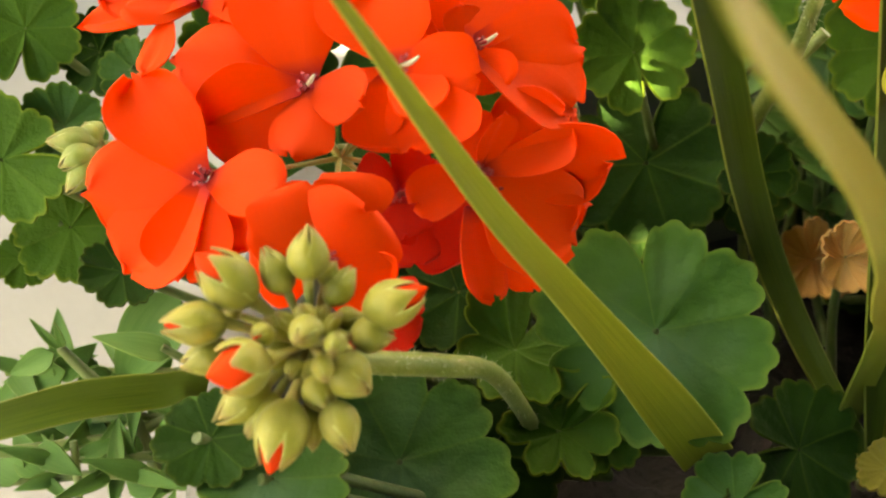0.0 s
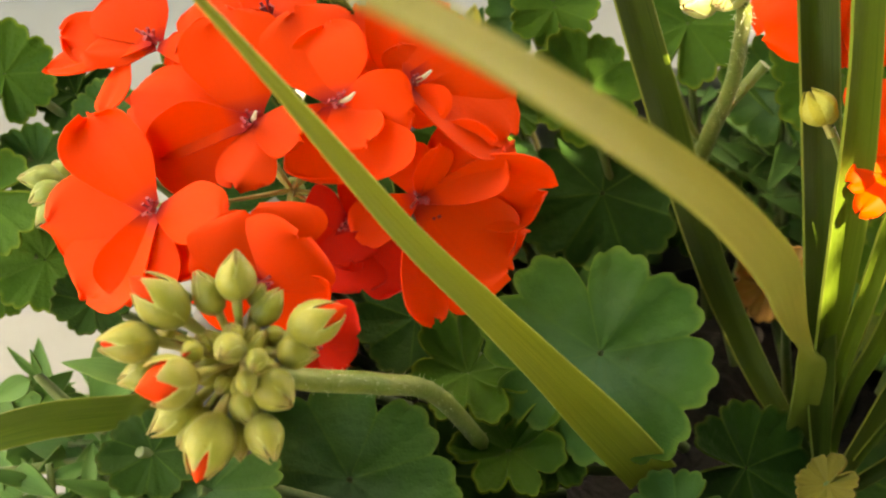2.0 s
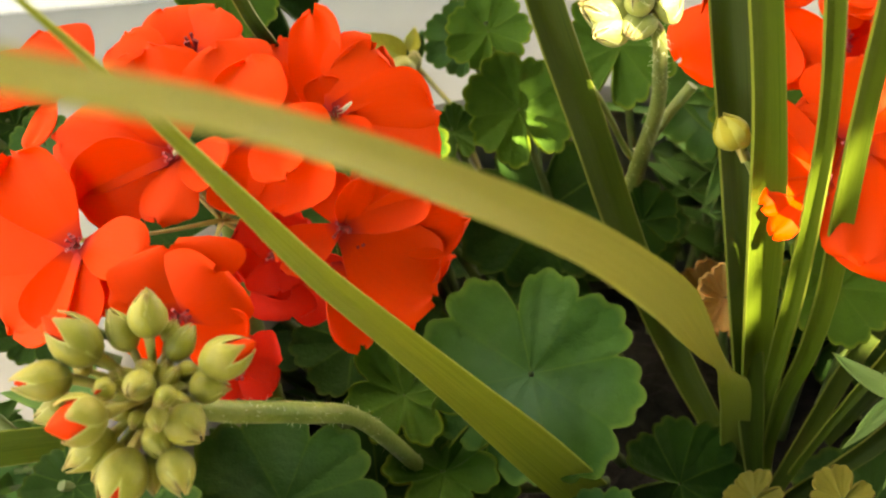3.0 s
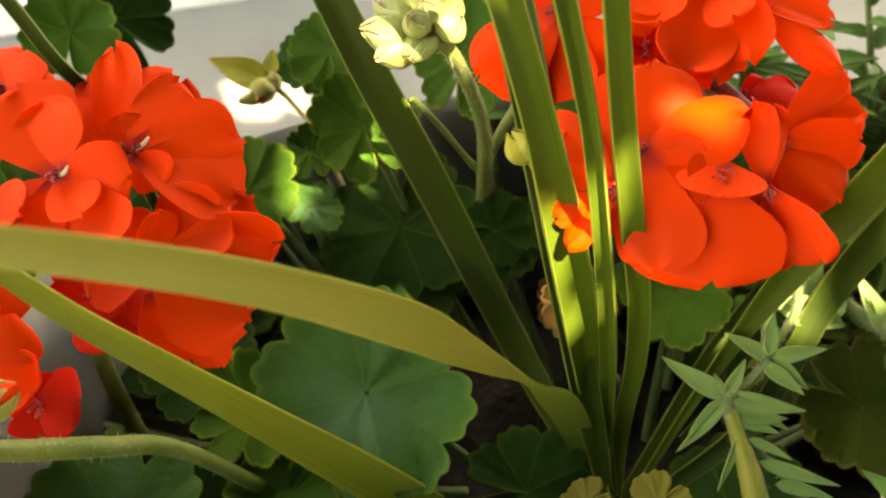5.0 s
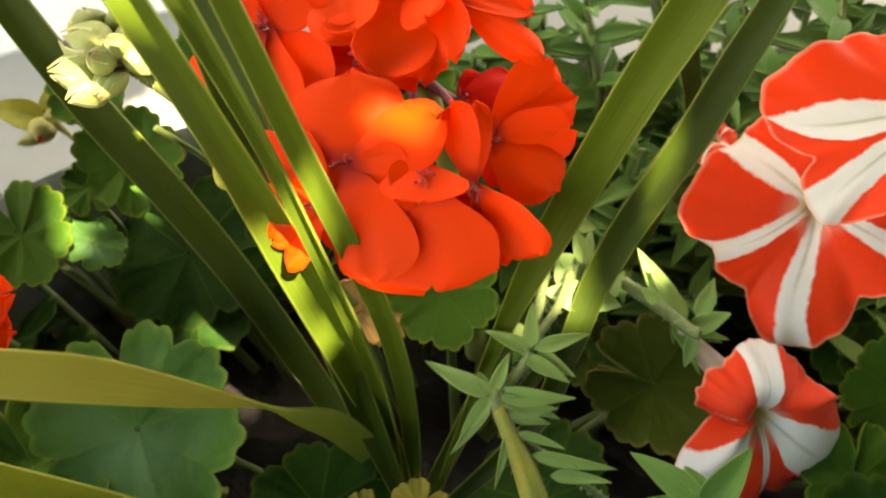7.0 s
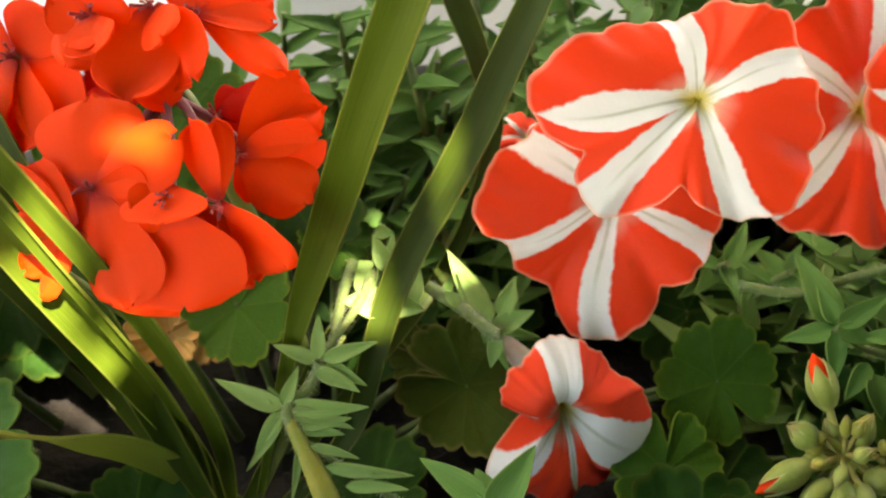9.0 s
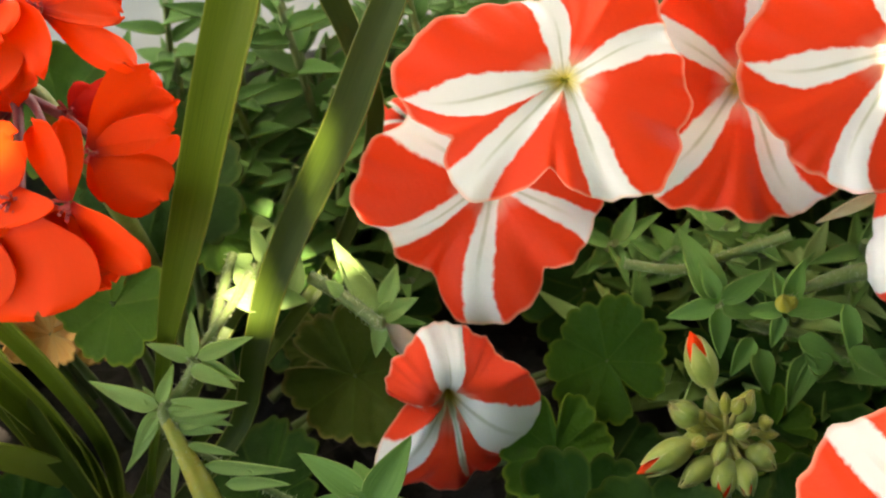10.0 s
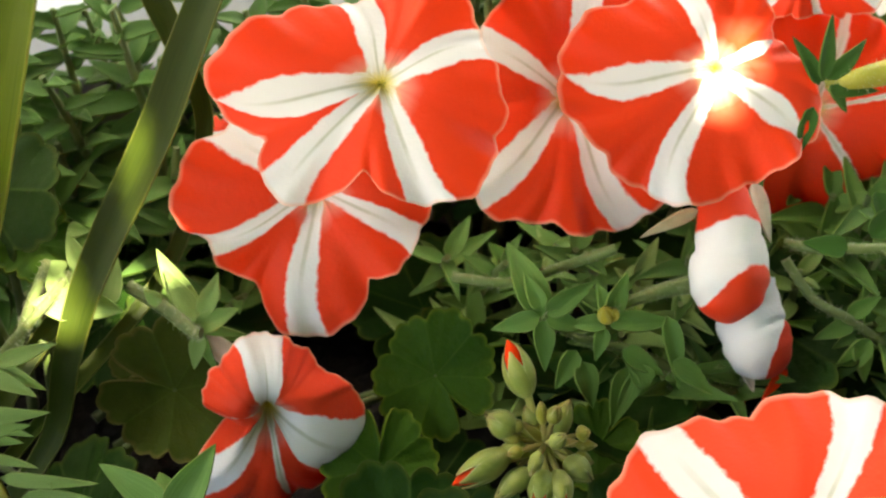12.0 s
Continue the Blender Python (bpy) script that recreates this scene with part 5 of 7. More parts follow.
spike_blade(spike, [(0.1576, 0.2120, 0.2950, 0.0066, 0), (0.1510, 0.2051, 0.3199, 0.0081, 0), (0.1440, 0.1965, 0.3440, 0.0088, 5), (0.1375, 0.1875, 0.3610, 0.0074, 25), (0.1310, 0.1800, 0.3735, 0.0036, 65), (0.1225, 0.1708, 0.3880, 0.0050, 20), (0.1130, 0.1590, 0.4060, 0.0080, 5), (0.1038, 0.1482, 0.4222, 0.0092, 0), (0.0835, 0.1275, 0.4498, 0.0071, 0), (0.0625, 0.1055, 0.4745, 0.0054, 0), (0.0440, 0.0830, 0.4965, 0.0038, 0), (0.0300, 0.0570, 0.5170, 0.0028, 0)], BLADE_TAN, "broad tan-green blade folded over near its foot", fold=0.06)
spike_blade(spike, [(0.1567, 0.1935, 0.3111, 0.0045, 0), (0.1410, 0.2174, 0.3252, 0.0075, 0), (0.1272, 0.2336, 0.3432, 0.0088, 0), (0.1150, 0.2422, 0.3649, 0.0096, 0), (0.1033, 0.2446, 0.3900, 0.0099, 0), (0.0904, 0.2462, 0.4167, 0.0095, 0), (0.0774, 0.2509, 0.4448, 0.0089, 0), (0.0690, 0.2540, 0.4640, 0.0080, 0)], BLADE_SHADED, "green blade darkened by shade", fold=0.16)
spike_blade(spike, [(0.1584, 0.1962, 0.3102, 0.0045, -10), (0.1556, 0.2046, 0.3236, 0.0062, -15), (0.1509, 0.2071, 0.3427, 0.0078, -15), (0.1456, 0.2059, 0.3676, 0.0092, -10), (0.1389, 0.2035, 0.3976, 0.0097, -5), (0.1302, 0.2016, 0.4319, 0.0076, 0), (0.1184, 0.2002, 0.4701, 0.0070, 0), (0.1120, 0.1995, 0.4900, 0.0062, 0)], BLADE, "bright blade with a sunlit fold", fold=0.24)
spike_blade(spike, [(0.1567, 0.1956, 0.3106, 0.0030, 20), (0.1563, 0.2047, 0.3286, 0.0040, 30), (0.1544, 0.2050, 0.3523, 0.0045, 35), (0.1508, 0.2014, 0.3782, 0.0047, 35), (0.1458, 0.1969, 0.4069, 0.0042, 30), (0.1395, 0.1935, 0.4387, 0.0039, 20), (0.1302, 0.1923, 0.4722, 0.0045, 0), (0.1249, 0.1916, 0.4899, 0.0039, 0)], BLADE, "narrow blade with a sunlit edge", fold=0.32)
spike_blade(spike, [(0.1600, 0.1955, 0.3080, 0.0038, 0), (0.1611, 0.2062, 0.3186, 0.0045, 0), (0.1614, 0.2080, 0.3350, 0.0050, 0), (0.1609, 0.2042, 0.3575, 0.0054, 8), (0.1581, 0.2008, 0.3816, 0.0055, 10), (0.1525, 0.1970, 0.4091, 0.0056, 5), (0.1461, 0.1921, 0.4402, 0.0053, 0), (0.1397, 0.1862, 0.4746, 0.0049, 0), (0.1363, 0.1832, 0.4917, 0.0045, 0)], BLADE, "upright olive blade", fold=0.18)
spike_blade(spike, [(0.1650, 0.1990, 0.3000, 0.0018, 0), (0.1703, 0.2027, 0.3150, 0.0022, 0), (0.1786, 0.2065, 0.3370, 0.0028, 0), (0.1870, 0.2092, 0.3582, 0.0044, 0), (0.1957, 0.2107, 0.3787, 0.0074, 0), (0.2048, 0.2106, 0.3984, 0.0092, 0), (0.2133, 0.2093, 0.4178, 0.0098, 0), (0.2216, 0.2070, 0.4369, 0.0102, 0), (0.2299, 0.2038, 0.4556, 0.0104, 0), (0.2360, 0.2010, 0.4700, 0.0100, 0)], BLADE_MID, "broad blade leaning outwards", fold=0.14)
spike_blade(spike, [(0.1690, 0.2010, 0.2990, 0.0040, 0), (0.1960, 0.2110, 0.3200, 0.0060, 0), (0.2072, 0.2175, 0.3438, 0.0072, 0), (0.2149, 0.2261, 0.3574, 0.0082, 0), (0.2242, 0.2327, 0.3703, 0.0090, 0), (0.2342, 0.2374, 0.3832, 0.0094, 0), (0.2438, 0.2414, 0.3965, 0.0096, 0), (0.2524, 0.2454, 0.4104, 0.0092, 0), (0.2613, 0.2488, 0.4246, 0.0083, 0), (0.2700, 0.2530, 0.4380, 0.0070, 0)], BLADE_SHADED, "shade-darkened blade with a clear-cut fleck of sun", fold=0.14)
spike_blade(spike, [(0.1577, 0.1949, 0.3081, 0.0032, 0), (0.1651, 0.1993, 0.3102, 0.0048, 0), (0.1895, 0.2321, 0.3291, 0.0057, 0), (0.2105, 0.2547, 0.3405, 0.0059, 0)], BLADE_SHADED, "short blade darkened by shade")
spike_blade(spike, [(0.1573, 0.1960, 0.3119, 0.0040, 0), (0.1509, 0.2030, 0.3369, 0.0075, 0), (0.1448, 0.2105, 0.3619, 0.0087, 0), (0.1388, 0.2171, 0.3869, 0.0096, 0), (0.1327, 0.2258, 0.4118, 0.0098, 0), (0.1265, 0.2346, 0.4366, 0.0098, 0), (0.1215, 0.2420, 0.4560, 0.0080, 0)], BLADE_SHADED, "shade-darkened green blade behind a bright one", fold=0.2)
spike_blade(spike, [(0.0480, 0.2350, 0.3050, 0.0030, 0), (0.0330, 0.2400, 0.3700, 0.0032, 0), (0.0220, 0.2390, 0.4080, 0.0034, 0), (0.0137, 0.2380, 0.4234, 0.0034, 0), (0.0067, 0.2375, 0.4383, 0.0034, 0), (-0.0010, 0.2370, 0.4520, 0.0028, 0)], BLADE_SHADED, "thin shade-darkened blade behind the flower head", fold=0.2)
spike_blade(spike, [(0.2404, 0.2862, 0.4285, 0.0062, 0), (0.2454, 0.2785, 0.4117, 0.0072, 0), (0.2490, 0.2725, 0.3970, 0.0064, 0), (0.2502, 0.2702, 0.3710, 0.0050, 0), (0.2295, 0.2578, 0.3332, 0.0046, 0), (0.1815, 0.2142, 0.3128, 0.0040, 0)], BLADE_SHADED, "shade-darkened blade behind the petunia foliage")
spike_blade(spike, [(0.3702, 0.1055, 0.3716, 0.0062, 0), (0.3413, 0.1126, 0.3689, 0.0059, 0), (0.3172, 0.1220, 0.3617, 0.0058, 0), (0.2962, 0.1304, 0.3538, 0.0051, 0), (0.2660, 0.1463, 0.3306, 0.0052, 0), (0.1291, 0.1969, 0.2821, 0.0048, 0)], BLADE, "pale green blade crossing low in front")
spike_blade(spike, [(-0.0747, 0.1588, 0.3331, 0.0067, 0), (-0.0597, 0.1618, 0.3374, 0.0080, 0), (-0.0424, 0.1690, 0.3390, 0.0087, 0), (-0.0271, 0.1755, 0.3366, 0.0081, 0), (-0.0175, 0.1806, 0.3338, 0.0055, 0), (0.0090, 0.1957, 0.3033, 0.0053, 0)], BLADE, "green strap blade lying outwards")
# ==== petunias
petunia((0.2978, 0.2250, 0.4070), (-0.1053, -0.7639, 0.6366), [(14, 0.0256), (103, 0.0195), (180, 0.0410), (222, 0.0389), (287, 0.0322)], [1.14, 0.97, 0.80, 0.66, 1.09], 217, "vermilion petunia with white star rays, wide open", droop=0.14, width=1.05, whites=(1.05, 1.25, -1.35, 1.1, 1.1), funnel=0.26, throat=0.18)
petunia((0.3500, 0.2430, 0.3820), (-0.0522, -0.7867, 0.6151), [(73, 0.0350), (141, 0.0284), (216, 0.0380), (292, 0.0390), (0, 0.0340)], [1.0, 0.84, 0.92, 0.98, 1.0], 218, "vermilion petunia with white star rays, wide open", droop=0.14)
petunia((0.3853, 0.2291, 0.3922), (-0.0956, -0.8070, 0.5827), [(20, 0.0178), (107, 0.0215), (176, 0.0407), (246, 0.0362), (313, 0.0303)], [1.08, 0.98, 0.96, 0.95, 1.09], 219, "vermilion petunia with white rays and yellow throat in sun", droop=0.12, funnel=0.22, width=1.0, whites=(-1, 1, -1, 1, -1))
petunia((0.2786, 0.2349, 0.3715), (-0.0535, -0.8418, 0.5371), [(42, 0.0200), (141, 0.0284), (198, 0.0322), (259, 0.0406), (325, 0.0302)], [1.0, 1.22, 0.86, 0.84, 1.0], 220, "vermilion petunia with white rays behind a larger one", droop=0.1, width=0.85)
petunia((0.2566, 0.1905, 0.3350), (0.0655, -0.9103, 0.4086), [(84, 0.0185), (171, 0.0158), (215, 0.0292), (272, 0.0279), (321, 0.0295)], [0.97, 0.5, 1.02, 1.0, 0.72], 221, "half-open red and white petunia nodding from its stem", droop=0.85, funnel=0.85, width=1.75, throat=0.3, back=(0.2401, 0.2271, 0.3370), whites=(1.3, 0.02, 0.55, -0.28, 1.05))
petunia((0.3638, 0.1205, 0.3323), (-0.1886, -0.2649, 0.9457), [(23, 0.0400), (85, 0.0463), (147, 0.0437), (235, 0.0315), (306, 0.0270)], [1.0, 0.90, 1.0, 1.0, 1.0], 222, "vermilion petunia with white rays beside the bud cluster", droop=0.14, width=0.9)
petunia((0.4271, 0.2504, 0.3576), (-0.3516, -0.8016, 0.4836), [(131, 0.0305), (-130, 0.0318), (-55, 0.0265), (14, 0.0314), (78, 0.0296)], [1.05, 1.1, 1.0, 1.0, 1.02], 223, "vermilion petunia behind a sunlit one", droop=0.16, width=0.35)
petunia((0.4280, 0.2662, 0.3997), (-0.4294, -0.6971, 0.5742), [(-166, 0.0217), (-125, 0.0197), (-75, 0.0163), (-28, 0.0226), (100, 0.0188)], [1.0, 1.0, 1.0, 1.0, 1.0], 224, "vermilion petunia at the top of the plant", droop=0.16, width=0.6)
petunia((0.2597, 0.2725, 0.3705), (-0.2331, -0.5315, 0.8144), [(-176, 0.0121), (145, 0.0098), (60, 0.0052), (-31, 0.0090), (-113, 0.0077)], [1.0, 1.0, 1.0, 1.0, 1.0], 225, "small faded petunia with a green calyx", droop=0.8, width=0.5, funnel=0.9, throat=0.4)
# ==== wilted petunia
def petal_roll(flower, stations, label, is_red, seed):
    """A rolled-up petal like a little barrel. stations: x, y, z, radius; is_red(s, lat, front) is above 0 where it is red."""
    st = curve_through(stations, 34)
    p = random.Random(seed).uniform(0, 6.28)
    T = np.linspace(0, 2 * math.pi, 56, endpoint=False)
    way = np.gradient(st[:, :3], axis=0)
    P, band = np.zeros((34, 56, 3)), np.zeros((34, 56))
    for i, row in enumerate(st):
        q, w = i / 33, unit(way[i])
        lat = unit(np.cross((0.10, -0.80, 0.55), w))
        out = np.cross(w, lat)
        crease = 1 - 0.07 * np.exp(-(((q - 0.40 + 0.05 * np.cos(T)) / 0.022) ** 2)) + 0.02 * np.sin(5 * T + 8 * q + p) + 0.018 * np.sin(q * 38 + 2 * np.sin(T) + p)
        rad = max(row[3], 0.0008) * crease
        P[i] = row[:3] + np.outer(rad * np.cos(T), lat) + np.outer(rad * np.sin(T) * 0.9, out)
        band[i] = 0.12 + np.clip(1.2 * is_red(q, np.cos(T), np.sin(T)), -0.07, 0.10)
    v, f, at = shell(P, 0.0005, True, {"along": np.full(band.shape, 0.55), "across": band, "width": np.full(band.shape, 0.95)})
    return part("limb", v, f, STAR, flower, label, at)


def upper_red(s, lat, front):
    spot = np.minimum(s - 0.53 - 0.13 * (lat - 0.45) ** 2, (front + 0.25) * 0.3)
    return np.maximum(0.27 + 0.06 * lat**2 - s, spot)


def lower_red(s, lat, front):
    return s - 0.64 + 0.32 * lat


def wilted_petunia(label):
    flower = thing("petunia_flower", (0.3873, 0.2235, 0.3596), label, "flower", "petunias")
    upper = [(0.3873, 0.2235, 0.3596, 0.0051), (0.3865, 0.2200, 0.3569, 0.0065), (0.3859, 0.2146, 0.3521, 0.0082), (0.3848, 0.2094, 0.3473, 0.0095), (0.3831, 0.2047, 0.3423, 0.0107), (0.3824, 0.2012, 0.3380, 0.0097), (0.3820, 0.1988, 0.3344, 0.0068), (0.3821, 0.1978, 0.3316, 0.0010)]
    lower = [(0.3889, 0.2060, 0.3370, 0.0080), (0.3884, 0.2011, 0.3327, 0.0087), (0.3879, 0.1962, 0.3284, 0.0093), (0.3888, 0.1919, 0.3243, 0.0090), (0.3902, 0.1891, 0.3212, 0.0068), (0.3912, 0.1880, 0.3186, 0.0010)]
    petal_roll(flower, upper, "rolled white petal with a red patch", upper_red, 7)
    petal_roll(flower, lower, "rolled white petal with a red end", lower_red, 8)
    v, f = tube([(0.3885, 0.2420, 0.3680), (0.3880, 0.2310, 0.3640), (0.3872, 0.2230, 0.3592)], [0.0018, 0.0030, 0.0050], 9, 10)
    part("tube", v, f, TUBE, flower)
    for name, a, b, wide, mat, text in (
        ("petal_fold", (0.3948, 0.2200, 0.3598), (0.3948, 0.2080, 0.3474), 0.0048, PALE_PETAL, "pale side fold"),
        ("petal_tip", (0.3841, 0.1912, 0.3212), (0.3844, 0.1851, 0.3155), 0.0036, PALE_PETAL, "cream petal tip"),
        ("petal_tip", (0.3955, 0.1885, 0.3194), (0.3861, 0.1832, 0.3152), 0.0034, RED, "red petal tip"),
        ("dry_sepal", (0.3790, 0.2180, 0.3550), (0.3621, 0.2191, 0.3501), 0.0036, DRY, "dry beige sepal"),
    ):
        a, b = np.array(a), np.array(b)
        v, f, at = lance(a, b - a, np.linalg.norm(b - a), wide, (0.10, -0.80, 0.55), 91, 0.02)
        part(name, v, f, mat, flower, text, at)
    return flower


wilted_petunia("wilted red and white petunia hanging in two rolls")
# ==== bud cluster among the petunias
buds_two = thing("geranium_bud_cluster", (0.3220, 0.1690, 0.3061), "young geranium bud cluster with one red-tipped bud", "bud cluster", "geranium bud clusters")
bud(buds_two, (0.3208, 0.1798, 0.3372), (0.3178, 0.1878, 0.3507), 0.0073, 226, 0.35, SEPAL_GREEN, stem=(0.3231, 0.1726, 0.3276))
bud(buds_two, (0.3139, 0.1705, 0.3297), (0.2979, 0.1658, 0.3277), 0.0070, 227, 0.3, SEPAL_GREEN, stem=(0.3231, 0.1726, 0.3276))
bud(buds_two, (0.3164, 0.1745, 0.3317), (0.3094, 0.1773, 0.3370), 0.0066, 228, 0, SEPAL_GREEN, stem=(0.3231, 0.1726, 0.3276))
bud(buds_two, (0.3259, 0.1721, 0.3306), (0.3296, 0.1751, 0.3378), 0.0047, 229, 0, SEPAL_GREEN, stem=(0.3231, 0.1726, 0.3276))
bud(buds_two, (0.3269, 0.1682, 0.3261), (0.3317, 0.1623, 0.3231), 0.0062, 230, 0, SEPAL_GREEN, stem=(0.3231, 0.1726, 0.3276))
bud(buds_two, (0.3179, 0.1669, 0.3262), (0.3082, 0.1624, 0.3239), 0.0055, 231, 0, SEPAL_GREEN, stem=(0.3231, 0.1726, 0.3276))
bud(buds_two, (0.3213, 0.1662, 0.3259), (0.3167, 0.1572, 0.3223), 0.0063, 232, 0.2, SEPAL_GREEN, stem=(0.3231, 0.1726, 0.3276))
bud(buds_two, (0.3240, 0.1657, 0.3257), (0.3235, 0.1562, 0.3223), 0.0059, 233, 0.15, SEPAL_GREEN, stem=(0.3231, 0.1726, 0.3276))
bud(buds_two, (0.3217, 0.1752, 0.3304), (0.3199, 0.1793, 0.3349), 0.0043, 234, 0, SEPAL_GREEN, stem=(0.3231, 0.1726, 0.3276))
bud(buds_two, (0.3179, 0.1719, 0.3289), (0.3105, 0.1711, 0.3299), 0.0043, 235, 0, SEPAL_GREEN, stem=(0.3231, 0.1726, 0.3276))
bud(buds_two, (0.3233, 0.1681, 0.3317), (0.3266, 0.1673, 0.3359), 0.0036, 236, 0, SEPAL_GREEN, stem=(0.3231, 0.1726, 0.3276))
bud(buds_two, (0.3200, 0.1666, 0.3324), (0.3166, 0.1617, 0.3307), 0.0031, 237, 0, SEPAL_GREEN, stem=(0.3231, 0.1726, 0.3276))
stalk(buds_two, [(0.3231, 0.1726, 0.3276), (0.3244, 0.1721, 0.3178), (0.3220, 0.1723, 0.2866)], [0.0018, 0.0020, 0.0023], STALK, name="stalk")
fuzz(buds_two, [(0.3231, 0.1726, 0.3276), (0.3244, 0.1721, 0.3178), (0.3220, 0.1723, 0.2866)], [0.0018, 0.0020, 0.0023], 220, 238)
dice = random.Random(77)
for k in range(22):
    a, lift = k * 2.4, dice.uniform(0.15, 1.0)
    way = unit((math.cos(a), math.sin(a) * 0.64 - 0.6 * lift, math.sin(a) * 0.77 + 0.5 * lift))
    foot = np.array((0.3231, 0.1726, 0.3276)) + way * 0.0012
    if k % 2:
        bud(buds_two, foot + way * dice.uniform(0.004, 0.007), foot + way * dice.uniform(0.010, 0.0125), dice.uniform(0.0026, 0.0038), 300 + k, 0, SEPAL, stem=foot)
    else:
        v, f, at = lance(foot, way, dice.uniform(0.006, 0.010), 0.0026, (0.05, -0.70, 0.70), 300 + k, 0.15)
        part("bract", v, f, SEPAL, buds_two, "", at)
# ==== petunia shoots
shoot = thing("petunia_shoot", (0.1931, 0.1767, 0.3253), "hairy light green petunia shoot with starry leaf whorls", "shoot", "petunia shoots")
shoot_leaves(shoot, [((0.1943, 0.2038, 0.3592), (0.1841, 0.2083, 0.3645), 0.0035), ((0.1950, 0.2041, 0.3596), (0.1955, 0.2115, 0.3684), 0.0035), ((0.1958, 0.2038, 0.3592), (0.2104, 0.2058, 0.3616), 0.0038), ((0.1965, 0.2034, 0.3587), (0.2057, 0.1982, 0.3525), 0.0032), ((0.1936, 0.2024, 0.3576), (0.2047, 0.1971, 0.3543), 0.0038), ((0.1841, 0.1973, 0.3514), (0.1665, 0.2024, 0.3576), 0.0047), ((0.1848, 0.1973, 0.3514), (0.2053, 0.1938, 0.3472), 0.0044), ((0.1848, 0.1963, 0.3503), (0.2016, 0.1929, 0.3461), 0.0038), ((0.1833, 0.1966, 0.3506), (0.1746, 0.1907, 0.3435), 0.0035), ((0.1833, 0.1959, 0.3497), (0.1727, 0.1869, 0.3390), 0.0029), ((0.1841, 0.1977, 0.3519), (0.1899, 0.2034, 0.3587), 0.0032), ((0.1826, 0.1977, 0.3519), (0.1811, 0.2010, 0.3559), 0.0029), ((0.1863, 0.1940, 0.3475), (0.2009, 0.1935, 0.3469), 0.0038), ((0.1870, 0.1935, 0.3469), (0.1987, 0.1916, 0.3446), 0.0032)], SHOOT_PALE_LIT, 239)
shoot_leaves(shoot, [((0.1895, 0.1889, 0.3445), (0.2018, 0.1861, 0.3412), 0.0023), ((0.1873, 0.1898, 0.3456), (0.1829, 0.1796, 0.3334), 0.0020), ((0.1924, 0.1852, 0.3401), (0.2142, 0.1807, 0.3347), 0.0032), ((0.1967, 0.1815, 0.3356), (0.2127, 0.1804, 0.3343), 0.0032), ((0.2025, 0.1833, 0.3378), (0.2025, 0.1805, 0.3345), 0.0029)], SHOOT_PALE_LIT, 240)
stalk(shoot, [(0.1950, 0.2034, 0.3587), (0.1904, 0.2010, 0.3527), (0.1848, 0.1966, 0.3506), (0.1863, 0.1930, 0.3463)], [0.0012, 0.0015, 0.0016, 0.0022], SHOOT_STEM, name="stem")
fuzz(shoot, [(0.1950, 0.2034, 0.3587), (0.1904, 0.2010, 0.3527), (0.1848, 0.1966, 0.3506), (0.1863, 0.1930, 0.3463)], [0.0012, 0.0015, 0.0016, 0.0022], 220, 241)
stalk(shoot, [(0.1852, 0.1949, 0.3486), (0.1871, 0.1900, 0.3443), (0.1906, 0.1824, 0.3367), (0.1941, 0.1727, 0.3236)], [0.0019, 0.0022, 0.0032, 0.0039], BUD_TUBE, name="bud_tube", label="yellowish green bud tube")
fuzz(shoot, [(0.1852, 0.1949, 0.3486), (0.1871, 0.1900, 0.3443), (0.1906, 0.1824, 0.3367), (0.1941, 0.1727, 0.3236)], [0.0019, 0.0022, 0.0032, 0.0039], 220, 242)
stalk(shoot, [(0.1936, 0.2034, 0.3587), (0.2047, 0.2189, 0.3601), (0.2104, 0.2360, 0.3571)], [0.0010, 0.0012, 0.0013], SHOOT_STEM, name="side_stem")
fuzz(shoot, [(0.1936, 0.2034, 0.3587), (0.2047, 0.2189, 0.3601), (0.2104, 0.2360, 0.3571)], [0.0010, 0.0012, 0.0013], 220, 243)
stalk(shoot, [(0.1875, 0.1905, 0.3449), (0.2004, 0.1843, 0.3343), (0.2138, 0.1798, 0.3211)], [0.0010, 0.0010, 0.0010], SHOOT_STEM, name="side_stem")
fuzz(shoot, [(0.1875, 0.1905, 0.3449), (0.2004, 0.1843, 0.3343), (0.2138, 0.1798, 0.3211)], [0.0010, 0.0010, 0.0010], 220, 244)
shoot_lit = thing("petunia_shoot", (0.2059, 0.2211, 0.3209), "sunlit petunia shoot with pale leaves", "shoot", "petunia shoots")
shoot_leaves(shoot_lit, [((0.2126, 0.2265, 0.3534), (0.2016, 0.2271, 0.3585), 0.0078), ((0.2127, 0.2267, 0.3537), (0.2236, 0.2265, 0.3506), 0.0062), ((0.2121, 0.2285, 0.3527), (0.2179, 0.2448, 0.3641), 0.0053), ((0.2147, 0.2347, 0.3584), (0.2112, 0.2418, 0.3665), 0.0047), ((0.2099, 0.2344, 0.3595), (0.2072, 0.2367, 0.3621), 0.0041), ((0.2077, 0.2305, 0.3548), (0.2080, 0.2368, 0.3623), 0.0053), ((0.2160, 0.2284, 0.3511), (0.2234, 0.2391, 0.3575), 0.0095), ((0.2330, 0.2258, 0.3499), (0.2288, 0.2287, 0.3532), 0.0035), ((0.2127, 0.2414, 0.3676), (0.2181, 0.2404, 0.3666), 0.0038)], SHOOT_PALE_LIT, 245)
stalk(shoot_lit, [(0.1967, 0.2109, 0.3519), (0.1999, 0.2244, 0.3553), (0.2051, 0.2406, 0.3590)], [0.0011, 0.0014, 0.0013], SHOOT_STEM, name="stem")
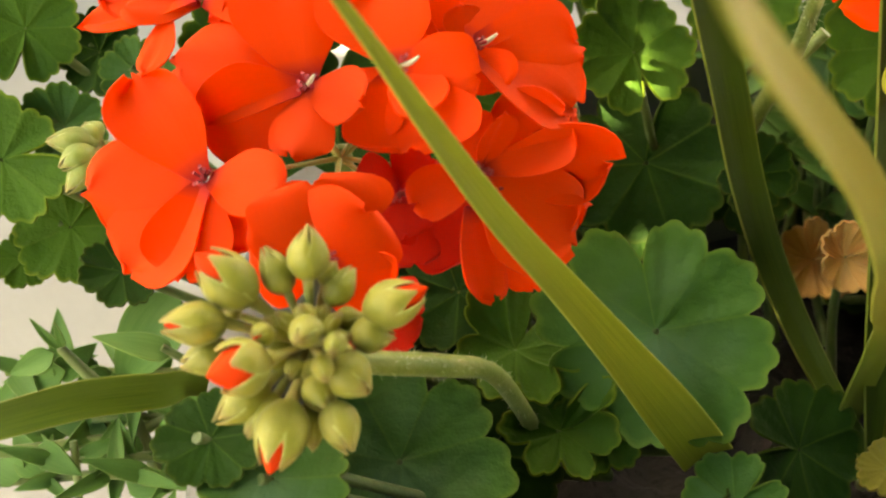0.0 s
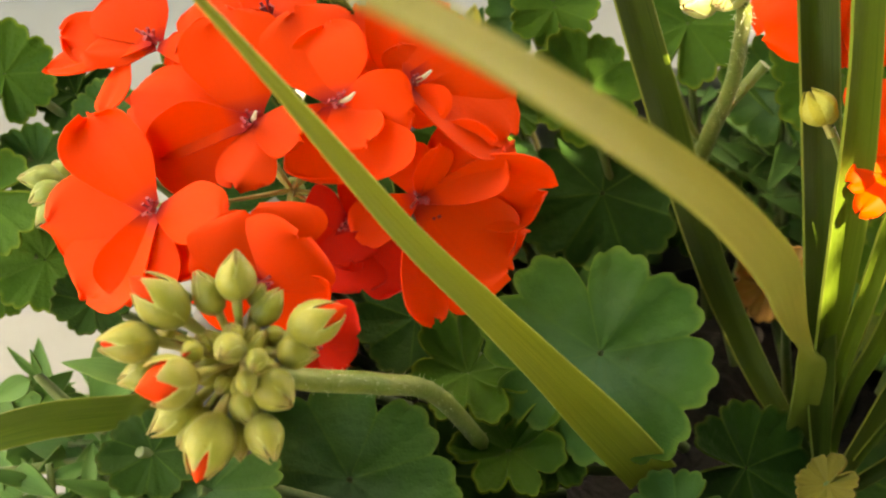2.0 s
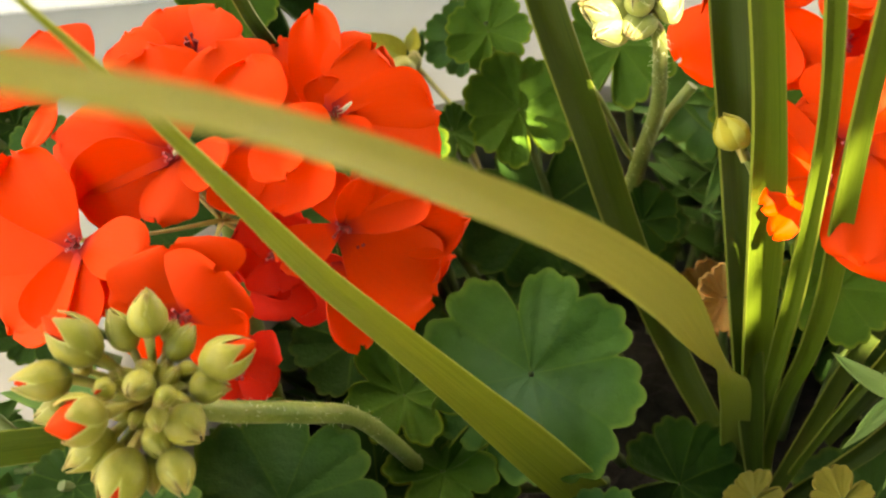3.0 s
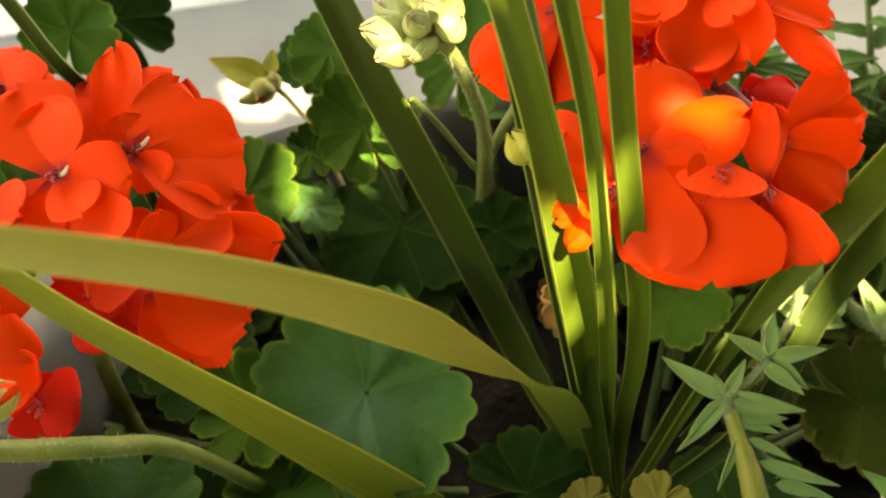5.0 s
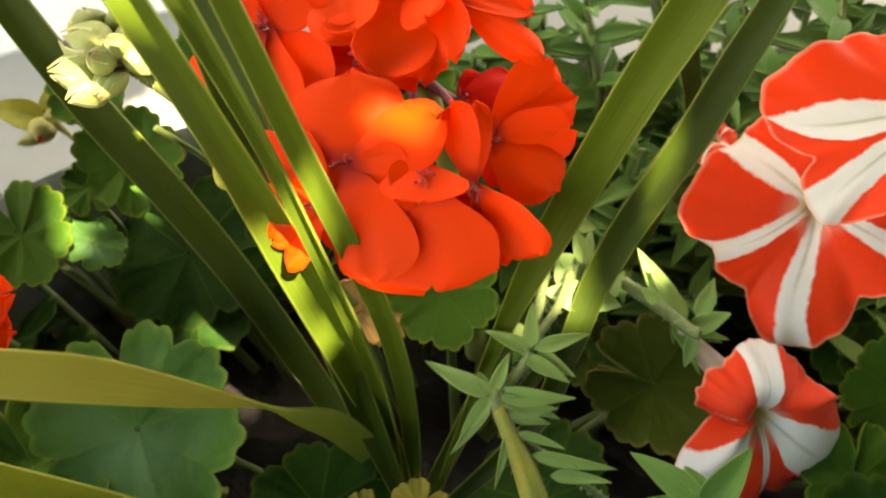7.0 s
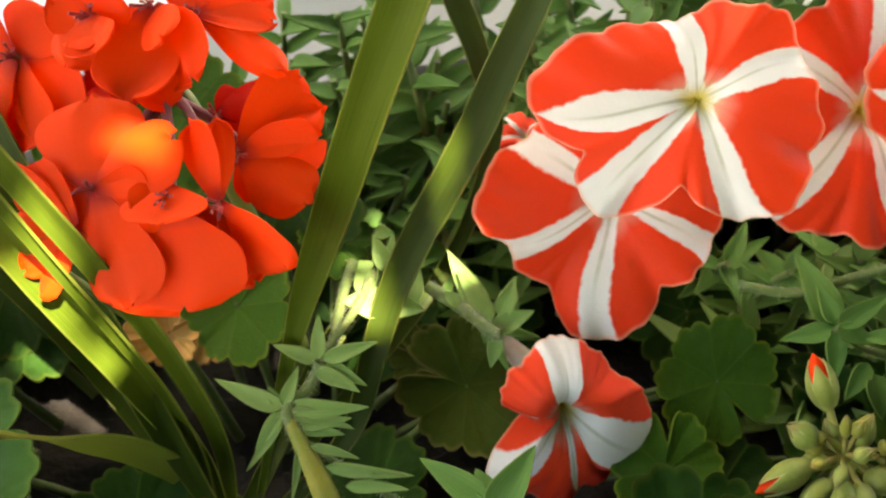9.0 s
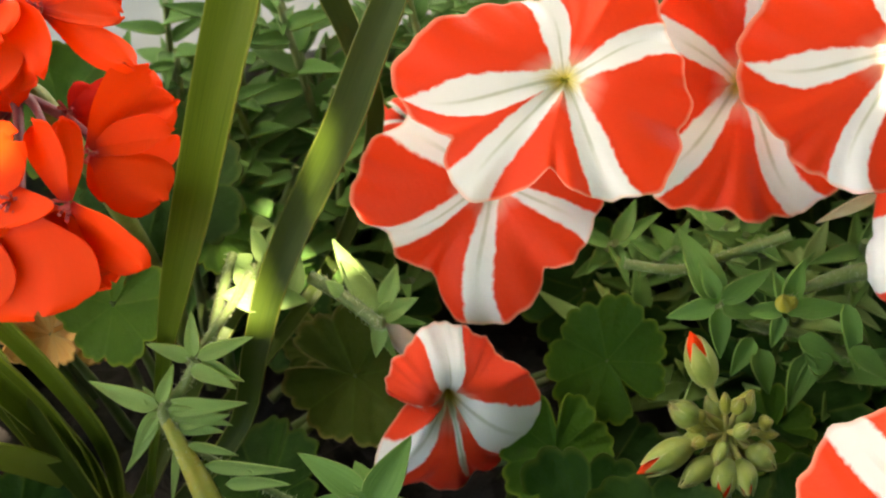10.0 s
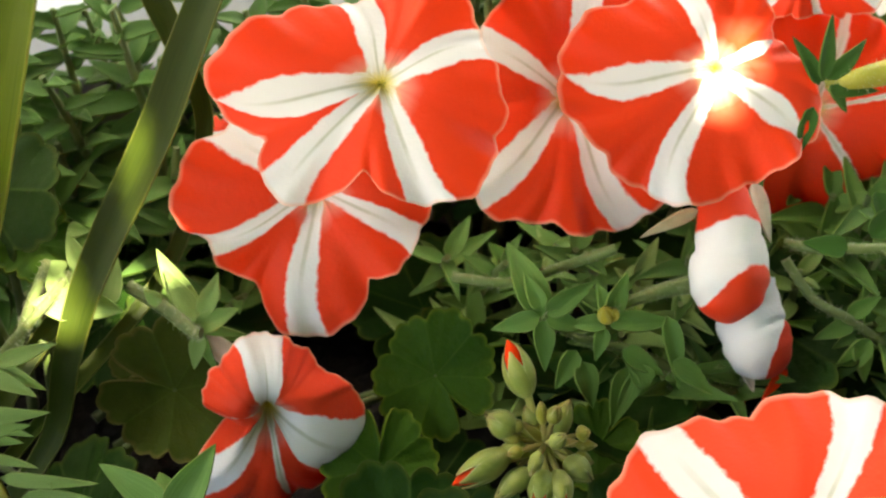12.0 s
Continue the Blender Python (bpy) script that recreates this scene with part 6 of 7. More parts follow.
fuzz(shoot_lit, [(0.1967, 0.2109, 0.3519), (0.1999, 0.2244, 0.3553), (0.2051, 0.2406, 0.3590)], [0.0011, 0.0014, 0.0013], 220, 246)
stalk(shoot_lit, [(0.2248, 0.2337, 0.3513), (0.2331, 0.2260, 0.3486), (0.2406, 0.2164, 0.3468), (0.2426, 0.2150, 0.3468)], [0.0018, 0.0019, 0.0017, 0.0015], SHOOT_STEM, name="stem")
fuzz(shoot_lit, [(0.2248, 0.2337, 0.3513), (0.2331, 0.2260, 0.3486), (0.2406, 0.2164, 0.3468), (0.2426, 0.2150, 0.3468)], [0.0018, 0.0019, 0.0017, 0.0015], 220, 247)
shoot_leaves(shoot_lit, [((0.2412, 0.2190, 0.3452), (0.2527, 0.2216, 0.3485), 0.0053), ((0.2431, 0.2209, 0.3475), (0.2498, 0.2275, 0.3553), 0.0047), ((0.2410, 0.2251, 0.3415), (0.2341, 0.2399, 0.3510), 0.0054), ((0.2418, 0.2179, 0.3440), (0.2384, 0.2121, 0.3371), 0.0041), ((0.2405, 0.2297, 0.3393), (0.2304, 0.2472, 0.3517), 0.0065), ((0.2450, 0.2228, 0.3497), (0.2488, 0.2266, 0.3542), 0.0047)], SHOOT_PALE_LIT, 248)
shoot_mid = thing("petunia_shoot", (0.3343, 0.1926, 0.2971), "green petunia shoot with pointed leaves below the flowers", "shoot", "petunia shoots")
shoot_leaves(shoot_mid, [((0.3312, 0.2052, 0.3393), (0.3285, 0.2259, 0.3508), 0.0084), ((0.3323, 0.2055, 0.3398), (0.3478, 0.2080, 0.3454), 0.0054), ((0.3313, 0.2047, 0.3387), (0.3295, 0.1956, 0.3278), 0.0054), ((0.3307, 0.2053, 0.3394), (0.3174, 0.2050, 0.3368), 0.0051), ((0.3322, 0.2050, 0.3393), (0.3426, 0.2004, 0.3356), 0.0051), ((0.3314, 0.2061, 0.3405), (0.3292, 0.2135, 0.3488), 0.0045), ((0.3482, 0.2012, 0.3376), (0.3577, 0.1988, 0.3364), 0.0051), ((0.3481, 0.2008, 0.3370), (0.3369, 0.2025, 0.3372), 0.0045), ((0.3491, 0.2016, 0.3381), (0.3478, 0.2078, 0.3452), 0.0045), ((0.3491, 0.2016, 0.3381), (0.3557, 0.2082, 0.3470), 0.0051), ((0.3497, 0.2009, 0.3375), (0.3662, 0.1961, 0.3346), 0.0054), ((0.3471, 0.2000, 0.3359), (0.3426, 0.1950, 0.3292), 0.0039), ((0.3396, 0.1956, 0.3294), (0.3403, 0.1870, 0.3195), 0.0060), ((0.3387, 0.1977, 0.3318), (0.3309, 0.1924, 0.3242), 0.0051), ((0.3511, 0.1922, 0.3275), (0.3452, 0.1825, 0.3151), 0.0069), ((0.3538, 0.1907, 0.3261), (0.3458, 0.1844, 0.3174), 0.0045), ((0.3638, 0.1986, 0.3371), (0.3655, 0.1854, 0.3219), 0.0051), ((0.3632, 0.1908, 0.3278), (0.3736, 0.1837, 0.3213), 0.0054), ((0.3562, 0.1882, 0.3236), (0.3514, 0.1932, 0.3286), 0.0060), ((0.3505, 0.1953, 0.3310), (0.3612, 0.1892, 0.3256), 0.0054)], SHOOT, 249)
stalk(shoot_mid, [(0.3107, 0.2224, 0.3436), (0.3255, 0.2184, 0.3414), (0.3419, 0.2196, 0.3426), (0.3559, 0.2183, 0.3465)], [0.0014, 0.0014, 0.0014, 0.0015], SHOOT_STEM, name="stem")
fuzz(shoot_mid, [(0.3107, 0.2224, 0.3436), (0.3255, 0.2184, 0.3414), (0.3419, 0.2196, 0.3426), (0.3559, 0.2183, 0.3465)], [0.0014, 0.0014, 0.0014, 0.0015], 220, 250)
stalk(shoot_mid, [(0.3315, 0.2051, 0.3393), (0.3418, 0.2027, 0.3304), (0.3555, 0.2001, 0.3250), (0.3742, 0.1916, 0.3151), (0.3887, 0.1921, 0.3058)], [0.0011, 0.0012, 0.0014, 0.0012, 0.0013], SHOOT_STEM, name="stem")
fuzz(shoot_mid, [(0.3315, 0.2051, 0.3393), (0.3418, 0.2027, 0.3304), (0.3555, 0.2001, 0.3250), (0.3742, 0.1916, 0.3151), (0.3887, 0.1921, 0.3058)], [0.0011, 0.0012, 0.0014, 0.0012, 0.0013], 220, 251)
stalk(shoot_mid, [(0.3763, 0.2065, 0.3393), (0.3648, 0.2059, 0.3396), (0.3531, 0.2042, 0.3388), (0.3476, 0.1995, 0.3400)], [0.0026, 0.0021, 0.0014, 0.0015], SHOOT_STEM, name="bud_tube", label="pale yellow-green bud tube")
fuzz(shoot_mid, [(0.3763, 0.2065, 0.3393), (0.3648, 0.2059, 0.3396), (0.3531, 0.2042, 0.3388), (0.3476, 0.1995, 0.3400)], [0.0026, 0.0021, 0.0014, 0.0015], 220, 252)
bud(shoot_mid, (0.3474, 0.1987, 0.3391), (0.3463, 0.1984, 0.3448), 0.0042, 253, 0, LEAF_YELLOW, stem=(0.3475, 0.1992, 0.3397))
bud(shoot_mid, (0.3485, 0.1990, 0.3396), (0.3488, 0.1976, 0.3443), 0.0030, 254, 0, LEAF_YELLOW, stem=(0.3475, 0.1992, 0.3397))
shoot_low = thing("petunia_shoot", (0.2435, 0.1790, 0.3121), "green petunia shoot with narrow leaves in front of a flower", "shoot", "petunia shoots")
shoot_leaves(shoot_low, [((0.2315, 0.1673, 0.3378), (0.2180, 0.1809, 0.3456), 0.0066), ((0.2325, 0.1666, 0.3370), (0.2451, 0.1728, 0.3504), 0.0080), ((0.2304, 0.1660, 0.3363), (0.2180, 0.1714, 0.3368), 0.0055), ((0.2339, 0.1652, 0.3357), (0.2439, 0.1654, 0.3336), 0.0055), ((0.2322, 0.1683, 0.3389), (0.2310, 0.1778, 0.3402), 0.0050)], SHOOT, 255)
stalk(shoot_low, [(0.2321, 0.1672, 0.3377), (0.2269, 0.1605, 0.3155)], [0.0011, 0.0012], SHOOT_STEM, name="stem")
fuzz(shoot_low, [(0.2321, 0.1672, 0.3377), (0.2269, 0.1605, 0.3155)], [0.0011, 0.0012], 220, 256)
shoot_right = thing("petunia_shoot", (0.4337, 0.1935, 0.3151), "petunia shoot with narrow leaves round a pale bud", "shoot", "petunia shoots")
shoot_leaves(shoot_right, [((0.4112, 0.2234, 0.3853), (0.4078, 0.2328, 0.3958), 0.0038), ((0.4121, 0.2237, 0.3859), (0.4182, 0.2346, 0.3997), 0.0038), ((0.4136, 0.2239, 0.3863), (0.4268, 0.2275, 0.3928), 0.0041), ((0.4131, 0.2221, 0.3841), (0.4266, 0.2188, 0.3826), 0.0035), ((0.4141, 0.2228, 0.3851), (0.4171, 0.2174, 0.3793), 0.0032), ((0.4087, 0.2201, 0.3810), (0.4004, 0.2121, 0.3701), 0.0041), ((0.4206, 0.2031, 0.3631), (0.4216, 0.1971, 0.3562), 0.0044), ((0.4108, 0.1955, 0.3524), (0.3996, 0.1987, 0.3543), 0.0053), ((0.4171, 0.1961, 0.3542), (0.4275, 0.2008, 0.3615), 0.0059)], SHOOT_DARK, 257)
stalk(shoot_right, [(0.4136, 0.2247, 0.3841), (0.4215, 0.2223, 0.3858), (0.4335, 0.2218, 0.3872)], [0.0013, 0.0029, 0.0038], BUD_TUBE, name="bud_tube", label="pale bud tube")
fuzz(shoot_right, [(0.4136, 0.2247, 0.3841), (0.4215, 0.2223, 0.3858), (0.4335, 0.2218, 0.3872)], [0.0013, 0.0029, 0.0038], 220, 258)
stalk(shoot_right, [(0.4007, 0.2072, 0.3411), (0.4064, 0.1989, 0.3324), (0.4158, 0.1929, 0.3269), (0.4326, 0.1895, 0.3103)], [0.0014, 0.0014, 0.0014, 0.0014], SHOOT_STEM, name="stem")
fuzz(shoot_right, [(0.4007, 0.2072, 0.3411), (0.4064, 0.1989, 0.3324), (0.4158, 0.1929, 0.3269), (0.4326, 0.1895, 0.3103)], [0.0014, 0.0014, 0.0014, 0.0014], 220, 259)
stalk(shoot_right, [(0.4330, 0.2027, 0.3413), (0.4103, 0.2073, 0.3429), (0.4036, 0.2136, 0.3414)], [0.0014, 0.0015, 0.0014], SHOOT_STEM, name="stem")
fuzz(shoot_right, [(0.4330, 0.2027, 0.3413), (0.4103, 0.2073, 0.3429), (0.4036, 0.2136, 0.3414)], [0.0014, 0.0015, 0.0014], 220, 260)
shoot_leaves(shoot_right, [((0.4158, 0.1929, 0.3269), (0.4044, 0.1922, 0.3241), 0.0046), ((0.4165, 0.1897, 0.3233), (0.4158, 0.1817, 0.3138), 0.0053), ((0.4146, 0.1942, 0.3282), (0.4248, 0.1962, 0.3323), 0.0046), ((0.4195, 0.1891, 0.3231), (0.4050, 0.1829, 0.3133), 0.0056)], SHOOT, 261)
shoot_left = thing("petunia_shoot", (-0.0375, 0.1866, 0.2903), "petunia shoot trailing over the pot rim", "shoot", "petunia shoots")
shoot_leaves(shoot_left, [((-0.0316, 0.2169, 0.3266), (-0.0498, 0.2058, 0.2969), 0.0155), ((-0.0250, 0.1931, 0.3218), (-0.0135, 0.1780, 0.3123), 0.0103), ((-0.0622, 0.2056, 0.3116), (-0.0756, 0.2044, 0.3017), 0.0062), ((-0.0601, 0.2061, 0.3045), (-0.0785, 0.2055, 0.2952), 0.0079), ((-0.0609, 0.2066, 0.3129), (-0.0689, 0.2071, 0.3209), 0.0022), ((-0.0601, 0.2067, 0.3130), (-0.0613, 0.2075, 0.3216), 0.0019), ((-0.0568, 0.2096, 0.3011), (-0.0493, 0.2081, 0.2919), 0.0096), ((-0.0678, 0.2081, 0.2987), (-0.0831, 0.2061, 0.2878), 0.0080), ((-0.0588, 0.2066, 0.2897), (-0.0419, 0.2126, 0.2976), 0.0097), ((-0.0708, 0.1976, 0.2861), (-0.0567, 0.2089, 0.2848), 0.0096), ((-0.0635, 0.1917, 0.2795), (-0.0774, 0.2016, 0.2828), 0.0112)], SHOOT_MID, 262)
shoot_leaves(shoot_left, [((-0.0407, 0.1989, 0.2892), (-0.0492, 0.1872, 0.2826), 0.0086), ((-0.0488, 0.1996, 0.2896), (-0.0664, 0.1999, 0.2891), 0.0073), ((-0.0697, 0.1904, 0.2777), (-0.0866, 0.1980, 0.2781), 0.0096), ((-0.0326, 0.1949, 0.3003), (-0.0184, 0.1853, 0.2975), 0.0077), ((-0.0516, 0.1922, 0.2884), (-0.0375, 0.1866, 0.2903), 0.0063), ((-0.0780, 0.2047, 0.2865), (-0.0922, 0.2138, 0.2888), 0.0081), ((-0.0631, 0.2049, 0.3030), (-0.0527, 0.2139, 0.3064), 0.0069), ((-0.0402, 0.1845, 0.2876), (-0.0240, 0.1821, 0.2934), 0.0077), ((-0.0642, 0.1895, 0.2923), (-0.0513, 0.1819, 0.2918), 0.0068)], SHOOT_MID, 263)
stalk(shoot_left, [(-0.0609, 0.2066, 0.3129), (-0.0552, 0.2056, 0.3057), (-0.0410, 0.2010, 0.2916), (-0.0326, 0.1889, 0.2777)], [0.0012, 0.0016, 0.0016, 0.0019], SHOOT_STEM, name="stem")
stalk(shoot_left, [(-0.0764, 0.1879, 0.2899), (-0.0611, 0.1928, 0.2887), (-0.0423, 0.1989, 0.2891), (-0.0296, 0.2068, 0.2914)], [0.0015, 0.0017, 0.0016, 0.0016], SHOOT_STEM, name="side_stem")
stalk(shoot_left, [(-0.0552, 0.1909, 0.2944), (-0.0536, 0.1859, 0.2887), (-0.0517, 0.1790, 0.2805)], [0.0011, 0.0011, 0.0011], SHOOT_STEM, name="side_stem")
young = thing("geranium_bud_cluster", (-0.0536, 0.2162, 0.3635), "small yellow-green young geranium bud", "bud cluster", "geranium bud clusters")
bud(young, (-0.0495, 0.2219, 0.3704), (-0.0605, 0.2190, 0.3711), 0.0068, 264, 0, SEPAL_GREEN, stem=(-0.0495, 0.2234, 0.3676))
bud(young, (-0.0502, 0.2194, 0.3705), (-0.0564, 0.2135, 0.3679), 0.0065, 265, 0, SEPAL_GREEN, stem=(-0.0495, 0.2234, 0.3676))
bud(young, (-0.0489, 0.2193, 0.3689), (-0.0548, 0.2108, 0.3631), 0.0065, 266, 0, SEPAL_GREEN, stem=(-0.0495, 0.2234, 0.3676))
bud(young, (-0.0492, 0.2232, 0.3704), (-0.0535, 0.2245, 0.3733), 0.0057, 267, 0, SEPAL_GREEN, stem=(-0.0495, 0.2234, 0.3676))
bud(young, (-0.0481, 0.2210, 0.3678), (-0.0460, 0.2175, 0.3654), 0.0051, 268, 0, SEPAL_GREEN, stem=(-0.0495, 0.2234, 0.3676))
stalk(young, [(-0.0495, 0.2234, 0.3676), (-0.0440, 0.2284, 0.3628), (-0.0324, 0.2309, 0.3431)], [0.0019, 0.0016, 0.0015], STALK, name="stalk")
stub = thing("geranium_bud_cluster", (0.1394, 0.2257, 0.3998), "single yellowed geranium bud on a thin stalk", "bud")
bud(stub, (0.1305, 0.2117, 0.4138), (0.1251, 0.2147, 0.4201), 0.0078, 269, 0.05, LEAF_YELLOW, stem=(0.1318, 0.2098, 0.4115))
bud(stub, (0.1308, 0.2115, 0.4135), (0.1294, 0.2154, 0.4180), 0.0051, 270, 0, LEAF_YELLOW, stem=(0.1318, 0.2098, 0.4115))
stalk(stub, [(0.1313, 0.2114, 0.4134), (0.1368, 0.2099, 0.4042), (0.1511, 0.2143, 0.3712)], [0.0010, 0.0009, 0.0011], STALK, name="stalk")
# ==== foliage at the back and the side of the pot
dice = random.Random(31)
for k in range(84):
    a = radians(dice.uniform(34, 109))
    r, out = POT_R * dice.uniform(0.66, 0.90), dice.uniform(0.005, 0.035)
    ox, oy = oval(a)
    foot = (POT_AT[0] + r * ox, POT_AT[1] + r * oy, 0.29)
    top = (POT_AT[0] + (r + out) * ox + dice.uniform(-0.01, 0.01), POT_AT[1] + (r + out) * oy, dice.uniform(0.350, 0.408) - 0.03 * (a > radians(100)))
    wild_shoot(foot, top, dice.randint(13, 17), dice.uniform(0.022, 0.032), 700 + k, SHOOT_MID, "mid green petunia shoot at the back of the pot")
for k in range(34):
    a = radians(dice.uniform(8, 50))
    r, out = POT_R * dice.uniform(0.60, 0.88), dice.uniform(0.0, 0.05)
    ox, oy = oval(a)
    foot = (POT_AT[0] + r * ox, POT_AT[1] + r * oy, 0.29)
    top = (POT_AT[0] + (r + out) * ox, POT_AT[1] + (r + out) * oy + 0.025, dice.uniform(0.302, 0.338))
    wild_shoot(foot, top, dice.randint(12, 16), dice.uniform(0.020, 0.028), 800 + k, SHOOT, "green petunia shoot at the side of the pot")
for k in range(9):
    a = radians(dice.uniform(140, 200))
    r, out = POT_R * dice.uniform(0.70, 0.92), dice.uniform(0.03, 0.075)
    ox, oy = oval(a)
    foot = (POT_AT[0] + r * ox, POT_AT[1] + r * oy, 0.285)
    top = (POT_AT[0] + (r + out) * ox, POT_AT[1] + (r + out) * oy, dice.uniform(0.27, 0.335))
    wild_shoot(foot, top, dice.randint(7, 10), dice.uniform(0.020, 0.030), 840 + k, SHOOT, "light green petunia shoot trailing over the rim")
# Filler leaves scattered low down to turn the pot's depth dark.
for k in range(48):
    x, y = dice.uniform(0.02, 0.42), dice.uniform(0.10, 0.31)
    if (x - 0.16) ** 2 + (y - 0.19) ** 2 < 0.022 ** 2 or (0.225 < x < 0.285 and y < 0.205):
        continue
    geranium_leaf((x, y, dice.uniform(0.296, 0.318)), (dice.uniform(-0.5, 0.5), dice.uniform(-0.8, 0.1), 1), dice.uniform(0, 360), dice.uniform(0.018, 0.028), 900 + k, LEAF_SHADED, "low shade-dark geranium leaf added to darken the soil", foot=(x + 0.01, y + 0.02, 0.288))

# ==== shoots below the petunias and beside the spike plant
wild_shoot((0.3581, 0.2460, 0.2850), (0.3507, 0.2260, 0.3351), 9, 0.0217, 1000, SHOOT, "light green petunia shoot below the flowers")
wild_shoot((0.3186, 0.2475, 0.2850), (0.3162, 0.2275, 0.3154), 9, 0.0248, 1001, SHOOT, "light green petunia shoot below the flowers")
wild_shoot((0.3491, 0.2309, 0.2850), (0.3559, 0.2109, 0.3096), 10, 0.0194, 1002, SHOOT, "light green petunia shoot below the flowers")
wild_shoot((0.4136, 0.2212, 0.2850), (0.4081, 0.2012, 0.3142), 12, 0.0253, 1003, SHOOT, "light green petunia shoot below the flowers")
wild_shoot((0.3391, 0.2549, 0.2850), (0.3333, 0.2349, 0.3263), 9, 0.0252, 1004, SHOOT, "light green petunia shoot below the flowers")
wild_shoot((0.3519, 0.2484, 0.2850), (0.3477, 0.2284, 0.3397), 9, 0.0260, 1005, SHOOT, "light green petunia shoot below the flowers")
wild_shoot((0.4016, 0.2423, 0.2850), (0.4069, 0.2223, 0.3248), 9, 0.0267, 1006, SHOOT, "light green petunia shoot below the flowers")
wild_shoot((0.3589, 0.2144, 0.2850), (0.3648, 0.1944, 0.3125), 9, 0.0261, 1007, SHOOT, "light green petunia shoot below the flowers")
wild_shoot((0.3121, 0.2569, 0.2850), (0.3121, 0.2369, 0.3385), 10, 0.0224, 1008, SHOOT, "light green petunia shoot below the flowers")
wild_shoot((0.3799, 0.2169, 0.2850), (0.3870, 0.1969, 0.3167), 9, 0.0194, 1009, SHOOT_PALE_LIT, "light green petunia shoot below the flowers")
wild_shoot((0.4052, 0.2209, 0.2850), (0.4005, 0.2009, 0.3061), 9, 0.0200, 1010, SHOOT_PALE_LIT, "light green petunia shoot below the flowers")
wild_shoot((0.4088, 0.2325, 0.2850), (0.4087, 0.2125, 0.3312), 11, 0.0258, 1011, SHOOT_PALE_LIT, "light green petunia shoot below the flowers")
wild_shoot((0.3935, 0.2406, 0.2850), (0.3965, 0.2206, 0.3320), 11, 0.0226, 1012, SHOOT, "light green petunia shoot below the flowers")
wild_shoot((0.4039, 0.2117, 0.2850), (0.4064, 0.1917, 0.3137), 11, 0.0190, 1013, SHOOT, "light green petunia shoot below the flowers")
wild_shoot((0.3473, 0.2350, 0.2850), (0.3555, 0.2150, 0.3319), 11, 0.0198, 1014, SHOOT, "light green petunia shoot below the flowers")
wild_shoot((0.3864, 0.2111, 0.2850), (0.3864, 0.1911, 0.3158), 10, 0.0235, 1015, SHOOT, "light green petunia shoot below the flowers")
wild_shoot((0.3260, 0.2246, 0.2850), (0.3280, 0.2046, 0.3074), 11, 0.0266, 1016, SHOOT_PALE_LIT, "light green petunia shoot below the flowers")
wild_shoot((0.3890, 0.2370, 0.2850), (0.3822, 0.2170, 0.3332), 11, 0.0192, 1017, SHOOT, "light green petunia shoot below the flowers")
wild_shoot((0.3200, 0.2478, 0.2850), (0.3271, 0.2278, 0.3403), 9, 0.0195, 1018, SHOOT, "light green petunia shoot below the flowers")
wild_shoot((0.3506, 0.2569, 0.2850), (0.3446, 0.2369, 0.3353), 11, 0.0201, 1019, SHOOT_PALE_LIT, "light green petunia shoot below the flowers")
wild_shoot((0.4047, 0.2125, 0.2850), (0.4087, 0.1925, 0.3122), 9, 0.0195, 1020, SHOOT, "light green petunia shoot below the flowers")
wild_shoot((0.3657, 0.2179, 0.2850), (0.3640, 0.1979, 0.3158), 10, 0.0243, 1021, SHOOT, "light green petunia shoot below the flowers")
wild_shoot((0.3986, 0.2290, 0.2850), (0.4066, 0.2090, 0.3136), 9, 0.0212, 1022, SHOOT, "light green petunia shoot below the flowers")
wild_shoot((0.3829, 0.2371, 0.2850), (0.3773, 0.2171, 0.3395), 10, 0.0259, 1023, SHOOT, "light green petunia shoot below the flowers")
wild_shoot((0.3525, 0.2275, 0.2850), (0.3547, 0.2075, 0.3242), 10, 0.0234, 1024, SHOOT_PALE_LIT, "light green petunia shoot below the flowers")
wild_shoot((0.3555, 0.2261, 0.2850), (0.3650, 0.2061, 0.2968), 12, 0.0234, 1025, SHOOT_PALE_LIT, "light green petunia shoot below the flowers")
wild_shoot((0.3829, 0.2218, 0.2850), (0.3753, 0.2018, 0.3086), 11, 0.0195, 1026, SHOOT, "light green petunia shoot below the flowers")
wild_shoot((0.3161, 0.2398, 0.2850), (0.3170, 0.2198, 0.3128), 12, 0.0261, 1027, SHOOT_PALE_LIT, "light green petunia shoot below the flowers")
wild_shoot((0.3787, 0.2276, 0.2850), (0.3712, 0.2076, 0.3316), 10, 0.0220, 1028, SHOOT_PALE_LIT, "light green petunia shoot below the flowers")
wild_shoot((0.3665, 0.2420, 0.2850), (0.3641, 0.2220, 0.3287), 9, 0.0239, 1029, SHOOT_PALE_LIT, "light green petunia shoot below the flowers")
wild_shoot((0.2294, 0.3236, 0.2850), (0.2387, 0.3136, 0.3740), 9, 0.0227, 1050, SHOOT, "green petunia shoot beside the spike plant")
wild_shoot((0.2137, 0.2982, 0.2850), (0.2232, 0.2882, 0.3486), 8, 0.0247, 1051, SHOOT_MID, "green petunia shoot beside the spike plant")
wild_shoot((0.2681, 0.2798, 0.2850), (0.2586, 0.2698, 0.3494), 11, 0.0287, 1052, SHOOT, "green petunia shoot beside the spike plant")
wild_shoot((0.2321, 0.3182, 0.2850), (0.2395, 0.3082, 0.3390), 9, 0.0229, 1053, SHOOT, "green petunia shoot beside the spike plant")
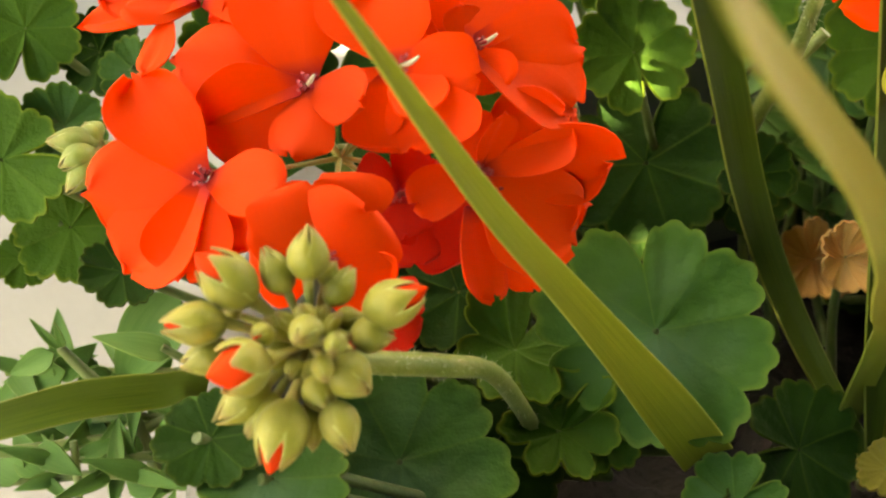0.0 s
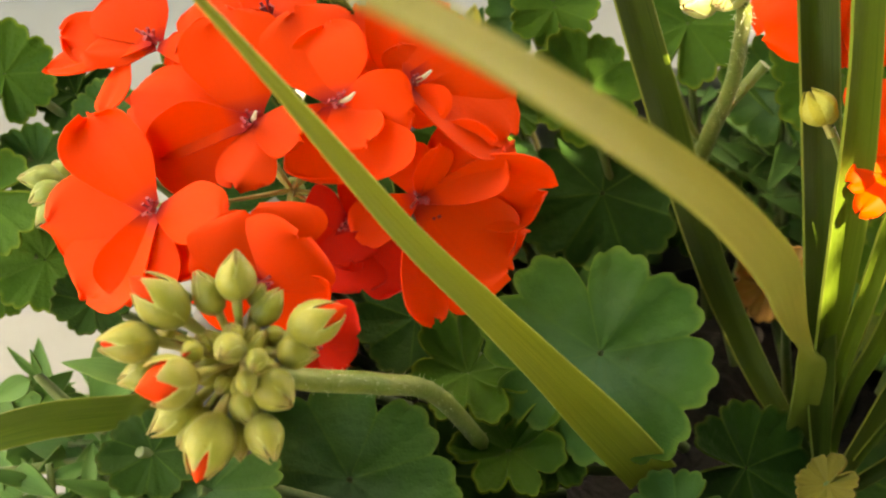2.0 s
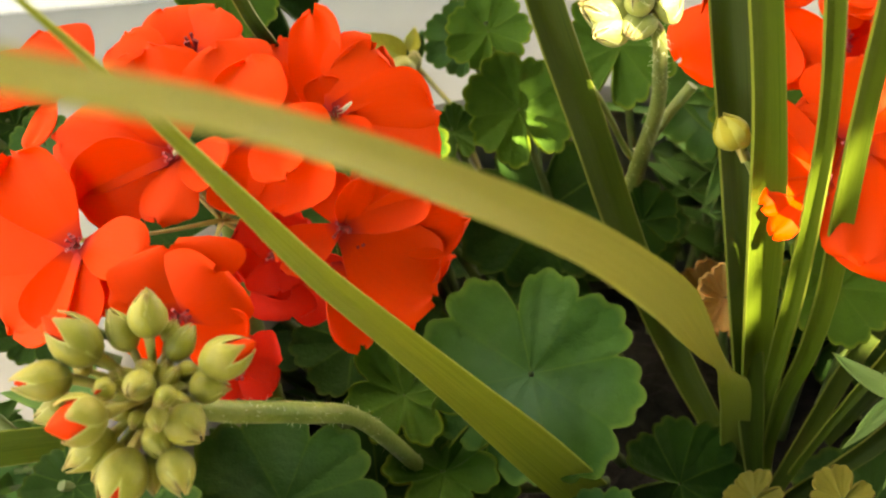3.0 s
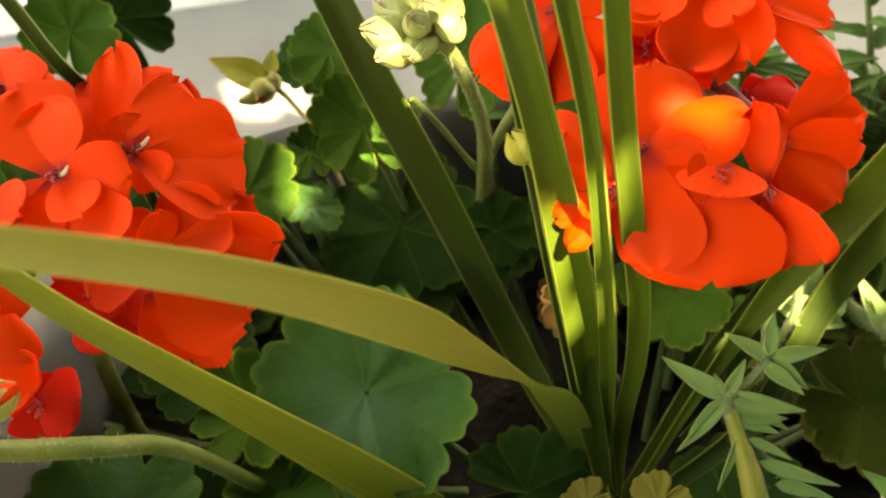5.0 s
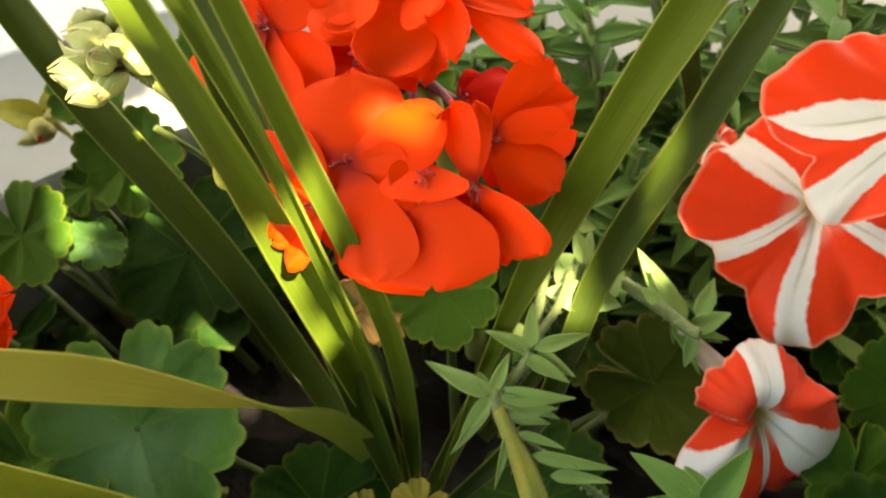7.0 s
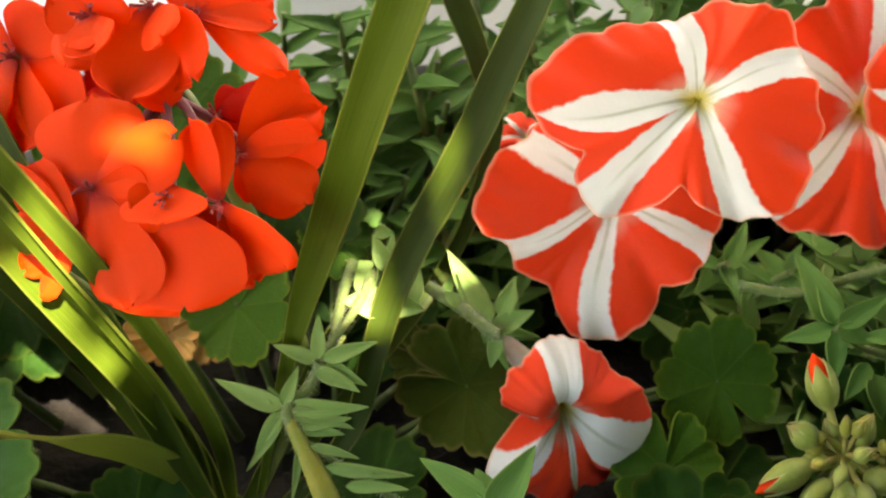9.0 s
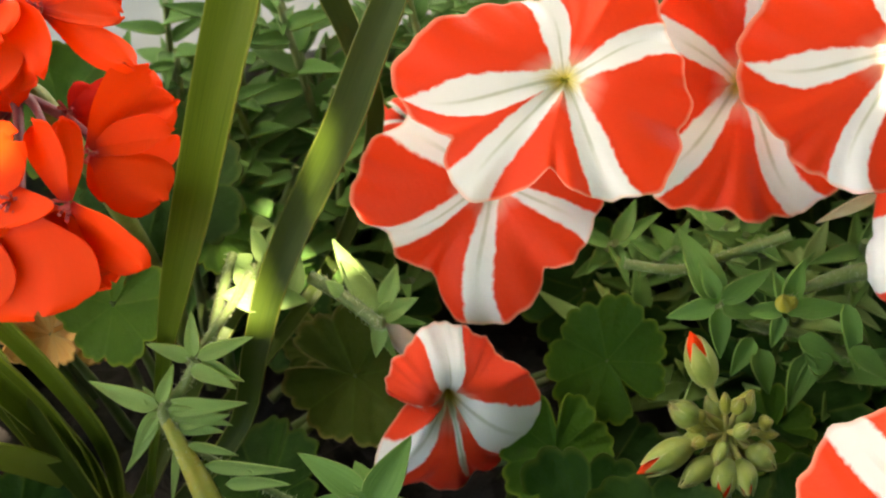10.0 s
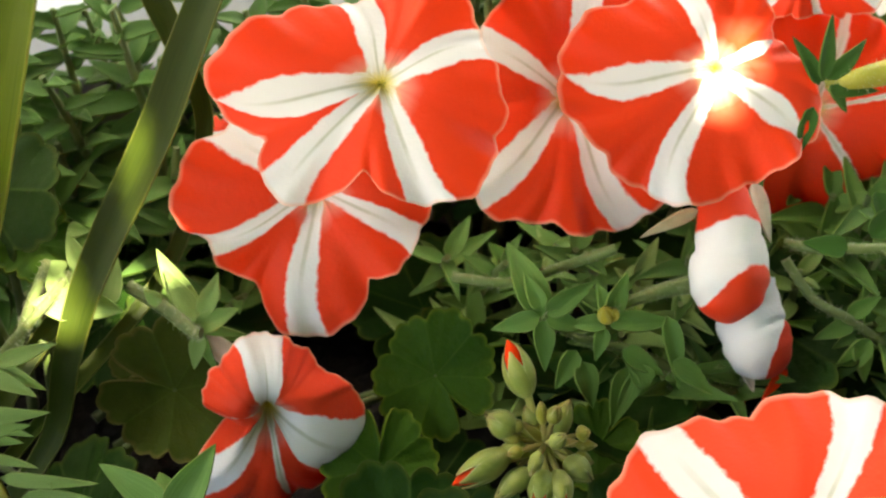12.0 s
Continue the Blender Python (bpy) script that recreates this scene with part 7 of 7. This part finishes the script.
wild_shoot((0.2496, 0.2631, 0.2850), (0.2522, 0.2531, 0.3239), 8, 0.0257, 1054, SHOOT, "green petunia shoot beside the spike plant")
wild_shoot((0.2352, 0.3133, 0.2850), (0.2400, 0.3033, 0.3649), 9, 0.0221, 1055, SHOOT_MID, "green petunia shoot beside the spike plant")
wild_shoot((0.1981, 0.3467, 0.2850), (0.1921, 0.3367, 0.3670), 8, 0.0292, 1056, SHOOT_MID, "green petunia shoot beside the spike plant")
wild_shoot((0.2289, 0.3308, 0.2850), (0.2378, 0.3208, 0.3555), 10, 0.0231, 1057, SHOOT, "green petunia shoot beside the spike plant")
wild_shoot((0.2669, 0.2931, 0.2850), (0.2588, 0.2831, 0.3167), 8, 0.0290, 1058, SHOOT_MID, "green petunia shoot beside the spike plant")
wild_shoot((0.1895, 0.3343, 0.2850), (0.1946, 0.3243, 0.3518), 10, 0.0259, 1059, SHOOT_MID, "green petunia shoot beside the spike plant")
wild_shoot((0.2493, 0.3168, 0.2850), (0.2577, 0.3068, 0.3384), 10, 0.0257, 1060, SHOOT_MID, "green petunia shoot beside the spike plant")
wild_shoot((0.1996, 0.3110, 0.2850), (0.2031, 0.3010, 0.3575), 9, 0.0245, 1061, SHOOT, "green petunia shoot beside the spike plant")
wild_shoot((0.2326, 0.2840, 0.2850), (0.2398, 0.2740, 0.3430), 8, 0.0247, 1062, SHOOT_MID, "green petunia shoot beside the spike plant")
wild_shoot((0.2295, 0.2928, 0.2850), (0.2261, 0.2828, 0.3062), 11, 0.0237, 1063, SHOOT_MID, "green petunia shoot beside the spike plant")
wild_shoot((0.2346, 0.2934, 0.2850), (0.2401, 0.2834, 0.3602), 10, 0.0281, 1064, SHOOT, "green petunia shoot beside the spike plant")
wild_shoot((0.1754, 0.2852, 0.2850), (0.1813, 0.2752, 0.3270), 9, 0.0221, 1065, SHOOT_MID, "green petunia shoot beside the spike plant")
wild_shoot((0.1974, 0.3106, 0.2850), (0.2055, 0.3006, 0.3810), 11, 0.0272, 1066, SHOOT_MID, "green petunia shoot beside the spike plant")
wild_shoot((0.2273, 0.2801, 0.2850), (0.2271, 0.2701, 0.3263), 10, 0.0249, 1067, SHOOT_MID, "green petunia shoot beside the spike plant")
wild_shoot((0.2623, 0.2874, 0.2850), (0.2563, 0.2774, 0.3462), 9, 0.0266, 1068, SHOOT, "green petunia shoot beside the spike plant")
wild_shoot((0.2590, 0.3065, 0.2850), (0.2586, 0.2965, 0.3614), 11, 0.0293, 1069, SHOOT, "green petunia shoot beside the spike plant")
wild_shoot((0.2035, 0.3032, 0.2850), (0.1999, 0.2932, 0.3588), 9, 0.0234, 1070, SHOOT, "green petunia shoot beside the spike plant")
wild_shoot((0.2125, 0.3083, 0.2850), (0.2116, 0.2983, 0.3362), 10, 0.0222, 1071, SHOOT, "green petunia shoot beside the spike plant")
wild_shoot((0.4325, 0.1917, 0.2850), (0.4425, 0.2017, 0.3196), 12, 0.0231, 1100, SHOOT, "light green petunia shoot at the side of the pot")
wild_shoot((0.4149, 0.1857, 0.2850), (0.4249, 0.1957, 0.3212), 10, 0.0261, 1101, SHOOT, "light green petunia shoot at the side of the pot")
wild_shoot((0.4298, 0.2196, 0.2850), (0.4398, 0.2296, 0.3411), 9, 0.0295, 1102, SHOOT, "light green petunia shoot at the side of the pot")
wild_shoot((0.4256, 0.2166, 0.2850), (0.4356, 0.2266, 0.3413), 12, 0.0291, 1103, SHOOT, "light green petunia shoot at the side of the pot")
wild_shoot((0.4287, 0.2071, 0.2850), (0.4387, 0.2171, 0.3406), 9, 0.0293, 1104, SHOOT, "light green petunia shoot at the side of the pot")
wild_shoot((0.4127, 0.2152, 0.2850), (0.4227, 0.2252, 0.3285), 10, 0.0281, 1105, SHOOT, "light green petunia shoot at the side of the pot")
wild_shoot((0.4146, 0.2096, 0.2850), (0.4246, 0.2196, 0.3221), 11, 0.0274, 1106, SHOOT, "light green petunia shoot at the side of the pot")
wild_shoot((0.4181, 0.2231, 0.2850), (0.4281, 0.2331, 0.3384), 10, 0.0273, 1107, SHOOT, "light green petunia shoot at the side of the pot")
wild_shoot((0.4258, 0.2019, 0.2850), (0.4358, 0.2119, 0.3375), 12, 0.0223, 1108, SHOOT, "light green petunia shoot at the side of the pot")
wild_shoot((0.4279, 0.1992, 0.2850), (0.4379, 0.2092, 0.3322), 9, 0.0245, 1109, SHOOT, "light green petunia shoot at the side of the pot")
wild_shoot((0.4344, 0.1980, 0.2850), (0.4444, 0.2080, 0.3165), 12, 0.0288, 1110, SHOOT, "light green petunia shoot at the side of the pot")
wild_shoot((0.4395, 0.2125, 0.2850), (0.4495, 0.2225, 0.3362), 12, 0.0223, 1111, SHOOT, "light green petunia shoot at the side of the pot")
wild_shoot((0.4144, 0.2136, 0.2850), (0.4244, 0.2236, 0.3257), 10, 0.0287, 1112, SHOOT, "light green petunia shoot at the side of the pot")
wild_shoot((0.4254, 0.2026, 0.2850), (0.4354, 0.2126, 0.3266), 12, 0.0262, 1113, SHOOT, "light green petunia shoot at the side of the pot")
wild_shoot((0.4172, 0.1847, 0.2850), (0.4272, 0.1947, 0.3188), 11, 0.0263, 1114, SHOOT, "light green petunia shoot at the side of the pot")
wild_shoot((0.4321, 0.2032, 0.2850), (0.4421, 0.2132, 0.3165), 12, 0.0245, 1115, SHOOT, "light green petunia shoot at the side of the pot")
wild_shoot((0.0150, 0.2287, 0.2850), (-0.0779, 0.2087, 0.2982), 12, 0.0238, 1150, SHOOT_MID, "petunia shoot trailing over the pot rim")
wild_shoot((0.0150, 0.2196, 0.2850), (-0.0695, 0.1996, 0.2834), 10, 0.0224, 1152, SHOOT, "petunia shoot trailing over the pot rim")
wild_shoot((0.0150, 0.2059, 0.2850), (-0.0638, 0.1859, 0.2909), 9, 0.0188, 1154, SHOOT_MID, "petunia shoot trailing over the pot rim")
wild_shoot((0.0150, 0.2027, 0.2850), (-0.0472, 0.1827, 0.2915), 11, 0.0238, 1156, SHOOT_MID, "petunia shoot trailing over the pot rim")
wild_shoot((0.0150, 0.2093, 0.2850), (-0.0841, 0.1893, 0.2729), 11, 0.0202, 1157, SHOOT_MID, "petunia shoot trailing over the pot rim")
wild_shoot((0.0150, 0.2250, 0.2850), (-0.0521, 0.2050, 0.2964), 11, 0.0209, 1159, SHOOT_MID, "petunia shoot trailing over the pot rim")
wild_shoot((0.0150, 0.2203, 0.2850), (-0.0531, 0.2003, 0.2919), 9, 0.0205, 1161, SHOOT, "petunia shoot trailing over the pot rim")
# ==== tree added out of view to shade the pot
tree = thing("added_shade_tree", (1.35, -1.75, 0), "leafy tree added out of view to shade the pot", "tree")
stalk(tree, [(1.35, -1.75, 0), (1.33, -1.72, 0.5), (1.22, -1.55, 1.0), (0.98, -1.22, 1.38)], [0.055, 0.045, 0.036, 0.024], BARK, "trunk")
dice = random.Random(77)
mid = CROWN_MID
hub = np.array((0.98, -1.22, 1.38))
side = unit(np.cross(np.array(toward_sun), (0, 0, 1)))
rise = np.cross(side, np.array(toward_sun))
for k in range(9):
    a = k * 0.698 + 0.3
    end = mid + side * 1.1 * math.cos(a) + rise * 1.2 * math.sin(a)
    stalk(tree, [hub, hub * 0.45 + (mid * 0.5 + end * 0.5) * 0.55 + np.array((0, 0, 0.04)), end], [0.016, 0.010, 0.004], BARK, "limb")
verts, faces = [], []
sunward = np.array(toward_sun)
while len(faces) < CROWN_LEAVES * 4:
    u, w, size = dice.uniform(-1, 1), dice.uniform(-1, 1), dice.uniform(0.045, 0.070)
    if u * u + w * w > 1 or any(((u - gu) * CROWN_WIDE) ** 2 + ((w - gw) * CROWN_TALL) ** 2 < (gr + size * 0.16) ** 2 for gu, gw, gr in FLECK_GAPS):
        continue
    c = mid + side * CROWN_WIDE * u + rise * CROWN_TALL * w + sunward * dice.uniform(-0.22, 0.22) * math.sqrt(1.05 - u * u - w * w)
    a = dice.uniform(0, 6.28)
    n = unit(sunward + 0.45 * np.array((dice.gauss(0, 1), dice.gauss(0, 1), dice.gauss(0, 1))))
    r, q, n = facing(n)
    way, off = math.cos(a) * r + math.sin(a) * q, -math.sin(a) * r + math.cos(a) * q
    k = len(verts)
    verts += [c - way * size / 2, c - way * size * 0.1 + off * size * 0.30 + n * size * 0.06, c - way * size * 0.1 - n * size * 0.03, c - way * size * 0.1 - off * size * 0.30 + n * size * 0.06, c + way * size / 2 - n * size * 0.08]
    faces += [(k, k + 2, k + 1), (k, k + 3, k + 2), (k + 1, k + 2, k + 4), (k + 2, k + 3, k + 4)]
v, f = np.array(verts), faces
tagged(part("crown", v, f, TREE_LEAF, tree, "dense green leaves with gaps placed for sun flecks"), kind="stuff")
